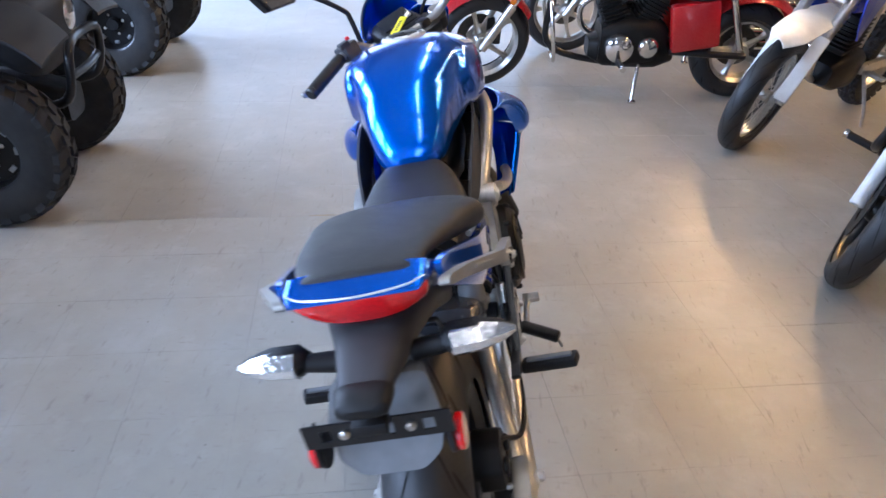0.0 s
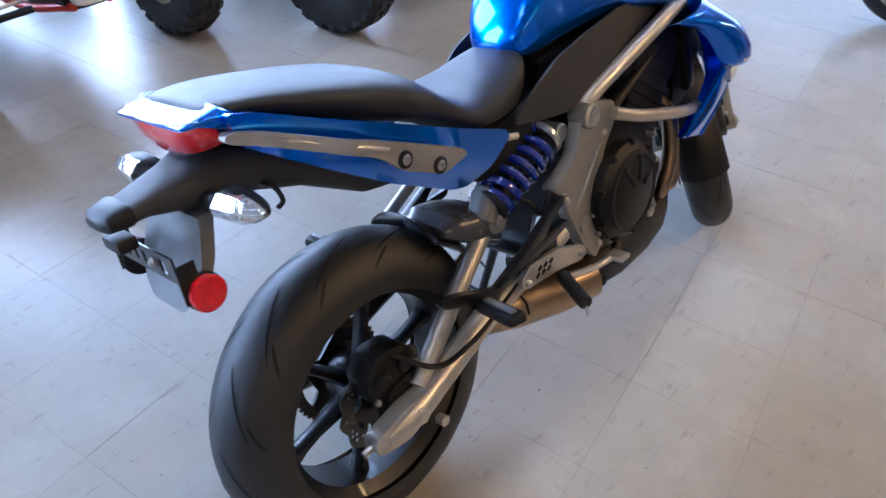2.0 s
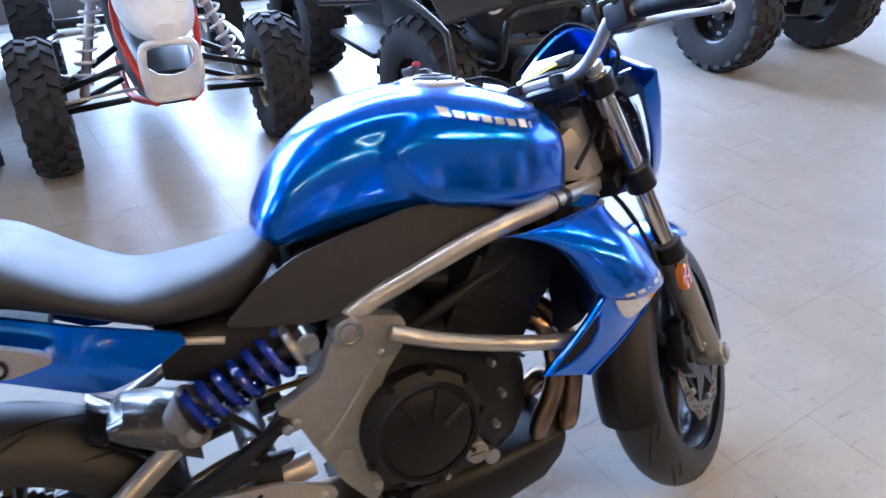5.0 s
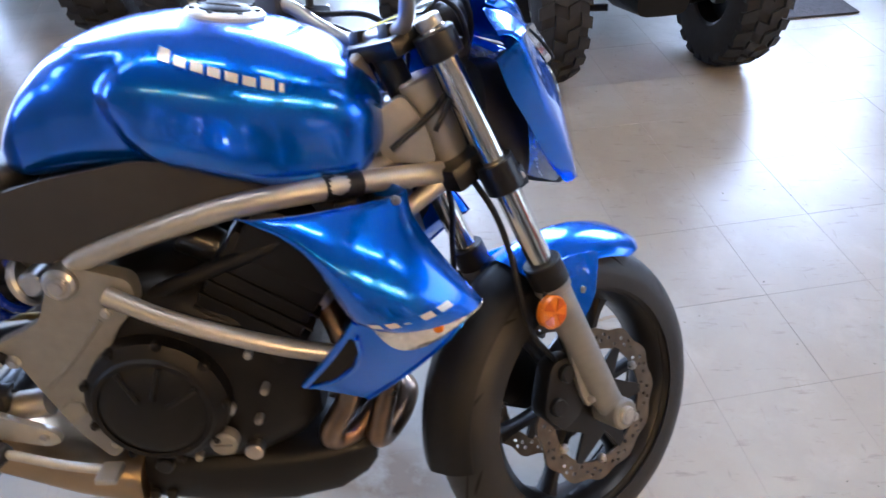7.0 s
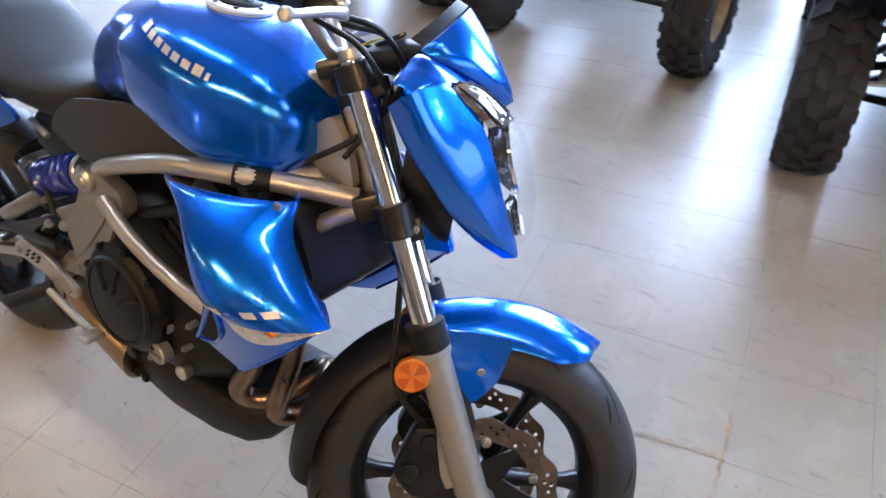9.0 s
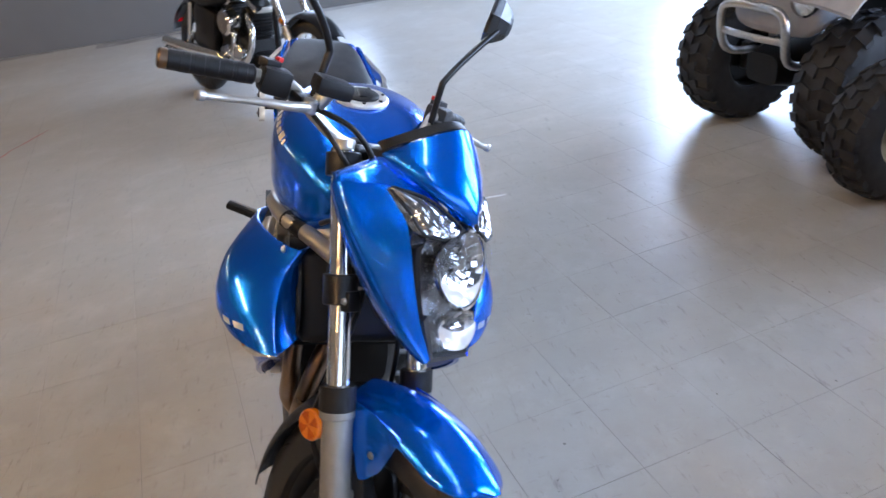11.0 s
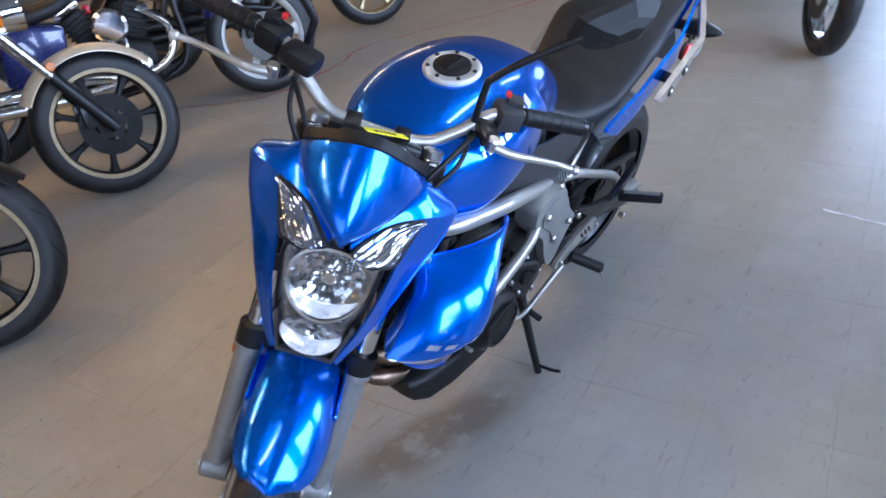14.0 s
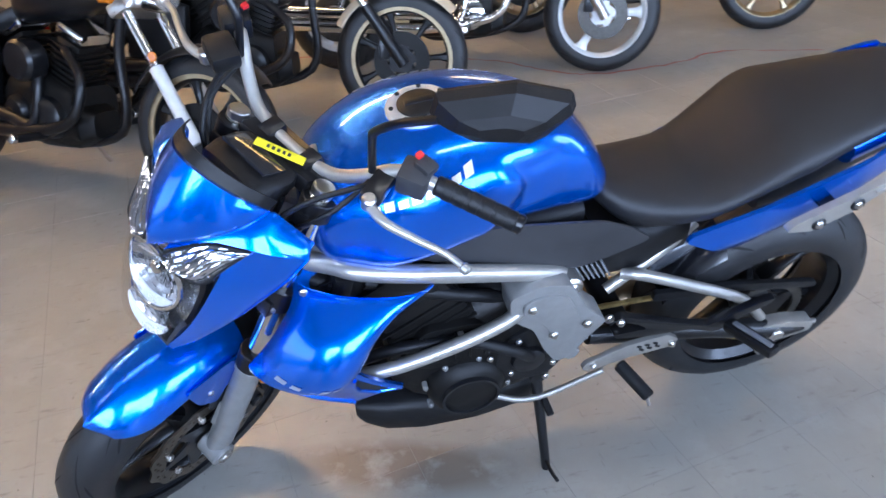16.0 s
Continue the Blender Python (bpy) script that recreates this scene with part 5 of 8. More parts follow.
coil = []
A, B = V(0.335, -0.094, 0.572), V(0.495, -0.101, 0.638)
dd = (B - A).normalized()
s1 = dd.cross(V(0, 1, 0)).normalized()
s2 = dd.cross(s1)
for k in range(6 * 14 + 1):
    t = k / (6 * 14)
    a = 2 * math.pi * k / 14
    coil.append(A.lerp(B, t) + 0.037 * (s1 * math.cos(a) + s2 * math.sin(a)))
P("spring", tube(coil, 0.0088, 8, smooth=False), SPRING, "blue coil spring", sh)
P("spring_seat", rod(A - dd * 0.014, A - dd * 0.002, 0.043, 20, 0.003), BLACK_PL, parent=sh)
P("spring_seat", rod(B + dd * 0.004, B + dd * 0.02, 0.041, 20, 0.004), STEEL, parent=sh)
P("shock_eye", rod((0.525, -0.135, 0.650), (0.525, -0.09, 0.650), 0.02, 18, 0.003), STEEL, parent=sh)
P("shock_lower_eye", rod((0.325, -0.118, 0.540), (0.325, -0.06, 0.540), 0.027, 20, 0.004), PLATE, parent=sh)
P("eye_bolt", bolt((0.325, -0.120, 0.540), (0, -1, 0), 0.014, 0.004), STEEL, parent=sh)
P("damper_reservoir", rod((0.30, -0.09, 0.545), (0.34, -0.09, 0.60), 0.03, 18, 0.004), LIGHT_PL, parent=sh)


def hugger():
    rows = []
    for i in range(15):
        a = radians(26 + 33 * i / 14)
        rows.append([(0.336 * math.cos(a) - 0.0 * abs(t), 0.088 * t, 0.312 + (0.336 - 0.045 * abs(t) ** 2.5) * math.sin(a)) for t in [-1 + 2 * j / 12 for j in range(13)]])
    b = skin(bmesh.new(), rows, closed=False, caps=False)
    ret = bmesh.ops.extrude_face_region(b, geom=b.faces[:])
    for v in [g for g in ret["geom"] if isinstance(g, bmesh.types.BMVert)]:
        v.co *= 0.99
    return b


hg = P("rear_hugger", hugger(), GLOSS_PL, "black plastic hugger over the rear tyre")
# inner mudguard, its grey painting the sky's reflection
b = loft([(0.20, 0.575, 0.55, 0.055, 3), (0.225, 0.59, 0.53, 0.07, 3), (0.28, 0.58, 0.50, 0.078, 3), (0.33, 0.56, 0.47, 0.08, 3)], 24)
for v in b.verts:
    v.co.y -= 0.035
P("inner_guard", b, SHEEN_GREY, "dark inner mudguard, greyed for the sky's reflection", hg)
P("chain_guard", plate(round_poly([(-0.10, 0.425), (0.12, 0.475), (0.34, 0.50), (0.34, 0.475), (0.10, 0.445), (-0.10, 0.405)], 0.008), 0.085, 0.10, 0.003), BLACK_PL, parent=hg)
ch = tube([(0.0, 0.075, 0.424), (0.3, 0.08, 0.462), (0.60, 0.082, 0.475)], 0.007, 6)
tube([(0.0, 0.075, 0.20), (0.3, 0.08, 0.33), (0.60, 0.082, 0.40)], 0.007, 6, bm=ch)
P("chain", ch, GOLD, "oily drive chain")
P("rear_caliper", plate(round_poly([(-0.060, 0.35), (-0.01, 0.338), (0.045, 0.362), (0.055, 0.405), (0.025, 0.44), (-0.03, 0.445), (-0.068, 0.41)], 0.014), -0.122, -0.06, 0.010), ENGINE, "black rear brake caliper")
b = plate(round_poly([(-0.04, 0.285), (0.02, 0.27), (0.075, 0.345), (0.03, 0.375), (-0.03, 0.365)], 0.014), -0.126, -0.09, 0.006)
P("caliper_hanger", b, ENGINE)
for x, z in ((-0.035, 0.395), (0.02, 0.40)):
    P("caliper_piston", rod((x, -0.120, z), (x, -0.132, z), 0.017, 18, 0.003), ENGINE)
for x, z in ((-0.055, 0.36), (0.045, 0.385), (0.055, 0.345)):
    P("caliper_bolt", bolt((x, -0.124, z), (0, -1, 0), 0.0065, 0.005), STEEL)
P("rear_brake_hose", tube([(0.0, -0.118, 0.43), (0.07, -0.155, 0.37), (0.16, -0.165, 0.375), (0.26, -0.16, 0.40), (0.34, -0.15, 0.42)], 0.0055, 8), BLACK_PL)

# ---- engine ----
eng = P("engine", loft([(0.56, 0.60, 0.33, 0.12, 4), (0.62, 0.64, 0.29, 0.15, 4), (0.72, 0.66, 0.27, 0.16, 4), (0.82, 0.62, 0.28, 0.155, 4), (0.90, 0.56, 0.31, 0.13, 4), (0.94, 0.5, 0.35, 0.10, 4)], 28), ENGINE, "black painted twin-cylinder engine")
t = Matrix.Rotation(radians(32), 4, "Y")
b = box((0.86, 0, 0.60), (0.17, 0.27, 0.22), 0.015, t)
P("cylinder_block", b, ENGINE, parent=eng)
for k in range(4):
    P("fin", box((0.845 + 0.012 * k, 0, 0.56 + 0.024 * k), (0.185, 0.28, 0.005), 0.002, t), ENGINE, parent=eng)
P("cylinder_head", box((0.93, 0, 0.70), (0.16, 0.28, 0.10), 0.015, t), ENGINE, parent=eng)
# clutch cover, right
P("clutch_cover", lathe([(0.001, -0.205), (0.065, -0.204), (0.085, -0.196), (0.10, -0.188), (0.113, -0.178), (0.118, -0.13), (0.001, -0.13)], 48, (0.695, 0, 0.455), closed=False), ENGINE, "round black clutch cover", eng)
b = lathe([(0.085, -0.1985), (0.093, -0.199), (0.097, -0.193), (0.089, -0.19)], 48, (0.695, 0, 0.455))
for i in range(9):
    a = 2 * math.pi * i / 9
    merge(b, bolt((0.695 + 0.112 * math.cos(a), -0.178, 0.455 + 0.112 * math.sin(a)), (0, -1, 0), 0.008, 0.008))
P("cover_bolt_ring", b, ENGINE, parent=eng)
for a in (0.5, 1.3, 2.1):
    P("cover_rib", tube([(0.695 + 0.03 * math.cos(a), -0.2065, 0.455 + 0.03 * math.sin(a)), (0.695 + 0.085 * math.cos(a), -0.199, 0.455 + 0.085 * math.sin(a))], 0.005, 8), ENGINE, parent=eng)
b = rod((0.79, -0.16, 0.372), (0.79, -0.186, 0.372), 0.0225, 24, 0.003)
merge(b, box((0.79, -0.188, 0.372), (0.03, 0.006, 0.005), 0.001))
P("oil_filler_cap", b, PLATE, "grey oil filler cap", eng)
P("sight_glass", rod((0.80, -0.155, 0.43), (0.80, -0.168, 0.43), 0.013, 18, 0.002), STEEL, parent=eng)
P("oil_window", rod((0.675, -0.15, 0.31), (0.675, -0.166, 0.31), 0.015, 18, 0.002), BLACK_MET, parent=eng)
for x, z in ((0.585, 0.44), (0.60, 0.385), (0.645, 0.345), (0.735, 0.325), (0.845, 0.40), (0.862, 0.46), (0.845, 0.53)):
    P("case_bolt", bolt((x, -0.152, z), (0, -1, 0), 0.0068, 0.012), PLATE, parent=eng)
P("case_lug", rod((0.83, -0.14, 0.335), (0.83, -0.165, 0.335), 0.016, 16, 0.003), STEEL, parent=eng)
# left covers
P("generator_cover", lathe([(0.001, 0.188), (0.055, 0.186), (0.078, 0.172), (0.09, 0.15), (0.095, 0.10), (0.001, 0.10)], 40, (0.785, 0, 0.385), closed=False), ENGINE, "round black generator cover", eng)
P("sprocket_cover", plate(round_poly([(0.56, 0.44), (0.60, 0.37), (0.68, 0.37), (0.73, 0.43), (0.72, 0.52), (0.65, 0.56), (0.58, 0.53)], 0.03), 0.11, 0.163, 0.009), BLACK_PL, parent=eng)
for x, z in ((0.595, 0.42), (0.69, 0.41), (0.68, 0.52), (0.61, 0.51), (0.74, 0.48), (0.76, 0.55)):
    P("cover_bolt", bolt((x, 0.165, z), (0, 1, 0), 0.007, 0.004), STEEL, parent=eng)
P("cover_step", lathe([(0.058, 0.190), (0.064, 0.190), (0.066, 0.182), (0.056, 0.182)], 36, (0.785, 0, 0.385)), BLACK_MET, parent=eng)
for k in range(8):
    a = 2 * math.pi * (k + 0.3) / 8
    P("cover_bolt", bolt((0.785 + 0.096 * math.cos(a), 0.150, 0.385 + 0.096 * math.sin(a)), (0, 1, 0), 0.0065, 0.010), PLATE, parent=eng)
P("pump_cover", lathe([(0.001, 0.182), (0.026, 0.181), (0.036, 0.174), (0.040, 0.155), (0.001, 0.155)], 26, (0.655, 0, 0.455), closed=False), BLACK_MET, parent=eng)
P("pump_hose", tube([(0.655, 0.175, 0.475), (0.70, 0.19, 0.53), (0.80, 0.17, 0.57), (0.93, 0.15, 0.56), (1.0, 0.13, 0.52)], 0.013, 10), BLACK_PL, parent=eng)
P("gear_case", plate(round_poly([(0.70, 0.50), (0.76, 0.47), (0.88, 0.47), (0.92, 0.52), (0.88, 0.60), (0.76, 0.60)], 0.025), 0.10, 0.155, 0.01), ENGINE, parent=eng)
for k in range(5):
    P("case_rib", box((0.75 + 0.032 * k, 0.157, 0.54), (0.006, 0.008, 0.09), 0.002), ENGINE, parent=eng)
P("starter_motor", rod((0.60, 0.03, 0.625), (0.60, 0.12, 0.625), 0.03, 20, 0.004), BLACK_MET, parent=eng)
P("hose_clamp", rod((0.80, 0.155, 0.57), (0.812, 0.156, 0.571), 0.0145, 14), STEEL, parent=eng)
# fins of the rectifier behind the left plate
b = bmesh.new()
for k in range(7):
    merge(b, box((0.50 + k * 0.011, 0.11, 0.665), (0.004, 0.05, 0.05), 0.001, Matrix.Rotation(0.5, 4, "Y")))
P("regulator_fins", b, LIGHT_PL, parent=eng)
# throttle bodies and clutter behind the frame rail
for s in (-1, 1):
    P("throttle_body", rod((0.74, s * 0.06, 0.70), (0.80, s * 0.06, 0.67), 0.03, 18, 0.004), BLACK_MET, parent=eng)
    P("coolant_hose", tube([(0.70, s * 0.12, 0.62), (0.78, s * 0.13, 0.66), (0.88, s * 0.13, 0.70), (0.98, s * 0.12, 0.74)], 0.013, 12), BLACK_PL, parent=eng)
P("airbox", loft([(0.54, 0.80, 0.70, 0.08, 4), (0.62, 0.81, 0.70, 0.10, 4), (0.78, 0.82, 0.72, 0.11, 4), (0.9, 0.82, 0.75, 0.09, 4)], 20), BLACK_PL, "black airbox under the tank")
P("battery_tray", loft([(0.30, 0.72, 0.62, 0.09, 4), (0.40, 0.72, 0.58, 0.10, 4), (0.52, 0.74, 0.58, 0.10, 4)], 20), BLACK_PL)
# radiator between the shrouds
rad = P("radiator", box((1.042, 0, 0.675), (0.035, 0.29, 0.22), 0.006, Matrix.Rotation(radians(-14), 4, "Y")), BLACK_MET, "black radiator")
for k in range(20):
    P("radiator_fin", box((1.062 - 0.026 * (k - 10) / 10, 0, 0.575 + k * 0.0098), (0.012, 0.27, 0.003), 0), BLACK_PL, parent=rad)
P("radiator_cover", box((1.084, 0, 0.682), (0.05, 0.25, 0.19), 0.03, Matrix.Rotation(radians(-14), 4, "Y"), seg=3), BLACK_PL, "black plastic cover", rad)
P("fan_shroud", rod((1.0, 0, 0.66), (1.02, 0, 0.665), 0.09, 28, 0.005), BLACK_PL, parent=rad)
# exhaust
PIPES = ([(0.955, -0.075, 0.585), (0.99, -0.118, 0.53), (0.995, -0.126, 0.43), (0.958, -0.128, 0.352), (0.962, -0.112, 0.318), (1.0, -0.085, 0.318), (1.04, -0.05, 0.352), (1.055, -0.012, 0.37), (1.035, 0.022, 0.355), (0.97, 0.03, 0.30), (0.86, 0.02, 0.258)],
         [(0.955, 0.03, 0.585), (1.035, -0.05, 0.54), (1.058, -0.09, 0.45), (1.042, -0.107, 0.36), (1.034, -0.106, 0.318), (1.048, -0.078, 0.300), (1.076, -0.035, 0.318), (1.084, 0.012, 0.33), (1.06, 0.046, 0.32), (0.99, 0.06, 0.288), (0.86, 0.06, 0.258)])
for pts in PIPES:
    hp = P("header_pipe", tube(pts, 0.0205, 16), HEADER, "heat-browned exhaust header pipe")
    P("header_flange", rod((0.95, pts[0][1], 0.592), (0.965, pts[0][1], 0.578), 0.032, 18, 0.003), STEEL, parent=hp)
pan = P("belly_box", loft([(0.56, 0.28, 0.23, 0.09, 4), (0.62, 0.30, 0.185, 0.125, 4), (0.75, 0.30, 0.17, 0.135, 4), (0.88, 0.302, 0.178, 0.132, 5), (0.965, 0.306, 0.198, 0.124, 6), (1.012, 0.308, 0.228, 0.112, 6), (1.03, 0.306, 0.252, 0.102, 5)], 24), BLACK_PL, "black under-engine cowl")
for x in (0.60, 0.63, 0.66):
    # dark blocks on the surface, painting the shade of the slots
    P("cowl_slot_shade", box((x, -0.128, 0.215), (0.016, 0.012, 0.02), 0.003), SHADE_BLACK, parent=pan)
ex = P("silencer", loft([(0.27, 0.36, 0.31, 0.026, 2.4), (0.282, 0.37, 0.295, 0.042, 2.4), (0.36, 0.36, 0.265, 0.058, 2.6), (0.50, 0.335, 0.225, 0.078, 2.6), (0.62, 0.315, 0.20, 0.088, 2.6)], 24), TITAN, "short under-slung heat-tinted silencer")
for v in ex.data.vertices:
    v.co.y -= 0.065
    v.co.z -= 0.02
# solid dark plug, painting the shade inside the pipe end
P("outlet_shade", rod((0.266, -0.07, 0.315), (0.29, -0.07, 0.313), 0.018, 18), SHADE_BLACK, parent=ex)
P("silencer_band", tube([(0.375, -0.127, 0.29), (0.375, -0.115, 0.325), (0.375, -0.065, 0.342)], 0.003, 6), BLACK_MET, parent=ex)

# ---- footrests, hangers, controls ----
for s in (-1, 1):
    b = plate(round_poly([(0.30, 0.425), (0.335, 0.452), (0.43, 0.44), (0.52, 0.402), (0.528, 0.382), (0.505, 0.372), (0.42, 0.392), (0.345, 0.40), (0.31, 0.405)], 0.010), s * 0.165, s * 0.178, 0.003)
    hgr = P("footrest_hanger", b, SILVER, "silver footrest hanger")
    b = bmesh.new()
    for k in range(6):
        merge(b, box((0.352 + (k % 3) * 0.019 + (k // 3) * 0.008, s * 0.179, 0.418 + (k // 3) * 0.013 - (k % 3) * 0.001), (0.013, 0.003, 0.006), 0.001, Matrix.Rotation(-0.5, 4, "Y")))
    # slots not cut: dark pieces carry their shade
    P("hanger_slot_shade", b, SHADE_BLACK, parent=hgr)
    P("hanger_bolt", bolt((0.502, s * 0.18, 0.392), (0, s, 0), 0.008), STEEL, parent=hgr)
    P("hanger_bolt", bolt((0.318, s * 0.18, 0.418), (0, s, 0), 0.008), STEEL, parent=hgr)
    b = rod((0.435, s * 0.175, 0.372), (0.395, s * 0.262, 0.352), 0.0155, 14, 0.004)
    P("rider_footrest", b, BLACK_PL, "black rubber footrest", hgr)
    P("footrest_tip", rod((0.397, s * 0.258, 0.345), (0.392, s * 0.266, 0.325), 0.004, 8), STEEL, parent=hgr)
    # pillion footrest on its black bracket
    outline = [(0.475, 0.540), (0.455, 0.548), (0.33, 0.487), (0.235, 0.452), (0.13, 0.497), (0.085, 0.505), (0.092, 0.490), (0.15, 0.462), (0.185, 0.428), (0.215, 0.425), (0.28, 0.452), (0.40, 0.462), (0.46, 0.475), (0.47, 0.49), (0.39, 0.488), (0.415, 0.51)]
    pb2 = P("pillion_bracket", plate(round_poly(outline, 0.006), s * 0.158, s * 0.176, 0.004), BLACK_MET, "black forked pillion footrest bracket")
    P("bracket_bolt", bolt((0.462, s * 0.178, 0.535), (0, s, 0), 0.009), STEEL, parent=pb2)
    P("pillion_footrest", box((0.168, s * 0.235, 0.462), (0.036, 0.125, 0.022), 0.008, Matrix.Rotation(s * 0.32, 4, "Z") @ Matrix.Rotation(s * 0.25, 4, "X")), BLACK_PL, "folding black pillion footrest", pb2)
    P("footrest_rib", box((0.168, s * 0.235, 0.476), (0.012, 0.10, 0.006), 0.002, Matrix.Rotation(s * 0.32, 4, "Z") @ Matrix.Rotation(s * 0.25, 4, "X")), LIGHT_PL, parent=pb2)
P("brake_pedal", tube([(0.44, -0.19, 0.37), (0.52, -0.19, 0.345), (0.60, -0.195, 0.335)], 0.008, 10), SILVER, "silver rear brake pedal")
P("pedal_pad", box((0.605, -0.205, 0.338), (0.035, 0.045, 0.012), 0.004), SILVER)
P("gear_lever", tube([(0.72, 0.165, 0.33), (0.66, 0.17, 0.30), (0.595, 0.165, 0.29), (0.52, 0.17, 0.33), (0.47, 0.175, 0.36)], 0.007, 10), SILVER, "silver gear linkage")
P("gear_toe_peg", rod((0.60, 0.16, 0.275), (0.595, 0.205, 0.262), 0.009, 10, 0.002), BLACK_PL)
P("hose", tube([(0.34, -0.12, 0.60), (0.42, -0.14, 0.52), (0.40, -0.15, 0.46), (0.30, -0.15, 0.45), (0.22, -0.16, 0.40)], 0.007, 8), BLACK_PL)
P("reservoir_hose", tube([(0.47, -0.14, 0.55), (0.42, -0.15, 0.50), (0.36, -0.15, 0.45)], 0.013, 10), BLACK_PL)
P("brake_light_switch", rod((0.39, -0.15, 0.47), (0.41, -0.15, 0.52), 0.014, 12, 0.003), STEEL)
P("rear_master_cylinder", box((0.42, -0.15, 0.455), (0.05, 0.03, 0.05), 0.008), BLACK_MET)

# steering head of the frame, between tank and fork
for s in (-1, 1):
    P("frame_gusset", plate(round_poly([(1.052, 0.878), (1.10, 0.912), (1.135, 0.86), (1.150, 0.80), (1.068, 0.806)], 0.015), s * 0.034, s * 0.052, 0.006), SILVER, "silver cast steering head gusset")
    P("frame_brace", tube([(1.06, s * 0.075, 0.700), (1.11, s * 0.06, 0.738), (1.165, s * 0.035, 0.772)], 0.015, 12), SILVER, "silver lower frame brace")
P("head_tube", rod((1.185, 0, 0.755), (1.118, 0, 0.925), 0.034, 22, 0.004), SILVER, "silver steering head tube")
# ---- shrouds beside the radiator ----
UP_REAR = smooth_path([(0.865, 0.188, 0.777), (0.925, 0.205, 0.760), (0.967, 0.222, 0.732), (0.995, 0.236, 0.69), (1.015, 0.243, 0.655), (1.035, 0.245, 0.640)], 4)
UP_FRONT = smooth_path([(1.104, 0.130, 0.790), (1.110, 0.150, 0.764), (1.130, 0.168, 0.735), (1.163, 0.177, 0.692), (1.190, 0.178, 0.657), (1.212, 0.174, 0.627)], 4)
LOW_REAR = smooth_path([(1.030, 0.246, 0.648), (1.000, 0.234, 0.595), (0.965, 0.219, 0.540), (0.930, 0.205, 0.491)], 5)
LOW_FRONT = smooth_path([(1.208, 0.172, 0.628), (1.165, 0.200, 0.580), (1.105, 0.202, 0.522), (1.035, 0.192, 0.462)], 5)


def along(line, v):
    f = min(max(v, 0), 1) * (len(line) - 1)
    k = min(int(f), len(line) - 2)
    return line[k].lerp(line[k + 1], f - k)


def upper(u, v, s, out=0.0):
    """The main face: u from rear to front, v from top to bottom."""
    p = along(UP_REAR, v).lerp(along(UP_FRONT, v), u)
    top = V(0, 0.0, 0.006 * math.sin(math.pi * u)) * (1 - v) ** 2
    p = p + top + V(0, 0.072 * (4 * u * (1 - u)) ** 0.7 * (0.45 + 0.55 * math.sin(math.pi * (0.1 + 0.75 * v))) + out, 0)
    return V(p.x, s * p.y, p.z)


def lower(u, v, s, out=0.0):
    """The scoop under the signal lens."""
    p = along(LOW_REAR, v).lerp(along(LOW_FRONT, v), u)
    p = p + V(0, 0.022 * (4 * u * (1 - u)) * (1 - v) - 0.010 * v * (1 - u) + out, 0)
    return V(p.x, s * p.y, p.z)


def sheet(f, s, us, vs, thick=0.006, out=0.0):
    b = skin(bmesh.new(), [[f(u, v, s, out) for u in us] for v in vs], closed=False, caps=False)
    ret = bmesh.ops.extrude_face_region(b, geom=b.faces[:])
    for v in [g for g in ret["geom"] if isinstance(g, bmesh.types.BMVert)]:
        v.co.y -= s * thick
    return b


def steps(a, c, n):
    return [a + (c - a) * k / n for k in range(n + 1)]


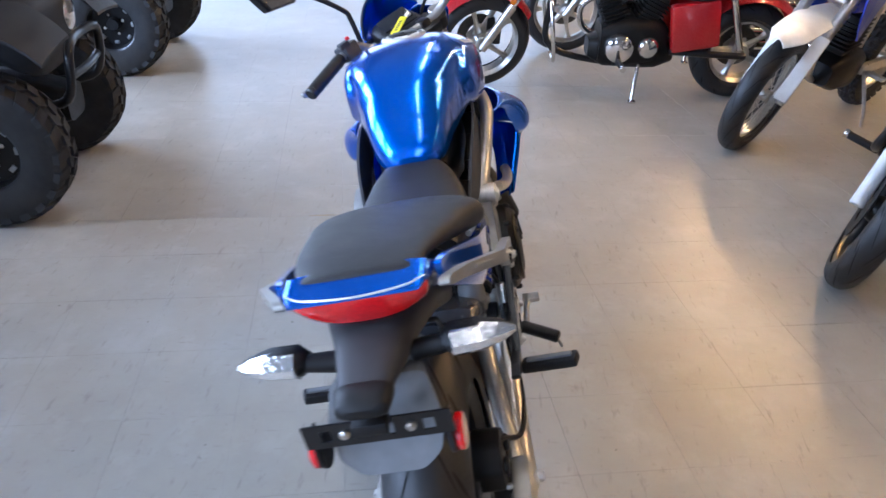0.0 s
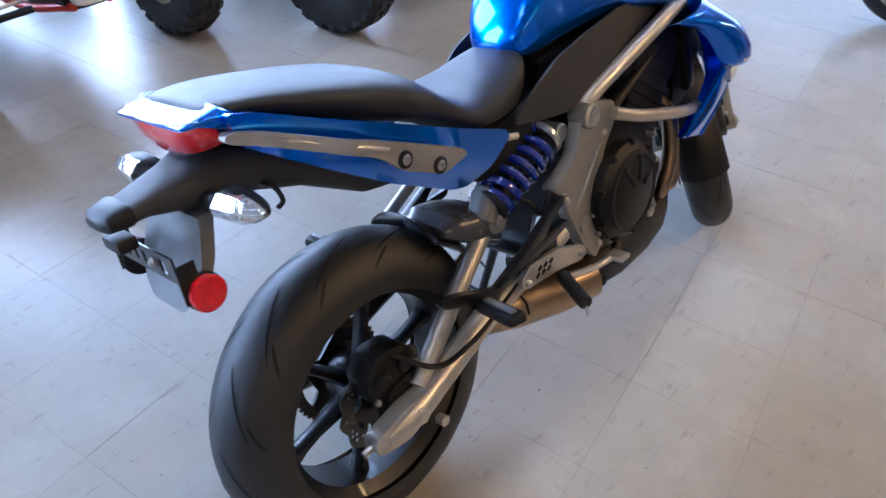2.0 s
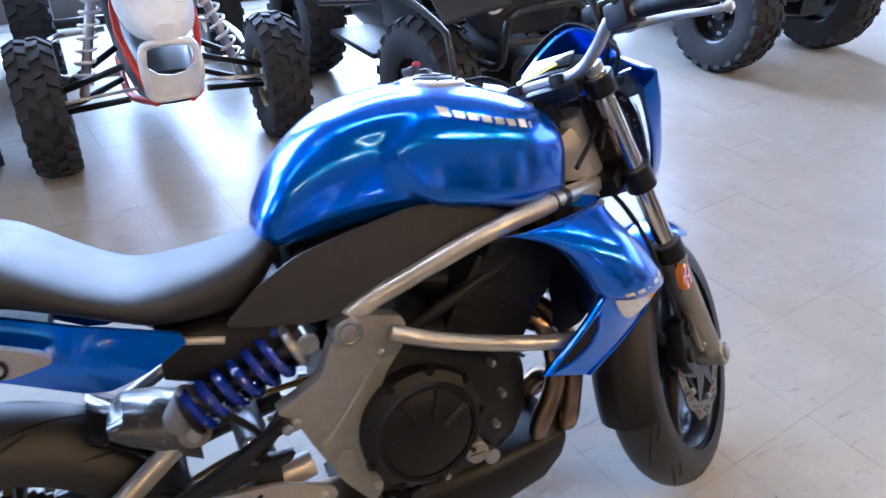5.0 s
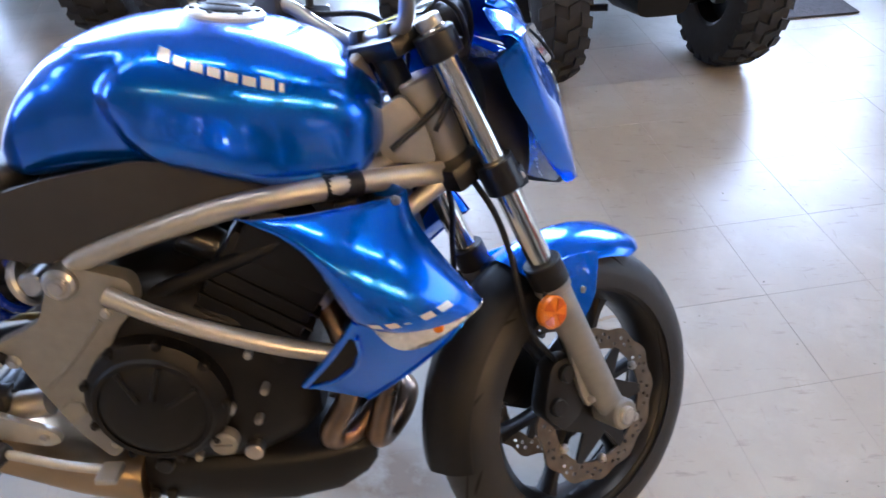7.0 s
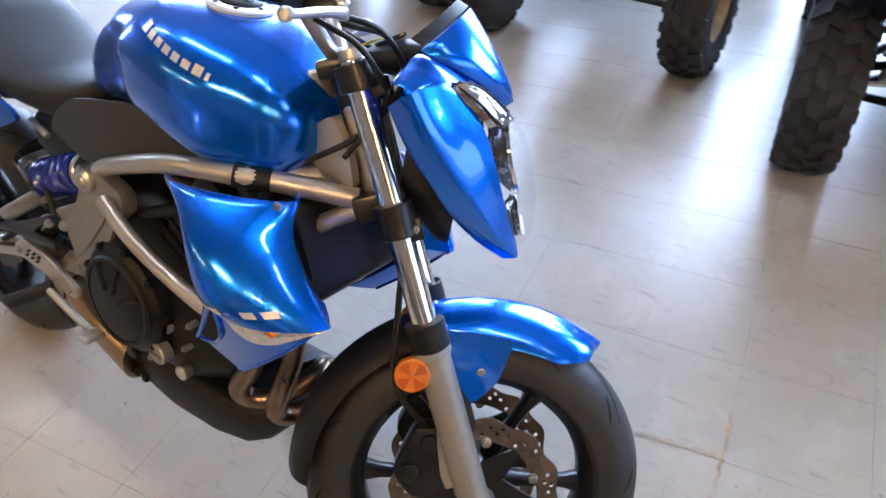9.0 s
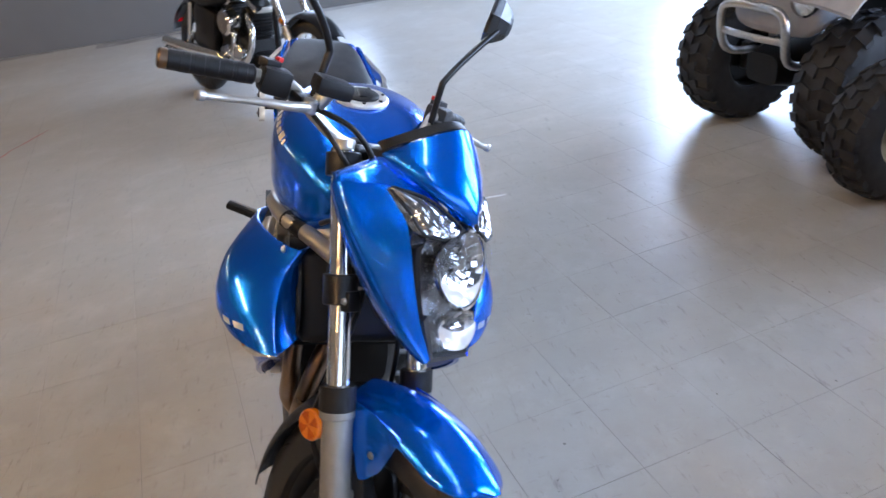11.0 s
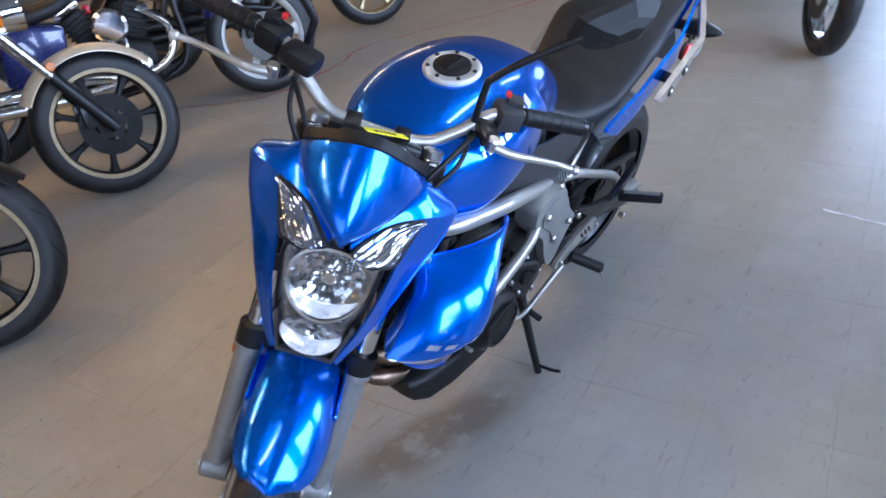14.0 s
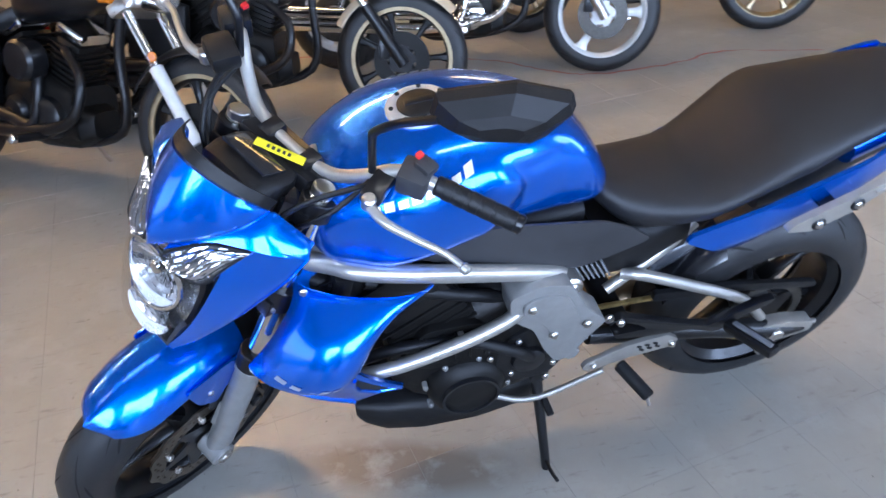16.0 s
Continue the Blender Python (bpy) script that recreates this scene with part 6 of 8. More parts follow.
for s in (-1, 1):
    sd = P("radiator_shroud", sheet(upper, s, steps(0, 1, 16), steps(0, 1, 18)), BLUE, "glossy blue radiator shroud", sharp=50)
    P("shroud_scoop", sheet(lower, s, steps(0, 1, 12), steps(0, 1, 14), 0.006, -0.004), BLUE, parent=sd, sharp=50)
    # returns along the front edges
    for nm, edge, du in (("shroud_lip", UP_FRONT, 0.05), ("scoop_lip", LOW_FRONT, 0.045)):
        fp = [V(q.x, s * q.y, q.z) for q in edge]
        bp = [V(q.x - du, q.y - s * 0.045, q.z + 0.004) for q in fp]
        b = skin(bmesh.new(), [fp, [a.lerp(c, 0.4) + V(0.008, 0, 0) for a, c in zip(fp, bp)], bp], closed=False, caps=False)
        ret = bmesh.ops.extrude_face_region(b, geom=b.faces[:])
        for v in [g for g in ret["geom"] if isinstance(g, bmesh.types.BMVert)]:
            v.co.x -= 0.004
        P(nm, b, BLUE, parent=sd)
    # signal lens: a leaf shape under the face
    rows = []
    for k in range(11):
        u = 0.16 + 0.86 * k / 10
        v1 = 0.02 + 0.44 * math.sin(math.pi * min(1, (k + 0.4) / 10.5)) ** 0.7 * (0.55 + 0.45 * k / 10)
        rows.append([lower(u, 0.0 + v1 * q / 5, s, 0.006 + 0.008 * math.sin(math.pi * q / 5)) for q in range(6)])
    b = skin(bmesh.new(), rows, closed=False, caps=False)
    ret = bmesh.ops.extrude_face_region(b, geom=b.faces[:])
    for v in [g for g in ret["geom"] if isinstance(g, bmesh.types.BMVert)]:
        v.co.y -= s * 0.012
    P("signal_lens", b, LENS_WHITE, "clear front turn signal in the shroud", sd)
    q = lower(0.72, 0.12, s, 0.008)
    P("signal_bulb", rod(q, q + V(0, s * 0.008, 0), 0.009, 12, 0.003), AMBER, parent=sd)
    # intake slot of the scoop, a dark sheet painted for its shade, with its two ridges
    rows = [[lower(u, v, s, -0.001 - 0.002) for u in (0.06, 0.06 + w / 2, 0.06 + w)] for v, w in ((0.28, 0.04), (0.42, 0.16), (0.6, 0.24), (0.8, 0.22), (0.92, 0.06))]
    b = skin(bmesh.new(), rows, closed=False, caps=False)
    P("shroud_slot_shade", b, SHADE_BLACK, parent=sd)
    P("slot_ridge", tube([lower(0.02, v, s, 0.0) for v in (0.05, 0.3, 0.6, 0.95)], 0.006, 8), BLUE, parent=sd)
    P("slot_ridge", tube([lower(u, v, s, -0.001) for u, v in ((0.12, 0.25), (0.26, 0.45), (0.33, 0.62), (0.30, 0.82), (0.1, 0.97))], 0.004, 8), BLUE, parent=sd)
    for k in range(5):
        u0 = 0.20 + k * 0.14
        du = 0.095 if k != 2 else 0.045
        va, vb = (0.80, 0.865) if k != 2 else (0.825, 0.84)
        b = skin(bmesh.new(), [[upper(u, v - 0.05 * u, s, 0.0012) for u in (u0, u0 + du / 2, u0 + du)] for v in (va, (va + vb) / 2, vb)], closed=False, caps=False)
        P("shroud_mark", b, DECAL if s < 0 else DECAL_GREY, parent=sd)
    P("shroud_bolt", bolt(upper(0.93, 0.03, s, 0.002), (0, s, 0), 0.008, 0.003), STEEL, parent=sd)
    # black inner duct
    P("shroud_duct", shell(round_poly([(0.95, 0.79), (1.10, 0.75), (1.14, 0.66), (1.06, 0.54), (0.985, 0.53), (1.02, 0.64), (1.0, 0.72)], 0.02), lambda x, z: s * 0.128, 0.006, 2, s), BLACK_PL, parent=sd)

# ---- side stand ----
b = tube([(0.615, 0.135, 0.335), (0.605, 0.185, 0.20), (0.596, 0.236, 0.068)], [0.014, 0.012, 0.011], 12)
st = P("side_stand", b, BLACK_MET, "black side stand, folded out")
P("stand_foot", box((0.594, 0.250, 0.056), (0.075, 0.05, 0.012), 0.004, Matrix.Rotation(LEAN, 4, "X")), BLACK_MET, parent=st)
P("stand_tang", tube([(0.60, 0.225, 0.095), (0.597, 0.27, 0.105), (0.595, 0.297, 0.118)], 0.005, 8), BLACK_MET, parent=st)
P("stand_pivot", rod((0.615, 0.12, 0.34), (0.615, 0.15, 0.34), 0.02, 16, 0.003), BLACK_MET, parent=st)


# ---- other motorcycles in the hall: built upright, front contact at x = base, rear at 0 ----
def at_wheels(front, rear_dir, base, lean=6.0):
    """The pose of a machine whose front tyre touches at front and whose rear wheel lies in the direction rear_dir (degrees from +x)."""
    d = V(math.cos(radians(rear_dir)), math.sin(radians(rear_dir)), 0)
    rear = V(*front, 0) + d * base
    head = math.atan2(-d.y, -d.x)
    return Matrix.Translation(rear) @ Matrix.Rotation(head, 4, "Z") @ Matrix.Rotation(radians(-lean), 4, "X")


def wheel_parts(root, c, R, hw, rim, style, rim_mat, knobby=False, disc=True, m=None, name="wheel", disc_mat=None):
    if style == "wire":
        bm = lathe([(rim + 0.012, hw * .6), (rim - 0.012, hw * .45), (rim - 0.014, -hw * .45), (rim + 0.012, -hw * .6), (rim + 0.002, 0)], 56, c)
    else:
        bm = spoke_wheel(c, rim, hw * 0.75)
    w = part(name, bm, rim_mat, root, "", m)
    if style != "wire":
        wheel_inside(c, rim, int(style), rim_mat, w, wide=2.2 if style == "3" else 1.4)
    if style == "wire":
        part("hub", lathe([(0.015, 0.045), (0.032, 0.04), (0.03, 0), (0.032, -0.04), (0.015, -0.045)], 20, c), rim_mat, w)
        for i in range(32):
            a = 2 * math.pi * i / 32
            s = 1 if i % 2 else -1
            o = a + (0.55 if i % 4 < 2 else -0.55)
            part("spoke", rod((c[0] + 0.03 * math.cos(o), s * 0.038, c[2] + 0.03 * math.sin(o)), (c[0] + (rim - 0.012) * math.cos(a), s * 0.006, c[2] + (rim - 0.012) * math.sin(a)), 0.0022, 5), STEEL, w)
    prof = tyre_profile(R, hw, rim)
    part("tyre", lathe(prof, 64, c), KNOB if knobby else RUBBER, w)
    if knobby:
        tagged(part("knob", knobs(c, R, hw, 34, 5, 0.011), KNOB, w), kind="stuff")
    else:
        tagged(part("tread_groove_shade", tread(c, R, hw, 14), SHADE_BLACK, w), kind="stuff")
    if disc:
        y = -0.062 if hw < 0.062 else -hw - 0.006
        part("brake_disc", lathe([(0.07, y), (0.135, y), (0.135, y - 0.005), (0.07, y - 0.005)], 36, c), disc_mat or DISC, w)
        part("disc_carrier", disc_carrier(c, 0.078, y - 0.002, 5), rim_mat, w)
    return w


def knobs(c, R, hw, around, across, h):
    bm = bmesh.new()
    Rc = R - hw * 0.55
    for i in range(around):
        for j in range(across):
            phi = (-1 + 2 * (j + .5) / across) * 1.15
            a = 2 * math.pi * (i + (0.5 if j % 2 else 0)) / around
            rr = hw * 0.98
            q = V((Rc + hw * 0.55 * math.cos(phi)) * math.cos(a), rr * math.sin(phi), (Rc + hw * 0.55 * math.cos(phi)) * math.sin(a))
            out = V(math.cos(phi) * math.cos(a), math.sin(phi), math.cos(phi) * math.sin(a))
            t1 = V(-math.sin(a), 0, math.cos(a))
            t2 = out.cross(t1)
            w1, w2 = math.pi * R / around * 0.62, hw * 1.9 / across * 0.40
            lo = [q + t1 * w1 * p + t2 * w2 * s - out * 0.004 for p, s in ((1, 1), (-1, 1), (-1, -1), (1, -1))]
            hi = [q + t1 * w1 * 0.8 * p + t2 * w2 * 0.8 * s + out * h for p, s in ((1, 1), (-1, 1), (-1, -1), (1, -1))]
            skin(bm, [[x + V(*c) for x in lo], [x + V(*c) for x in hi]])
    return bm


def cruiser(front, rear_dir, paint, label, rims="7", rim_mat=None, fender=None, base=1.52, lean=7, turn=0.0, forkmat=None, guard=True, screen=False, fat=0.055, lip=None, dark=False):
    BRIGHT = BLACK_MET if dark else CHROME
    root = thing("motorcycle", label, "motorcycle", at_wheels(front, rear_dir, base, lean), "parked motorcycles")
    rim_mat = rim_mat or BLACK_MET
    q = lambda n, b, mt, lb="", parent=None, m=None: part(n, b, mt, parent or root, lb, m)
    fr, rr = 0.32, 0.315
    cf, cr = (base, 0, fr), (0, 0, rr)
    rake = radians(31)
    ax = V(-math.sin(rake), 0, math.cos(rake))
    piv = V(base + 0.12, 0, 0)
    tm = Matrix.Translation(piv) @ Matrix.Rotation(radians(turn), 4, ax) @ Matrix.Translation(-piv)
    wheel_parts(root, cr, rr, 0.075, 0.20, rims, rim_mat, name="rear_wheel", disc_mat=ENGINE if dark else None)
    wf = wheel_parts(root, cf, fr, fat, 0.24, rims, rim_mat, m=tm, name="front_wheel", disc_mat=ENGINE if dark else None)
    if lip:
        for s in (-1, 1):
            y = s * fat * 0.76
            part("rim_lip", lathe([(0.252, y), (0.252, y + s * 0.004), (0.228, y + s * 0.002), (0.226, y - s * 0.006)], 48, cf), lip, wf, "pale machined rim edge")
    fx = lambda z: base - math.tan(rake) * (z - fr)
    for s in (-1, 1):
        f = q("fork_leg", rod((fx(0.30), s * 0.095, 0.30), (fx(0.58), s * 0.095, 0.58), 0.027, 14, 0.003), forkmat or STEEL, "", None, tm)
        q("fork_tube", rod((fx(0.56), s * 0.095, 0.56), (fx(1.0), s * 0.095, 1.0), 0.02, 12), CHROME, "", f)
        q("caliper", box((fx(0.36) - 0.055, s * 0.075, 0.38), (0.05, 0.04, 0.10), 0.01), BLACK_MET, "", f)
        q("reflector", rod((fx(0.62) + 0.03, s * 0.115, 0.62), (fx(0.62) + 0.03, s * 0.125, 0.62), 0.02, 14, 0.003), AMBER, "", f)
    b = bmesh.new()
    rows = []
    for i in range(15):
        a = radians(40 + 110 * i / 14)
        rows.append([(cf[0] + (fr + 0.035 - 0.035 * abs(t) ** 2.5) * math.cos(a), 0.075 * t, cf[2] + (fr + 0.035 - 0.035 * abs(t) ** 2.5) * math.sin(a)) for t in [-1 + j / 4 for j in range(9)]])
    skin(b, rows, closed=False, caps=False)
    ret = bmesh.ops.extrude_face_region(b, geom=b.faces[:])
    for v in [g for g in ret["geom"] if isinstance(g, bmesh.types.BMVert)]:
        v.co -= (v.co - V(cf[0], v.co.y, cf[2])).normalized() * 0.004
    q("front_mudguard", b, fender or paint, "", None, tm)
    q("fork_clamp", box((fx(0.78) - 0.02, 0, 0.79), (0.09, 0.25, 0.05), 0.01, Matrix.Rotation(-rake, 4, "Y")), STEEL, "", None, tm)
    hl = q("headlamp", lathe([(0.001, -0.06), (0.05, -0.058), (0.078, -0.03), (0.085, 0.05), (0.085, 0.065), (0.001, 0.068)], 28, closed=False), CHROME, "chrome round headlamp", None,
           tm @ Matrix.Translation((fx(0.86) + 0.10, 0, 0.86)) @ Matrix.Rotation(radians(-90), 4, "Z"))
    q("lamp_glass", lathe([(0.001, 0.075), (0.05, 0.072), (0.078, 0.066), (0.001, 0.066)], 28, closed=False), LENS_WHITE, "", hl)
    for s in (-1, 1):
        sl = q("signal_lamp", rod((fx(0.84) + 0.03, s * 0.10, 0.83), (fx(0.84) + 0.03, s * 0.17, 0.83), 0.008, 8), CHROME, "", None, tm)
        q("signal_lens", rod((fx(0.84) + 0.0, s * 0.185, 0.83), (fx(0.84) + 0.055, s * 0.185, 0.83), 0.028, 16, 0.008), AMBER, "", sl)
    hbp = [(0.88, 0.40, 1.04), (0.98, 0.30, 1.07), (1.06, 0.17, 1.09), (fx(1.0) - 0.01, 0.06, 1.03)]
    hbp = [(x + base - 1.45, y, z) for x, y, z in hbp]
    h = q("handlebar", tube(hbp + [(x, -y, z) for x, y, z in hbp[::-1]], 0.0125, 10), CHROME, "", None, tm)
    for s in (-1, 1):
        q("grip", rod((hbp[0][0] - 0.02, s * 0.42, 1.036), (hbp[1][0] - 0.01, s * 0.31, 1.067), 0.018, 12, 0.003), BLACK_PL, "", h)
        q("lever", tube([(hbp[1][0] + 0.05, s * 0.27, 1.07), (hbp[0][0] + 0.09, s * 0.36, 1.05), (hbp[0][0] + 0.06, s * 0.42, 1.04)], 0.006, 8), STEEL, "", h)
        mi = q("mirror", tube([(hbp[1][0] + 0.03, s * 0.27, 1.08), (hbp[1][0] + 0.02, s * 0.31, 1.16), (hbp[1][0], s * 0.37, 1.2)], 0.006, 8), CHROME, "", None, tm)
        q("mirror_shell", box((hbp[1][0], s * 0.40, 1.22), (0.03, 0.14, 0.08), 0.012), BLACK_PL, "", mi)
    # frame, tank, seat
    q("frame", tube([(base - 0.34, 0, 0.90), (base - 0.42, 0, 0.62), (base - 0.46, 0.0, 0.28), (0.62, 0, 0.19), (0.45, 0, 0.28), (0.30, 0, 0.60), (0.62, 0, 0.72), (base - 0.36, 0, 0.86)], 0.021, 10), BLACK_MET)
    q("fuel_tank", loft(interp_rows([(0.60, 0.80, 0.72, 0.03), (0.64, 0.87, 0.70, 0.10), (0.76, 0.95, 0.71, 0.145), (0.90, 0.985, 0.73, 0.155), (1.02, 0.97, 0.76, 0.13), (1.10, 0.92, 0.80, 0.07), (1.13, 0.88, 0.84, 0.03)], 3), 28), paint, "glossy teardrop fuel tank")
    q("tank_cap", rod((0.93, 0, 0.975), (0.93, 0, 0.993), 0.035, 18, 0.004), CHROME)
    q("seat", loft(interp_rows([(-0.16, 0.82, 0.78, 0.05, 3), (-0.10, 0.84, 0.74, 0.11, 3), (0.08, 0.83, 0.73, 0.13, 3), (0.16, 0.78, 0.68, 0.15, 3), (0.36, 0.73, 0.64, 0.17, 3), (0.54, 0.75, 0.67, 0.13, 3), (0.64, 0.80, 0.72, 0.06, 3)], 3), 24), SEAT)
    rows = []
    for i in range(15):
        a = radians(30 + 130 * i / 14)
        rows.append([((rr + 0.07 - 0.05 * abs(t) ** 2.5) * math.cos(a), 0.10 * t, cr[2] + (rr + 0.07 - 0.05 * abs(t) ** 2.5) * math.sin(a)) for t in [-1 + j / 4 for j in range(9)]])
    b = skin(bmesh.new(), rows, closed=False, caps=False)
    ret = bmesh.ops.extrude_face_region(b, geom=b.faces[:])
    for v in [g for g in ret["geom"] if isinstance(g, bmesh.types.BMVert)]:
        v.co -= (v.co - V(cr[0], v.co.y, cr[2])).normalized() * 0.004
    q("rear_mudguard", b, paint)
    q("tail_lamp", box((-0.34, 0, 0.52), (0.04, 0.11, 0.06), 0.012), RED_LENS)
    # v-twin engine
    e = q("engine", loft([(0.50, 0.46, 0.27, 0.10, 4), (0.58, 0.52, 0.22, 0.13, 4), (0.78, 0.52, 0.20, 0.14, 4), (0.92, 0.46, 0.23, 0.12, 4)], 24), ENGINE, "black engine with polished covers")
    for sgn, xx in ((-1, 0.62), (1, 0.86)):
        tt = Matrix.Rotation(radians(24 * sgn), 4, "Y")
        b = box((xx, 0, 0.55), (0.13, 0.15, 0.22), 0.02, tt)
        q("cylinder", b, ENGINE, "", e)
        for k in range(8):
            q("fin", box((xx + sgn * 0.010 * (k - 4), 0, 0.47 + 0.022 * k), (0.165, 0.185, 0.006), 0.003, tt), ENGINE, "", e)
        q("rocker_cover", box((xx + sgn * 0.055, 0, 0.68), (0.15, 0.15, 0.05), 0.018, tt), CHROME, "", e)
    for s in (-1, 1):
        q("side_cover", lathe([(0.001, s * 0.175), (0.06, s * 0.172), (0.085, s * 0.155), (0.095, s * 0.12), (0.001, s * 0.12)], 30, (0.80, 0, 0.34), closed=False), BRIGHT, "", e)
        q("gear_cover", lathe([(0.001, s * 0.165), (0.05, s * 0.16), (0.068, s * 0.14), (0.07, s * 0.11), (0.001, s * 0.11)], 26, (0.62, 0, 0.35), closed=False), BRIGHT, "", e)
        q("footrest", rod((0.80, s * 0.16, 0.27), (0.80, s * 0.31, 0.28), 0.018, 12, 0.004), BLACK_PL, "", e)
        q("footrest_tip", rod((0.80, s * 0.30, 0.28), (0.80, s * 0.325, 0.281), 0.02, 12, 0.004), CHROME, "", e)
        q("shock_absorber", rod((0.05, s * 0.14, 0.36), (0.17, s * 0.14, 0.68), 0.022, 12, 0.004), BRIGHT)
        q("swinging_arm", rod((0.48, s * 0.12, 0.33), (0.0, s * 0.12, rr), 0.022, 12, 0.003), BLACK_MET)
    for s in (-1, 1):
        q("side_panel", box((0.36, s * 0.125, 0.50), (0.30, 0.07, 0.30), 0.03, Matrix.Rotation(0.2, 4, "Y")), BLACK_PL if dark else paint, "", None)
    q("lower_cover", loft([(0.44, 0.36, 0.24, 0.08, 4), (0.55, 0.40, 0.20, 0.12, 4), (0.88, 0.40, 0.20, 0.12, 4), (0.98, 0.36, 0.25, 0.07, 4)], 20), ENGINE, "", e)
    q("air_cleaner", rod((0.74, -0.10, 0.57), (0.74, -0.20, 0.57), 0.085, 26, 0.014), BRIGHT, "round air cleaner", e)
    for k, (z0, off) in enumerate(((0.62, 0.0), (0.58, 0.07))):
        q("exhaust_pipe", tube([(0.90 - 0.22 * k, -0.09, z0), (1.02 - 0.24 * k, -0.14, 0.50), (0.94 - 0.2 * k, -0.17, 0.33 - 0.02 * k), (0.55, -0.175, 0.27 + off), (0.1, -0.175, 0.28 + off), (-0.30, -0.175, 0.30 + off)], [0.02, 0.02, 0.022, 0.03, 0.036, 0.036], 12), BRIGHT, "long exhaust pipe")
    q("side_stand", tube([(0.66, 0.13, 0.24), (0.68, 0.20, 0.12), (0.69, 0.245, 0.045)], 0.012, 10), CHROME)
    q("stand_foot", box((0.69, 0.25, 0.042), (0.05, 0.04, 0.012), 0.004), CHROME)
    if guard:
        for s in (-1, 1):
            q("engine_guard", tube([(base - 0.42, s * 0.03, 0.70), (base - 0.40, s * 0.20, 0.62), (base - 0.42, s * 0.26, 0.45), (base - 0.45, s * 0.20, 0.28), (base - 0.46, s * 0.03, 0.24)], 0.013, 10), CHROME)
    if screen:
        b = bmesh.new()
        rows = [[(fx(0.9) + 0.16 - 0.25 * t - 0.10 * abs(u) ** 2, 0.22 * u * (1 - 0.2 * t), 0.80 + 0.36 * t) for u in [-1 + j / 6 for j in range(13)]] for t in (0, .25, .5, .75, 1)]
        skin(b, rows, closed=False, caps=False)
        ret = bmesh.ops.extrude_face_region(b, geom=b.faces[:])
        for v in [g for g in ret["geom"] if isinstance(g, bmesh.types.BMVert)]:
            v.co.x -= 0.006
        q("front_fairing", b, paint, "", None, tm)
    return root


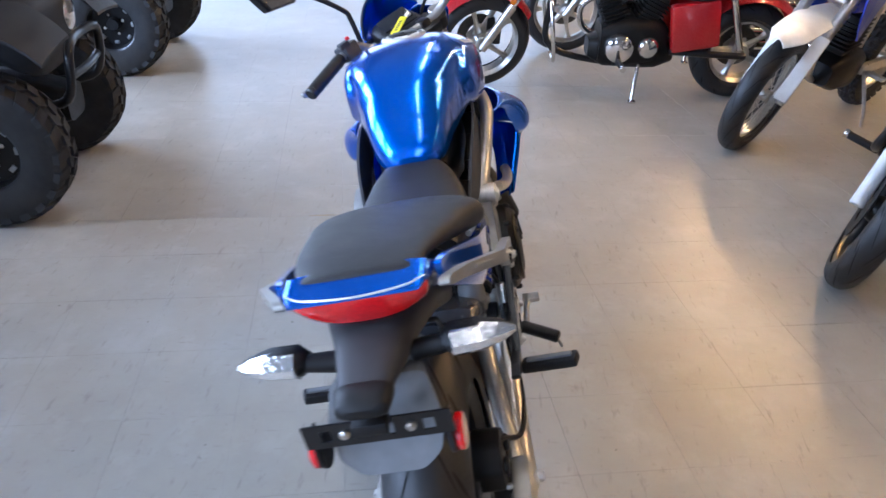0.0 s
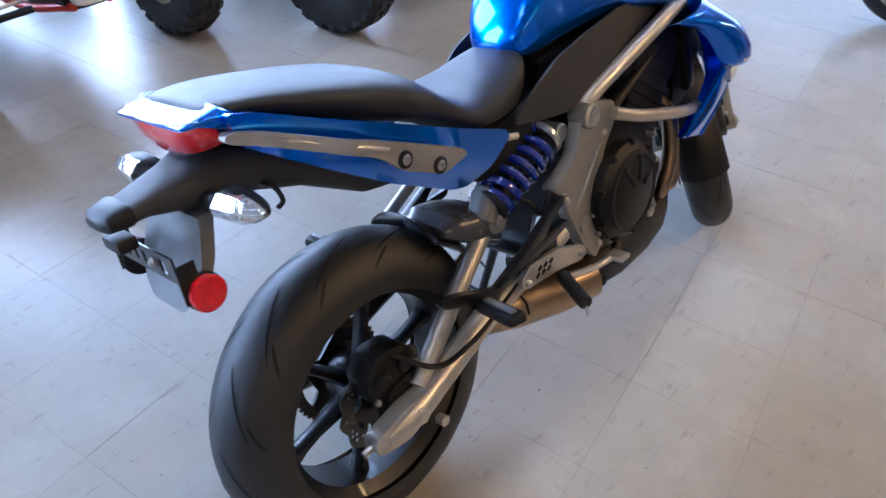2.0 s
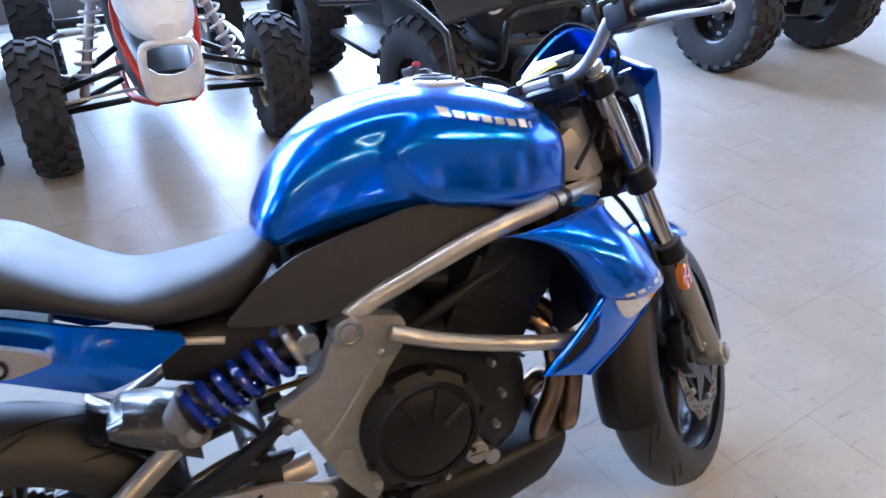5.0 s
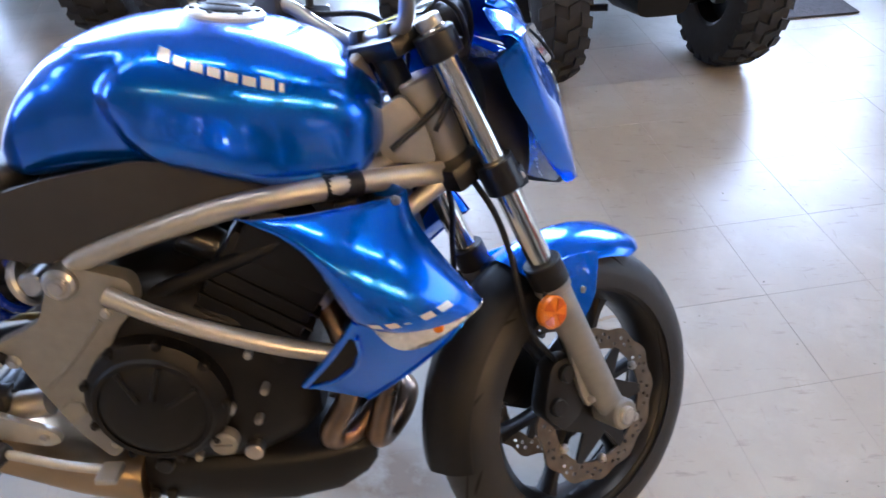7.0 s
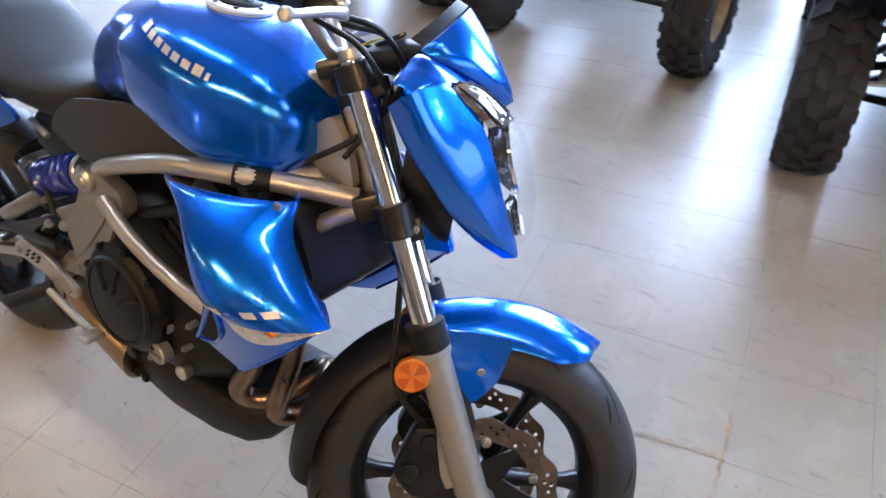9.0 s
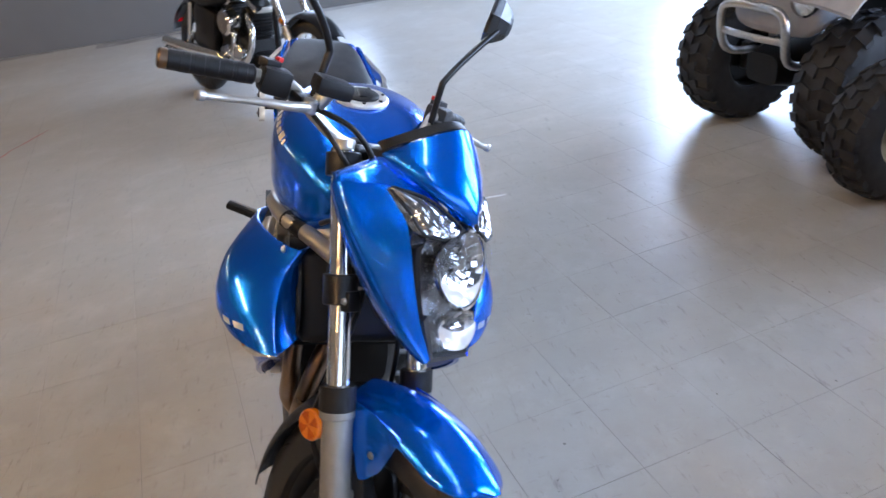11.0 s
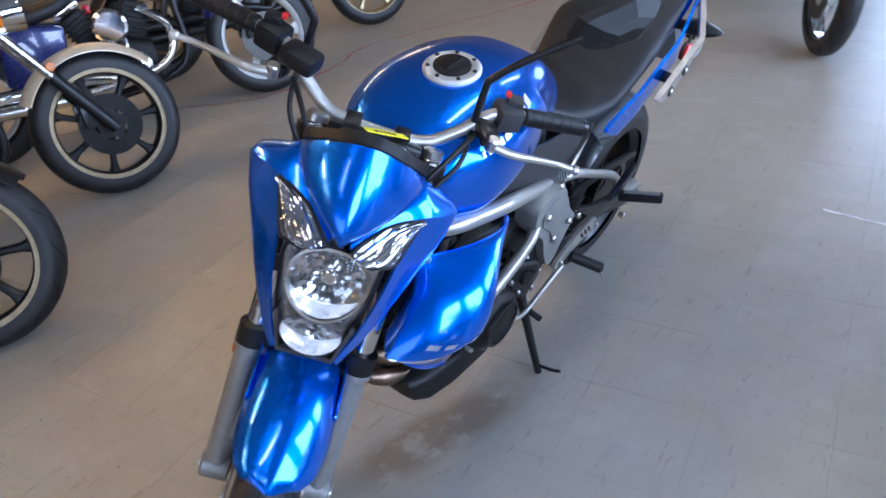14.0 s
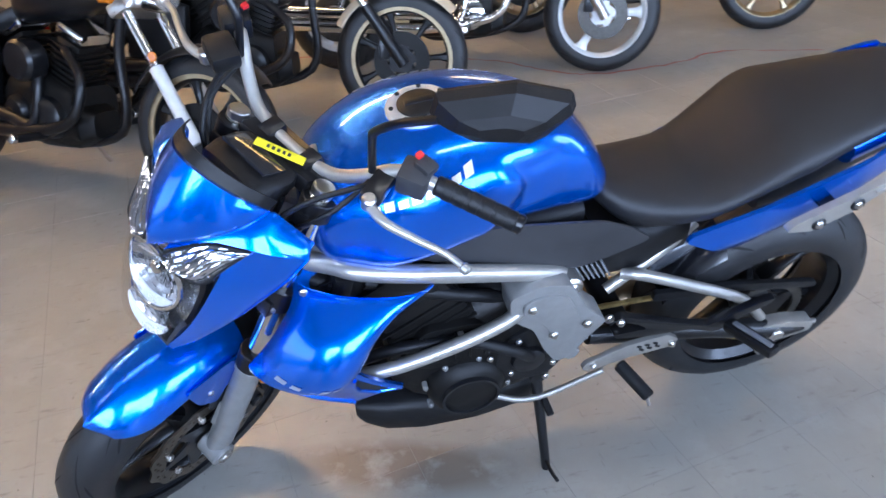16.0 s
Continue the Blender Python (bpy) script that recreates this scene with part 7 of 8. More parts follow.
def dirt_bike(front, rear_dir, label, lean=8, base=1.46, turn=0.0, plastic=None):
    root = thing("dirt_bike", label, "dirt bike", at_wheels(front, rear_dir, base, lean), "parked motorcycles")
    plastic = plastic or MX_BLUE
    q = lambda n, b, mt, lb="", parent=None, m=None: part(n, b, mt, parent or root, lb, m)
    cf, cr = (base, 0, 0.33), (0, 0, 0.33)
    rake = radians(27)
    ax = V(-math.sin(rake), 0, math.cos(rake))
    piv = V(base + 0.11, 0, 0)
    tm = Matrix.Translation(piv) @ Matrix.Rotation(radians(turn), 4, ax) @ Matrix.Translation(-piv)
    wheel_parts(root, cr, 0.33, 0.062, 0.23, "wire", STEEL, True, name="rear_wheel")
    wheel_parts(root, cf, 0.33, 0.055, 0.245, "wire", STEEL, False, m=tm, name="front_wheel")
    fx = lambda z: base - 0.02 - math.tan(rake) * (z - 0.35)
    for s in (-1, 1):
        f = q("fork_leg", rod((fx(0.32), s * 0.095, 0.32), (fx(0.68), s * 0.095, 0.68), 0.026, 14, 0.003), STEEL, "", None, tm)
        q("fork_tube", rod((fx(0.66), s * 0.095, 0.66), (fx(1.08), s * 0.095, 1.08), 0.029, 14, 0.003), STEEL, "", f)
        q("fork_guard", box((fx(0.50) + 0.036, s * 0.097, 0.51), (0.018, 0.07, 0.36), 0.007, Matrix.Rotation(-rake, 4, "Y")), WHITE_PL, "white plastic fork guard", f)
    for z in (0.82, 1.03):
        q("fork_clamp", box((fx(z) - 0.02, 0, z), (0.08, 0.24, 0.035), 0.008, Matrix.Rotation(-rake, 4, "Y")), STEEL, "", None, tm)
    b = bmesh.new()
    rows = []
    for i in range(13):
        t = i / 12
        x = fx(0.77) - 0.22 + 0.66 * t
        z = 0.755 - 0.14 * max(0, t - 0.35) ** 1.5
        w = 0.080 + 0.020 * math.sin(math.pi * t)
        w *= 1 if t < 0.85 else 1 - (t - 0.85) * 3.5
        rows.append([(x, w * u, z - 0.03 * abs(u) ** 2) for u in [-1 + j / 4 for j in range(9)]])
    skin(b, rows, closed=False, caps=False)
    ret = bmesh.ops.extrude_face_region(b, geom=b.faces[:])
    for v in [g for g in ret["geom"] if isinstance(g, bmesh.types.BMVert)]:
        v.co.z -= 0.005
    q("front_fender", b, WHITE_PL, "white plastic front fender", None, tm)
    q("number_panel", box((fx(0.92) + 0.06, 0, 0.93), (0.03, 0.17, 0.22), 0.015, Matrix.Rotation(-rake, 4, "Y")), WHITE_PL, "", None, tm)
    h = q("handlebar", tube([(fx(1.1) - 0.17, 0.39, 1.17), (fx(1.1) - 0.06, 0.2, 1.19), (fx(1.1), 0.06, 1.13), (fx(1.1), -0.06, 1.13), (fx(1.1) - 0.06, -0.2, 1.19), (fx(1.1) - 0.17, -0.39, 1.17)], 0.013, 10), STEEL, "", None, tm)
    for s in (-1, 1):
        q("grip", rod((fx(1.1) - 0.18, s * 0.41, 1.168), (fx(1.1) - 0.12, s * 0.29, 1.18), 0.017, 12, 0.003), BLACK_PL, "", h)
        q("tank_shroud", shell(round_poly([(0.72, 0.90), (1.0, 0.93), (1.20, 0.88), (1.12, 0.72), (1.02, 0.62), (0.86, 0.74), (0.74, 0.80)], 0.03), lambda x, z: s * (0.10 + 0.07 * max(0, min(1, (x - 0.72) / 0.35))), 0.008, 2, s), plastic, "blue plastic tank shroud")
        q("side_panel", shell(round_poly([(0.10, 0.88), (0.45, 0.86), (0.50, 0.70), (0.36, 0.60), (0.16, 0.72)], 0.03), lambda x, z: s * 0.10, 0.008, 2, s), WHITE_PL)
        q("footrest", box((0.52, s * 0.19, 0.36), (0.05, 0.11, 0.02), 0.004), STEEL)
        q("swinging_arm", box((0.25, s * 0.095, 0.36), (0.56, 0.035, 0.06), 0.008), STEEL)
    q("frame", tube([(1.06, 0, 1.0), (1.02, 0, 0.62), (0.96, 0, 0.34), (0.60, 0, 0.28), (0.48, 0, 0.36), (0.46, 0, 0.72), (0.80, 0, 0.86), (1.05, 0, 0.98)], 0.02, 10), STEEL)
    q("fuel_tank", loft([(0.64, 0.90, 0.80, 0.06), (0.74, 0.95, 0.74, 0.10), (0.92, 0.99, 0.72, 0.11), (1.02, 0.97, 0.8, 0.07)], 20), plastic)
    q("seat", loft([(-0.08, 0.94, 0.89, 0.06, 3), (0.1, 0.93, 0.85, 0.075, 3), (0.45, 0.90, 0.82, 0.075, 3), (0.70, 0.93, 0.84, 0.065, 3), (0.82, 0.97, 0.9, 0.04, 3)], 20), SEAT)
    q("rear_fender", loft([(-0.42, 0.93, 0.915, 0.06, 3), (-0.2, 0.93, 0.895, 0.085, 3), (0.1, 0.89, 0.84, 0.08, 3)], 16), WHITE_PL)
    e = q("engine", loft([(0.50, 0.45, 0.28, 0.09, 4), (0.62, 0.50, 0.25, 0.12, 4), (0.80, 0.48, 0.26, 0.12, 4), (0.9, 0.42, 0.30, 0.09, 4)], 20), ENGINE)
    b = box((0.80, 0, 0.60), (0.14, 0.15, 0.24), 0.02, Matrix.Rotation(0.15, 4, "Y"))
    q("cylinder", b, ENGINE, "", e)
    for k in range(7):
        q("fin", box((0.80, 0, 0.53 + 0.024 * k), (0.18, 0.19, 0.006), 0.002, Matrix.Rotation(0.15, 4, "Y")), ENGINE, "", e)
    q("exhaust_pipe", tube([(0.88, -0.03, 0.66), (0.98, -0.08, 0.58), (0.90, -0.13, 0.50), (0.55, -0.14, 0.62), (0.25, -0.14, 0.74)], 0.022, 12), STEEL)
    q("silencer", rod((0.28, -0.145, 0.72), (-0.16, -0.145, 0.86), 0.045, 18, 0.006), STEEL)
    q("side_stand", tube([(0.50, 0.11, 0.36), (0.50, 0.22, 0.16), (0.50, 0.265, 0.042)], 0.012, 8), STEEL)
    return root


# ---- four-wheelers: built with the front axle over the origin, nose towards +x ----
def fat_wheel(root, c, R, hw, rim, rim_mat, label="", studs=4):
    bm = lathe([(rim, hw * .9), (rim - 0.015, hw * .82), (rim - 0.022, hw * .2), (0.05, hw * .12), (0.001, hw * .12), (0.001, -hw * .12), (0.05, -hw * .12), (rim - 0.022, -hw * .2), (rim - 0.015, -hw * .82), (rim, -hw * .9)], 44, c, closed=False)
    s = 1 if c[1] > 0 else -1
    w = part("wheel", bm, rim_mat, root, label)
    prof = [(rim - 0.005, -hw * .9), (rim + 0.03, -hw), (R - 0.05, -hw * 1.02), (R - 0.018, -hw * .9), (R - 0.006, -hw * .5), (R - 0.004, 0), (R - 0.006, hw * .5), (R - 0.018, hw * .9), (R - 0.05, hw * 1.02), (rim + 0.03, hw), (rim - 0.005, hw * .9)]
    part("tyre", lathe(prof, 64, c), KNOB, w, "knobby balloon tyre")
    bm = bmesh.new()
    n = 22
    for i in range(n):
        for j, (y0, y1, sk) in enumerate(((-0.98, -0.52, .3), (-0.46, -0.04, -.25), (0.04, 0.46, .25), (0.52, 0.98, -.3))):
            a = 2 * math.pi * (i + (0.5 if j in (1, 3) else 0)) / n
            lo, hi = [], []
            for d, yy in ((-.5, y0), (.5, y0), (.5, y1), (-.5, y1)):
                th = a + d * 2 * math.pi / n * 0.52 + sk * 0.12 * (1 if yy == y1 else -1)
                rb = R - 0.012 - (0.03 if abs(yy) > 0.9 else 0)
                rt = R + 0.008 - (0.022 if abs(yy) > 0.9 else 0)
                lo.append(V(c[0] + rb * math.cos(th), c[1] + hw * yy, c[2] + rb * math.sin(th)))
                hi.append(V(c[0] + rt * math.cos(th), c[1] + hw * yy * (1.05 if abs(yy) > .9 else 1), c[2] + rt * math.sin(th)))
            skin(bm, [lo, hi])
    tagged(part("lug", bm, KNOB, w), kind="stuff")
    part("hub_cap", rod((c[0], c[1] + s * hw * .1, c[2]), (c[0], c[1] + s * hw * .5, c[2]), 0.04, 18, 0.006), BLACK_PL if rim_mat is not RIM_GOLD else STEEL, w)
    for i in range(studs):
        a = 2 * math.pi * i / studs + 0.4
        part("lug_nut", rod((c[0] + 0.062 * math.cos(a), c[1] + s * hw * .1, c[2] + 0.062 * math.sin(a)), (c[0] + 0.062 * math.cos(a), c[1] + s * hw * .28, c[2] + 0.062 * math.sin(a)), 0.010, 6), CHROME, w)
    for i in range(8):
        a = 2 * math.pi * i / 8
        # rim slots as surface patches; the dark ones paint the slots' shade
        part("rim_slot_patch", box((c[0] + (rim - 0.045) * math.cos(a), c[1] + s * hw * 0.19, c[2] + (rim - 0.045) * math.sin(a)), (0.02, 0.012, 0.03), 0.004, Matrix.Rotation(-a, 4, "Y")), SHADE_BLACK if rim_mat is not BLACK_MET else FRAME_AL, w)
    return w


def atv(pose_m, label, body, rack=True, sport=False, rim_mat=None, track=0.86, R=0.31, hw=0.115, base=1.26, accent=None, bumper=None):
    root = thing("quad_bike", label, "quad bike", pose_m, "parked quad bikes")
    q = lambda n, b, mt, lb="", parent=None, m=None: part(n, b, mt, parent or root, lb, m)
    rim_mat = rim_mat or BLACK_MET
    for x, ww in ((0, hw), (-base, hw * 1.15)):
        for s in (-1, 1):
            fat_wheel(root, (x, s * track / 2, R), R, ww, R * 0.50, rim_mat, "front wheel" if x == 0 else "rear wheel")
    fm = accent or BLACK_MET
    inner = 0.16
    for s in (-1, 1):
        for z0, z1, nm in ((0.30, R - 0.03, "lower_arm"), (0.44, R + 0.05, "upper_arm")):
            b = tube([(0.10, s * inner, z0), (0.0, s * (track / 2 - hw * 0.5), z1)], 0.014, 10)
            tube([(-0.16, s * inner, z0), (0.0, s * (track / 2 - hw * 0.5), z1)], 0.014, 10, bm=b)
            q(nm, b, BLACK_MET)
        sh = q("shock_absorber", rod((-0.01, s * (track / 2 - hw - 0.07), R + 0.02), (-0.06, s * 0.20, 0.72), 0.02, 12, 0.003), STEEL)
        a, c = V(-0.015, s * (track / 2 - hw - 0.08), R + 0.08), V(-0.055, s * 0.21, 0.69)
        d = (c - a).normalized()
        u1 = d.cross(V(1, 0, 0)).normalized()
        u2 = d.cross(u1)
        coil = [a.lerp(c, k / 84) + 0.036 * (u1 * math.cos(k * math.pi / 6) + u2 * math.sin(k * math.pi / 6)) for k in range(85)]
        q("spring", tube(coil, 0.007, 6, smooth=False), BLACK_MET if not sport else WHITE_RIM, "", sh)
        q("steering_knuckle", box((0, s * (track / 2 - hw * 0.5), R + 0.01), (0.06, 0.05, 0.14), 0.012), STEEL)
        q("tie_rod", rod((0.07, s * 0.06, R + 0.06), (0.06, s * (track / 2 - hw * .6), R + 0.03), 0.008, 8), STEEL)
    q("chassis", loft([(-base - 0.1, 0.42, 0.28, 0.10, 4), (-base + 0.2, 0.50, 0.24, 0.14, 4), (-0.5, 0.52, 0.22, 0.15, 4), (0.0, 0.50, 0.25, 0.13, 4), (0.22, 0.44, 0.30, 0.10, 4)], 20), ENGINE)
    q("engine", box((-0.62, 0, 0.48), (0.40, 0.30, 0.30), 0.03), ENGINE)
    q("rear_axle", rod((-base, -track / 2, R), (-base, track / 2, R), 0.028, 14), BLACK_MET)
    if sport:
        q("nose", loft(interp_rows([(0.36, 0.66, 0.60, 0.05, 3), (0.28, 0.74, 0.58, 0.12, 3), (0.10, 0.82, 0.60, 0.15, 3), (-0.15, 0.90, 0.66, 0.14, 3), (-0.4, 0.94, 0.72, 0.10, 3)], 3), 24), body, "white plastic nose")
        for s in (-1, 1):
            b = shell(round_poly([(0.22, 0.80), (0.05, 0.88), (-0.28, 0.82), (-0.40, 0.66), (-0.30, 0.66), (-0.22, 0.76), (0.0, 0.80), (0.18, 0.74)], 0.03), lambda x, z: s * 0.30, 0.16, 2, s)
            q("front_fender", b, body)
            q("nerf_bar", tube([(-0.25, s * 0.16, 0.30), (-0.28, s * 0.42, 0.31), (-0.85, s * 0.42, 0.31), (-0.92, s * 0.16, 0.32)], 0.016, 10), STEEL)
        shield = [(0.30, 0.075, 0.36), (0.345, 0.10, 0.44), (0.35, 0.10, 0.54), (0.345, 0.07, 0.585), (0.345, -0.07, 0.585), (0.35, -0.10, 0.54), (0.345, -0.10, 0.44), (0.30, -0.075, 0.36), (0.30, 0.075, 0.36)]
        b = tube(shield, 0.016, 12)
        for s in (-1, 1):
            rod((0.16, s * 0.08, 0.36), (0.31, s * 0.075, 0.365), 0.013, 10, 0, b)
        q("front_bumper", b, WHITE_PL, "white bumper hoop")
        b = bmesh.new()
        cup = [(-0.095, 0.50), (-0.05, 0.465), (0.0, 0.455), (0.05, 0.465), (0.095, 0.50), (0.09, 0.40), (0.055, 0.365), (-0.055, 0.365), (-0.09, 0.40)]
        skin(b, [[(0.335 - 0.3 * max(0, 0.44 - z), y, z) for y, z in cup], [(0.325 - 0.3 * max(0, 0.44 - z), y, z) for y, z in cup]])
        q("bumper_plate", b, WHITE_PL, "white plastic skid shield")
        for s in (-1, 1):
            q("frame_strut", tube([(0.22, s * 0.09, 0.36), (0.10, s * 0.15, 0.58), (-0.06, s * 0.12, 0.80)], 0.016, 10), fm, "red frame tube")
            q("frame_rail", tube([(0.24, s * 0.07, 0.32), (-0.05, s * 0.15, 0.27), (-0.6, s * 0.14, 0.26)], 0.016, 10), fm)
        q("seat", loft([(-1.35, 0.84, 0.78, 0.06, 3), (-1.1, 0.83, 0.74, 0.12, 3), (-0.7, 0.80, 0.70, 0.13, 3), (-0.42, 0.86, 0.76, 0.09, 3)], 20), SEAT)
        q("rear_fender", loft([(-1.65, 0.80, 0.76, 0.30, 4), (-1.3, 0.82, 0.74, 0.42, 4), (-0.95, 0.76, 0.70, 0.34, 4)], 20), body)
    else:
        q("nose", loft(interp_rows([(0.20, 0.76, 0.56, 0.20, 4), (0.16, 0.84, 0.52, 0.27, 4), (0.0, 0.92, 0.60, 0.29, 4), (-0.2, 0.96, 0.68, 0.26, 4), (-0.42, 0.98, 0.70, 0.18, 4)], 3), 28), body, "moulded front body")
        for s in (-1, 1):
            rows = []
            for i in range(13):
                a = radians(38 + 115 * i / 12)
                rows.append([((R + 0.10) * math.cos(a), s * (0.20 + (track / 2 + hw - 0.16) * t), R + 0.15 + (R + 0.11 - 0.05 * t * t) * math.sin(a)) for t in [j / 6 for j in range(7)]])
            b = skin(bmesh.new(), rows, closed=False, caps=False)
            ret = bmesh.ops.extrude_face_region(b, geom=b.faces[:])
            for v in [g for g in ret["geom"] if isinstance(g, bmesh.types.BMVert)]:
                v.co.z -= 0.012
            q("front_fender", b, body)
            rows2 = [[(x - base, y, z) for x, y, z in r] for r in rows]
            b = skin(bmesh.new(), rows2, closed=False, caps=False)
            ret = bmesh.ops.extrude_face_region(b, geom=b.faces[:])
            for v in [g for g in ret["geom"] if isinstance(g, bmesh.types.BMVert)]:
                v.co.z -= 0.012
            q("rear_fender", b, body)
            hl = q("headlamp", lathe([(0.001, -0.02), (0.07, -0.01), (0.078, 0.03), (0.001, 0.03)], 24, closed=False), BLACK_PL, "", None, Matrix.Translation((0.17, s * 0.19, 0.70)) @ Matrix.Rotation(radians(-90), 4, "Z"))
            q("lamp_glass", lathe([(0.001, 0.048), (0.04, 0.044), (0.068, 0.03), (0.001, 0.03)], 24, closed=False), LENS_WHITE, "round clear headlamp", hl)
            q("footwell", box((-0.62, s * 0.32, 0.33), (0.46, 0.24, 0.03), 0.01), BLACK_PL)
        b = tube([(0.05, 0.18, 0.40), (0.26, 0.20, 0.44), (0.30, 0.19, 0.64), (0.28, 0, 0.66), (0.30, -0.19, 0.64), (0.26, -0.20, 0.44), (0.05, -0.18, 0.40)], 0.019, 12)
        tube([(0.285, 0.20, 0.53), (0.30, 0, 0.53), (0.285, -0.20, 0.53)], 0.016, 10, bm=b)
        q("front_bumper", b, bumper or BLACK_MET, "tubular steel bumper")
        if rack:
            b = tube([(0.30, 0.34, 0.98), (0.36, 0.0, 0.98), (0.30, -0.34, 0.98), (-0.25, -0.36, 0.98), (-0.30, 0, 0.98), (-0.25, 0.36, 0.98), (0.30, 0.34, 0.98)], 0.014, 8)
            for k in range(5):
                rod((-0.22 + k * 0.11, -0.34, 0.98), (-0.22 + k * 0.11, 0.34, 0.98), 0.010, 8, 0, b)
            for x, y in ((0.2, 0.25), (0.2, -0.25), (-0.2, 0.25), (-0.2, -0.25)):
                rod((x, y, 0.88), (x, y, 0.98), 0.011, 8, 0, b)
            q("front_rack", b, BLACK_MET, "black tubular front rack")
            b = tube([(-0.98, 0.36, 0.95), (-0.98, -0.36, 0.95), (-1.55, -0.36, 0.95), (-1.55, 0.36, 0.95), (-0.98, 0.36, 0.95)], 0.014, 8, smooth=False)
            for k in range(5):
                rod((-1.06 - k * 0.1, -0.35, 0.95), (-1.06 - k * 0.1, 0.35, 0.95), 0.010, 8, 0, b)
            q("rear_rack", b, BLACK_MET)
        q("seat", loft([(-1.25, 0.90, 0.80, 0.10, 3), (-1.0, 0.90, 0.78, 0.15, 3), (-0.7, 0.86, 0.74, 0.15, 3), (-0.45, 0.90, 0.78, 0.11, 3)], 20), SEAT)
    h = q("handlebar", tube([(-0.50, 0.40, 1.08), (-0.40, 0.2, 1.10), (-0.34, 0, 1.02), (-0.40, -0.2, 1.10), (-0.50, -0.40, 1.08)], 0.013, 10), BLACK_MET)
    for s in (-1, 1):
        q("grip", rod((-0.51, s * 0.42, 1.078), (-0.45, s * 0.29, 1.092), 0.018, 12, 0.003), BLACK_PL, "", h)
    q("steering_post", rod((-0.33, 0, 1.02), (-0.18, 0, 0.75), 0.016, 10), BLACK_MET)
    return root


def facing(x, y, deg):
    return Matrix.Translation((x, y, 0)) @ Matrix.Rotation(radians(deg), 4, "Z")


atv(facing(0.53, 2.37, -88), "white and red sport quad bike with tan rims and knobby tyres", WHITE_PL, sport=True, rim_mat=RIM_GOLD, track=0.97, R=0.275, hw=0.086, accent=ATV_RED)
atv(facing(-0.70, 2.45, -82), "grey utility quad bike with round headlamps and steel bumper", ATV_GREY, track=0.80, R=0.32, hw=0.12, bumper=STEEL)
atv(facing(1.955, 1.99, -81), "black utility quad bike with front rack and black rims", ATV_BLACK, track=0.77, R=0.30, hw=0.095)
atv(facing(4.08, 2.36, -84), "black utility quad bike with black steel rims", ATV_BLACK, track=0.92, R=0.315, hw=0.12)

cruiser((0.50, -2.04), -20, BLACK_MET, "cream and black cruiser motorcycle with black cast wheels", "7", BLACK_MET, CREAM, turn=8, lip=RIM_GOLD, dark=True, guard=False, forkmat=BLACK_MET)
cruiser((-0.69, -2.38), -24, NAVY, "dark blue motorcycle with white cast wheels", "3", WHITE_RIM, NAVY, turn=6, screen=True, guard=False)
cruiser((-1.95, -2.70), -22, BLACK_MET, "black motorcycle with tan cast wheels", "6", RIM_GOLD, BLACK_MET, guard=False, dark=True)
cruiser((1.44, -1.40), -38, BLACK_MET, "black motorcycle with silver fork and black engine", "7", BLACK_MET, BLACK_MET, guard=False, forkmat=WHITE_RIM, turn=8, lean=12, lip=RIM_GOLD, dark=True)
dirt_bike((2.82, -1.43), -48, "blue and white dirt bike leaning on its side stand", turn=6, lean=12)
cruiser((3.72, 0.0), -88, RED_PAINT, "red cruiser motorcycle with chrome engine and exhaust", "5", STEEL, RED_PAINT, base=1.66, turn=14, fat=0.07)
cruiser((4.75, -0.65), -88, RED_PAINT, "red touring motorcycle with chrome trim", "7", STEEL, RED_PAINT, base=1.6)
cruiser((-2.27, 0.20), -150, BLACK_MET, "black motorcycle with silver wire wheels", "wire", CHROME, BLACK_MET, guard=False)

# ---- floor marks and the mat ----
def on_floor(poly, z0, z1):
    b = bmesh.new()
    skin(b, [[(x, y, z0) for x, y in poly], [(x, y, z1) for x, y in poly]])
    return b


mat_poly = [(2.58, 2.36), (3.13, 2.44), (2.98, 3.44), (2.44, 3.36)]
tagged(part("door_mat", bev(on_floor(mat_poly, 0.001, 0.010), 0.003), MAT, label="dark grey ribbed entrance mat on the tiles"), category="mat")


def line(name, pts, w, mat, label, wob=0.006):
    b = bmesh.new()
    path = smooth_path([(x, y, 0) for x, y in pts], 10)
    rows = []
    for i, q in enumerate(path):
        t = (path[min(i + 1, len(path) - 1)] - path[max(i - 1, 0)]).normalized()
        sd = V(-t.y, t.x, 0)
        ww = w * (0.6 + 0.5 * random.random())
        o = sd * random.uniform(-wob, wob)
        rows.append([q + o - sd * ww + V(0, 0, 0.0016), q + o + sd * ww + V(0, 0, 0.0016)])
    skin(b, rows, closed=False, caps=False)
    return tagged(part(name, b, mat, label=label), category="floor marking", kind="structure")


line("trim_red_line", [(1.25, -3.45), (0.8, -3.28), (-0.1, -2.85), (-0.42, -2.5), (-0.67, -2.33), (-1.15, -2.33), (-1.55, -2.4), (-2.42, -2.0), (-3.2, -1.7)], 0.0065, TAPE_RED, "worn thin red line painted on the floor", 0.012)
line("trim_white_line", [(-0.66, 0.67), (-0.65, 0.80), (-0.645, 0.95)], 0.007, TAPE_WHITE, "short worn white scrape on the floor", 0.004)


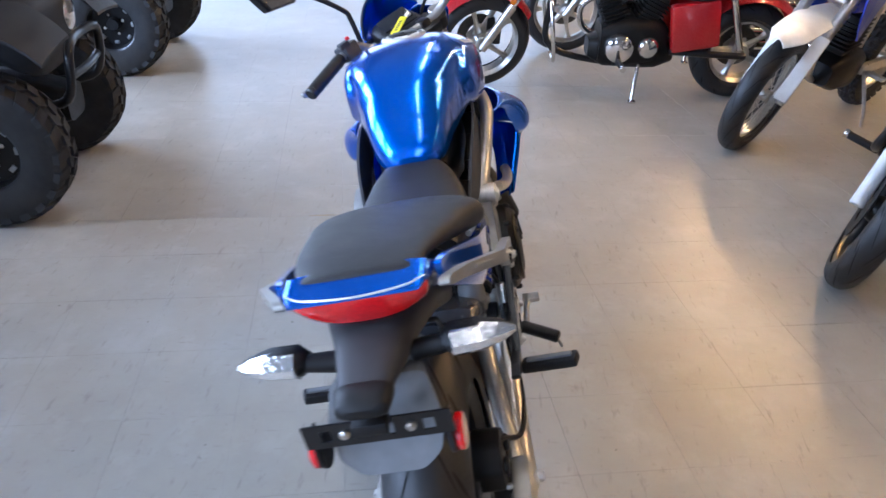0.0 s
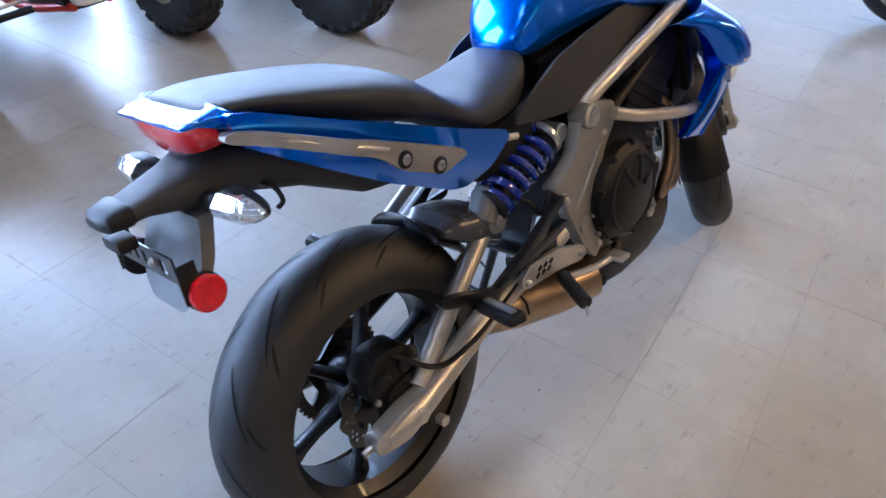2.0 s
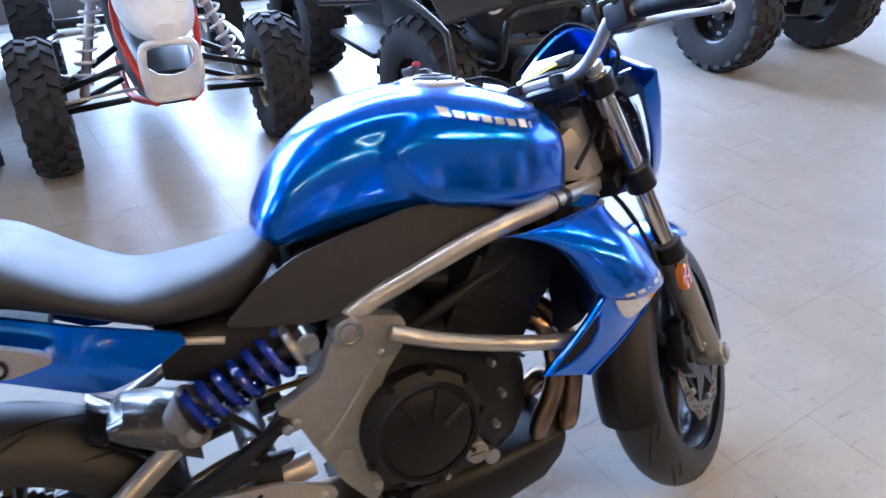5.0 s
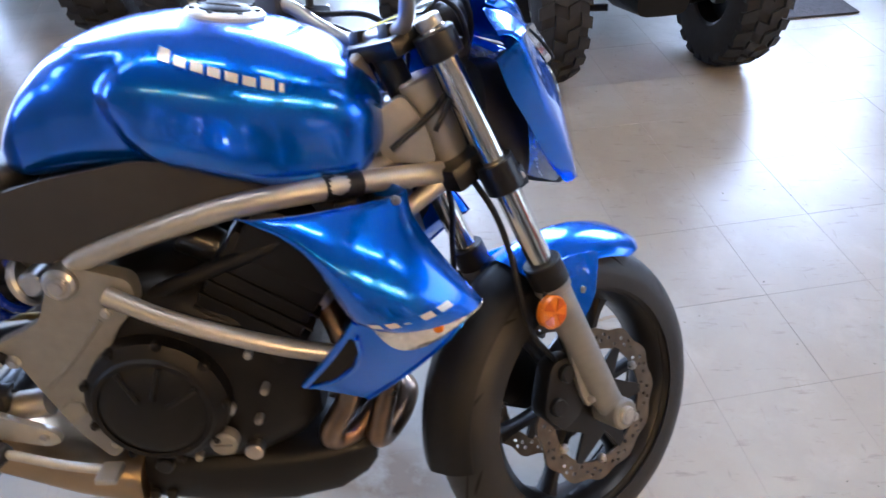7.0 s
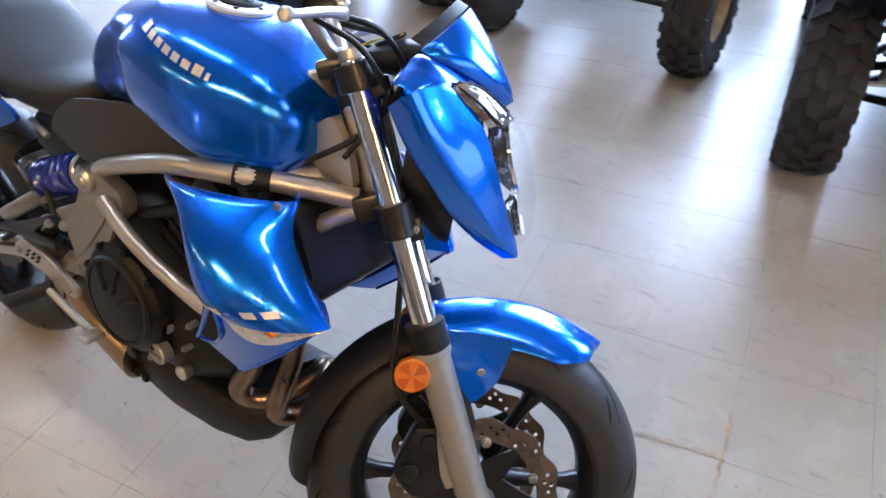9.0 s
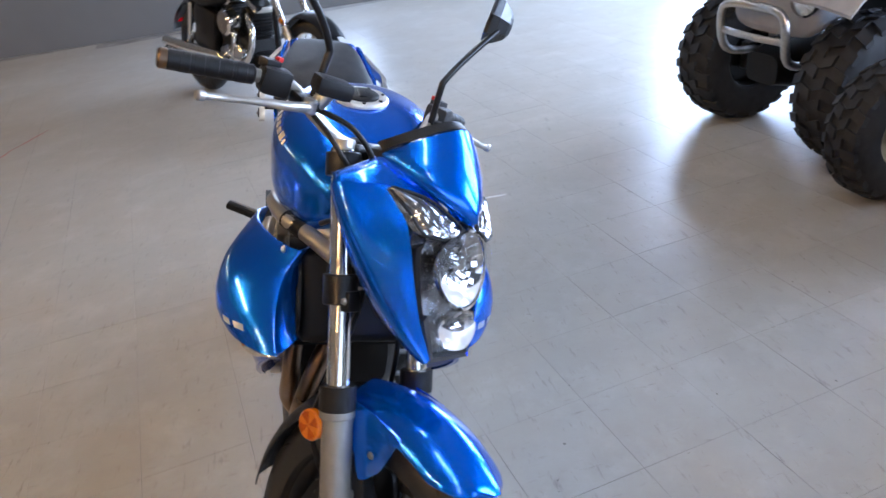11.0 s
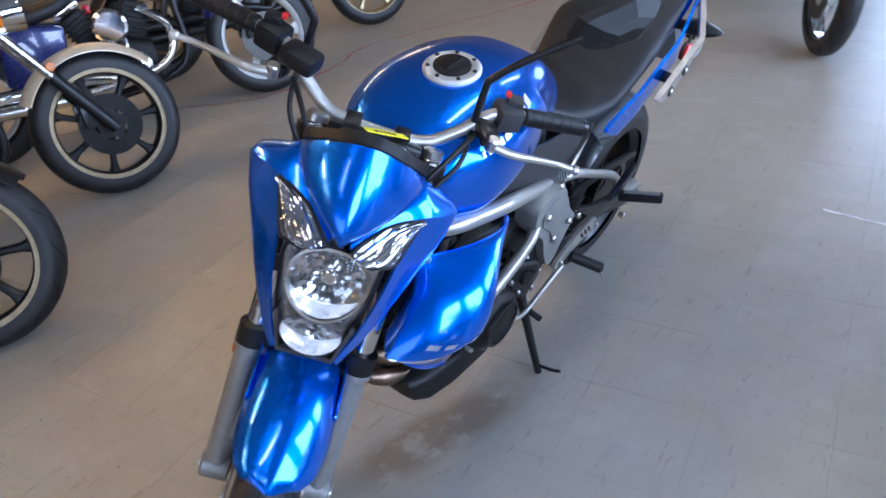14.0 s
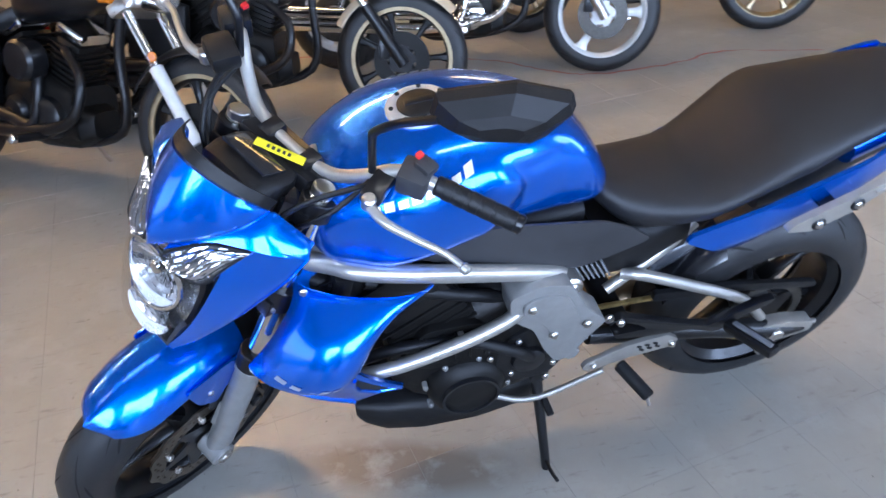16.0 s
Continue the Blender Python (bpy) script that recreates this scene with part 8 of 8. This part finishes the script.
line("trim_brown_seam", [(1.56, 0.545), (1.66, 0.572), (1.75, 0.59)], 0.006, SEAM, "brown adhesive seam between floor tiles", 0.003)
line("trim_brown_seam", [(1.73, 0.72), (1.75, 0.60), (1.765, 0.46)], 0.005, SEAM, "brown adhesive seam between floor tiles", 0.003)


# ---- floor tiles: near ones as pieces, the rest joined ----
def tile_mesh(name, cells, mat):
    me = bpy.data.meshes.new(name)
    vs, fs = [], []
    g, h = (0.00045 if len(cells) == 1 else 0.0003), 0.002
    for ox, oy in cells:
        k = len(vs)
        for d, z in ((0.0, -0.004), (0.0, -h * 0.4), (0.0003, 0.0)):
            for sx, sy in ((0, 0), (1, 0), (1, 1), (0, 1)):
                vs.append((ox + (g + d if sx == 0 else TILE - g - d), oy + (g + d if sy == 0 else TILE - g - d), z))
        for r in (0, 4):
            for i in range(4):
                j = (i + 1) % 4
                fs.append((k + r + i, k + r + j, k + r + 4 + j, k + r + 4 + i))
        fs.append((k + 8, k + 9, k + 10, k + 11))
    me.from_pydata(vs, [], fs)
    me.materials.append(mat)
    return me


grid_m = Matrix.Translation(U * U0 + W * W0) @ Matrix.Rotation(TURN, 4, "Z")
one = tile_mesh("tile", [(0, 0)], TILE_MAT)
rest = []
count = 0
cells = []
for i in range(-40, 42):
    for j in range(-40, 40):
        q = grid_m @ V((i + 0.5) * TILE, (j + 0.5) * TILE, 0)
        if XA + 0.2 < q.x < XB - 0.2 and YA + 0.2 < q.y < YB - 0.2:
            cells.append(((q - V(0.9, 0.1, 0)).length, i, j))
cells.sort()
for k, (far, i, j) in enumerate(cells):
    if k < 290:
        ob = new("tile", one)
        ob.parent = floor
        ob.matrix_basis = grid_m @ Matrix.Translation((i * TILE, j * TILE, -0.0002 * ((i * 7 + j * 13) % 3)))
    else:
        rest.append((i * TILE, j * TILE))
far_tiles = new("far_tiles", tile_mesh("far_tiles", rest, TILE_MAT))
far_tiles.parent = floor
far_tiles.matrix_basis = grid_m
tagged(far_tiles, kind="stuff")
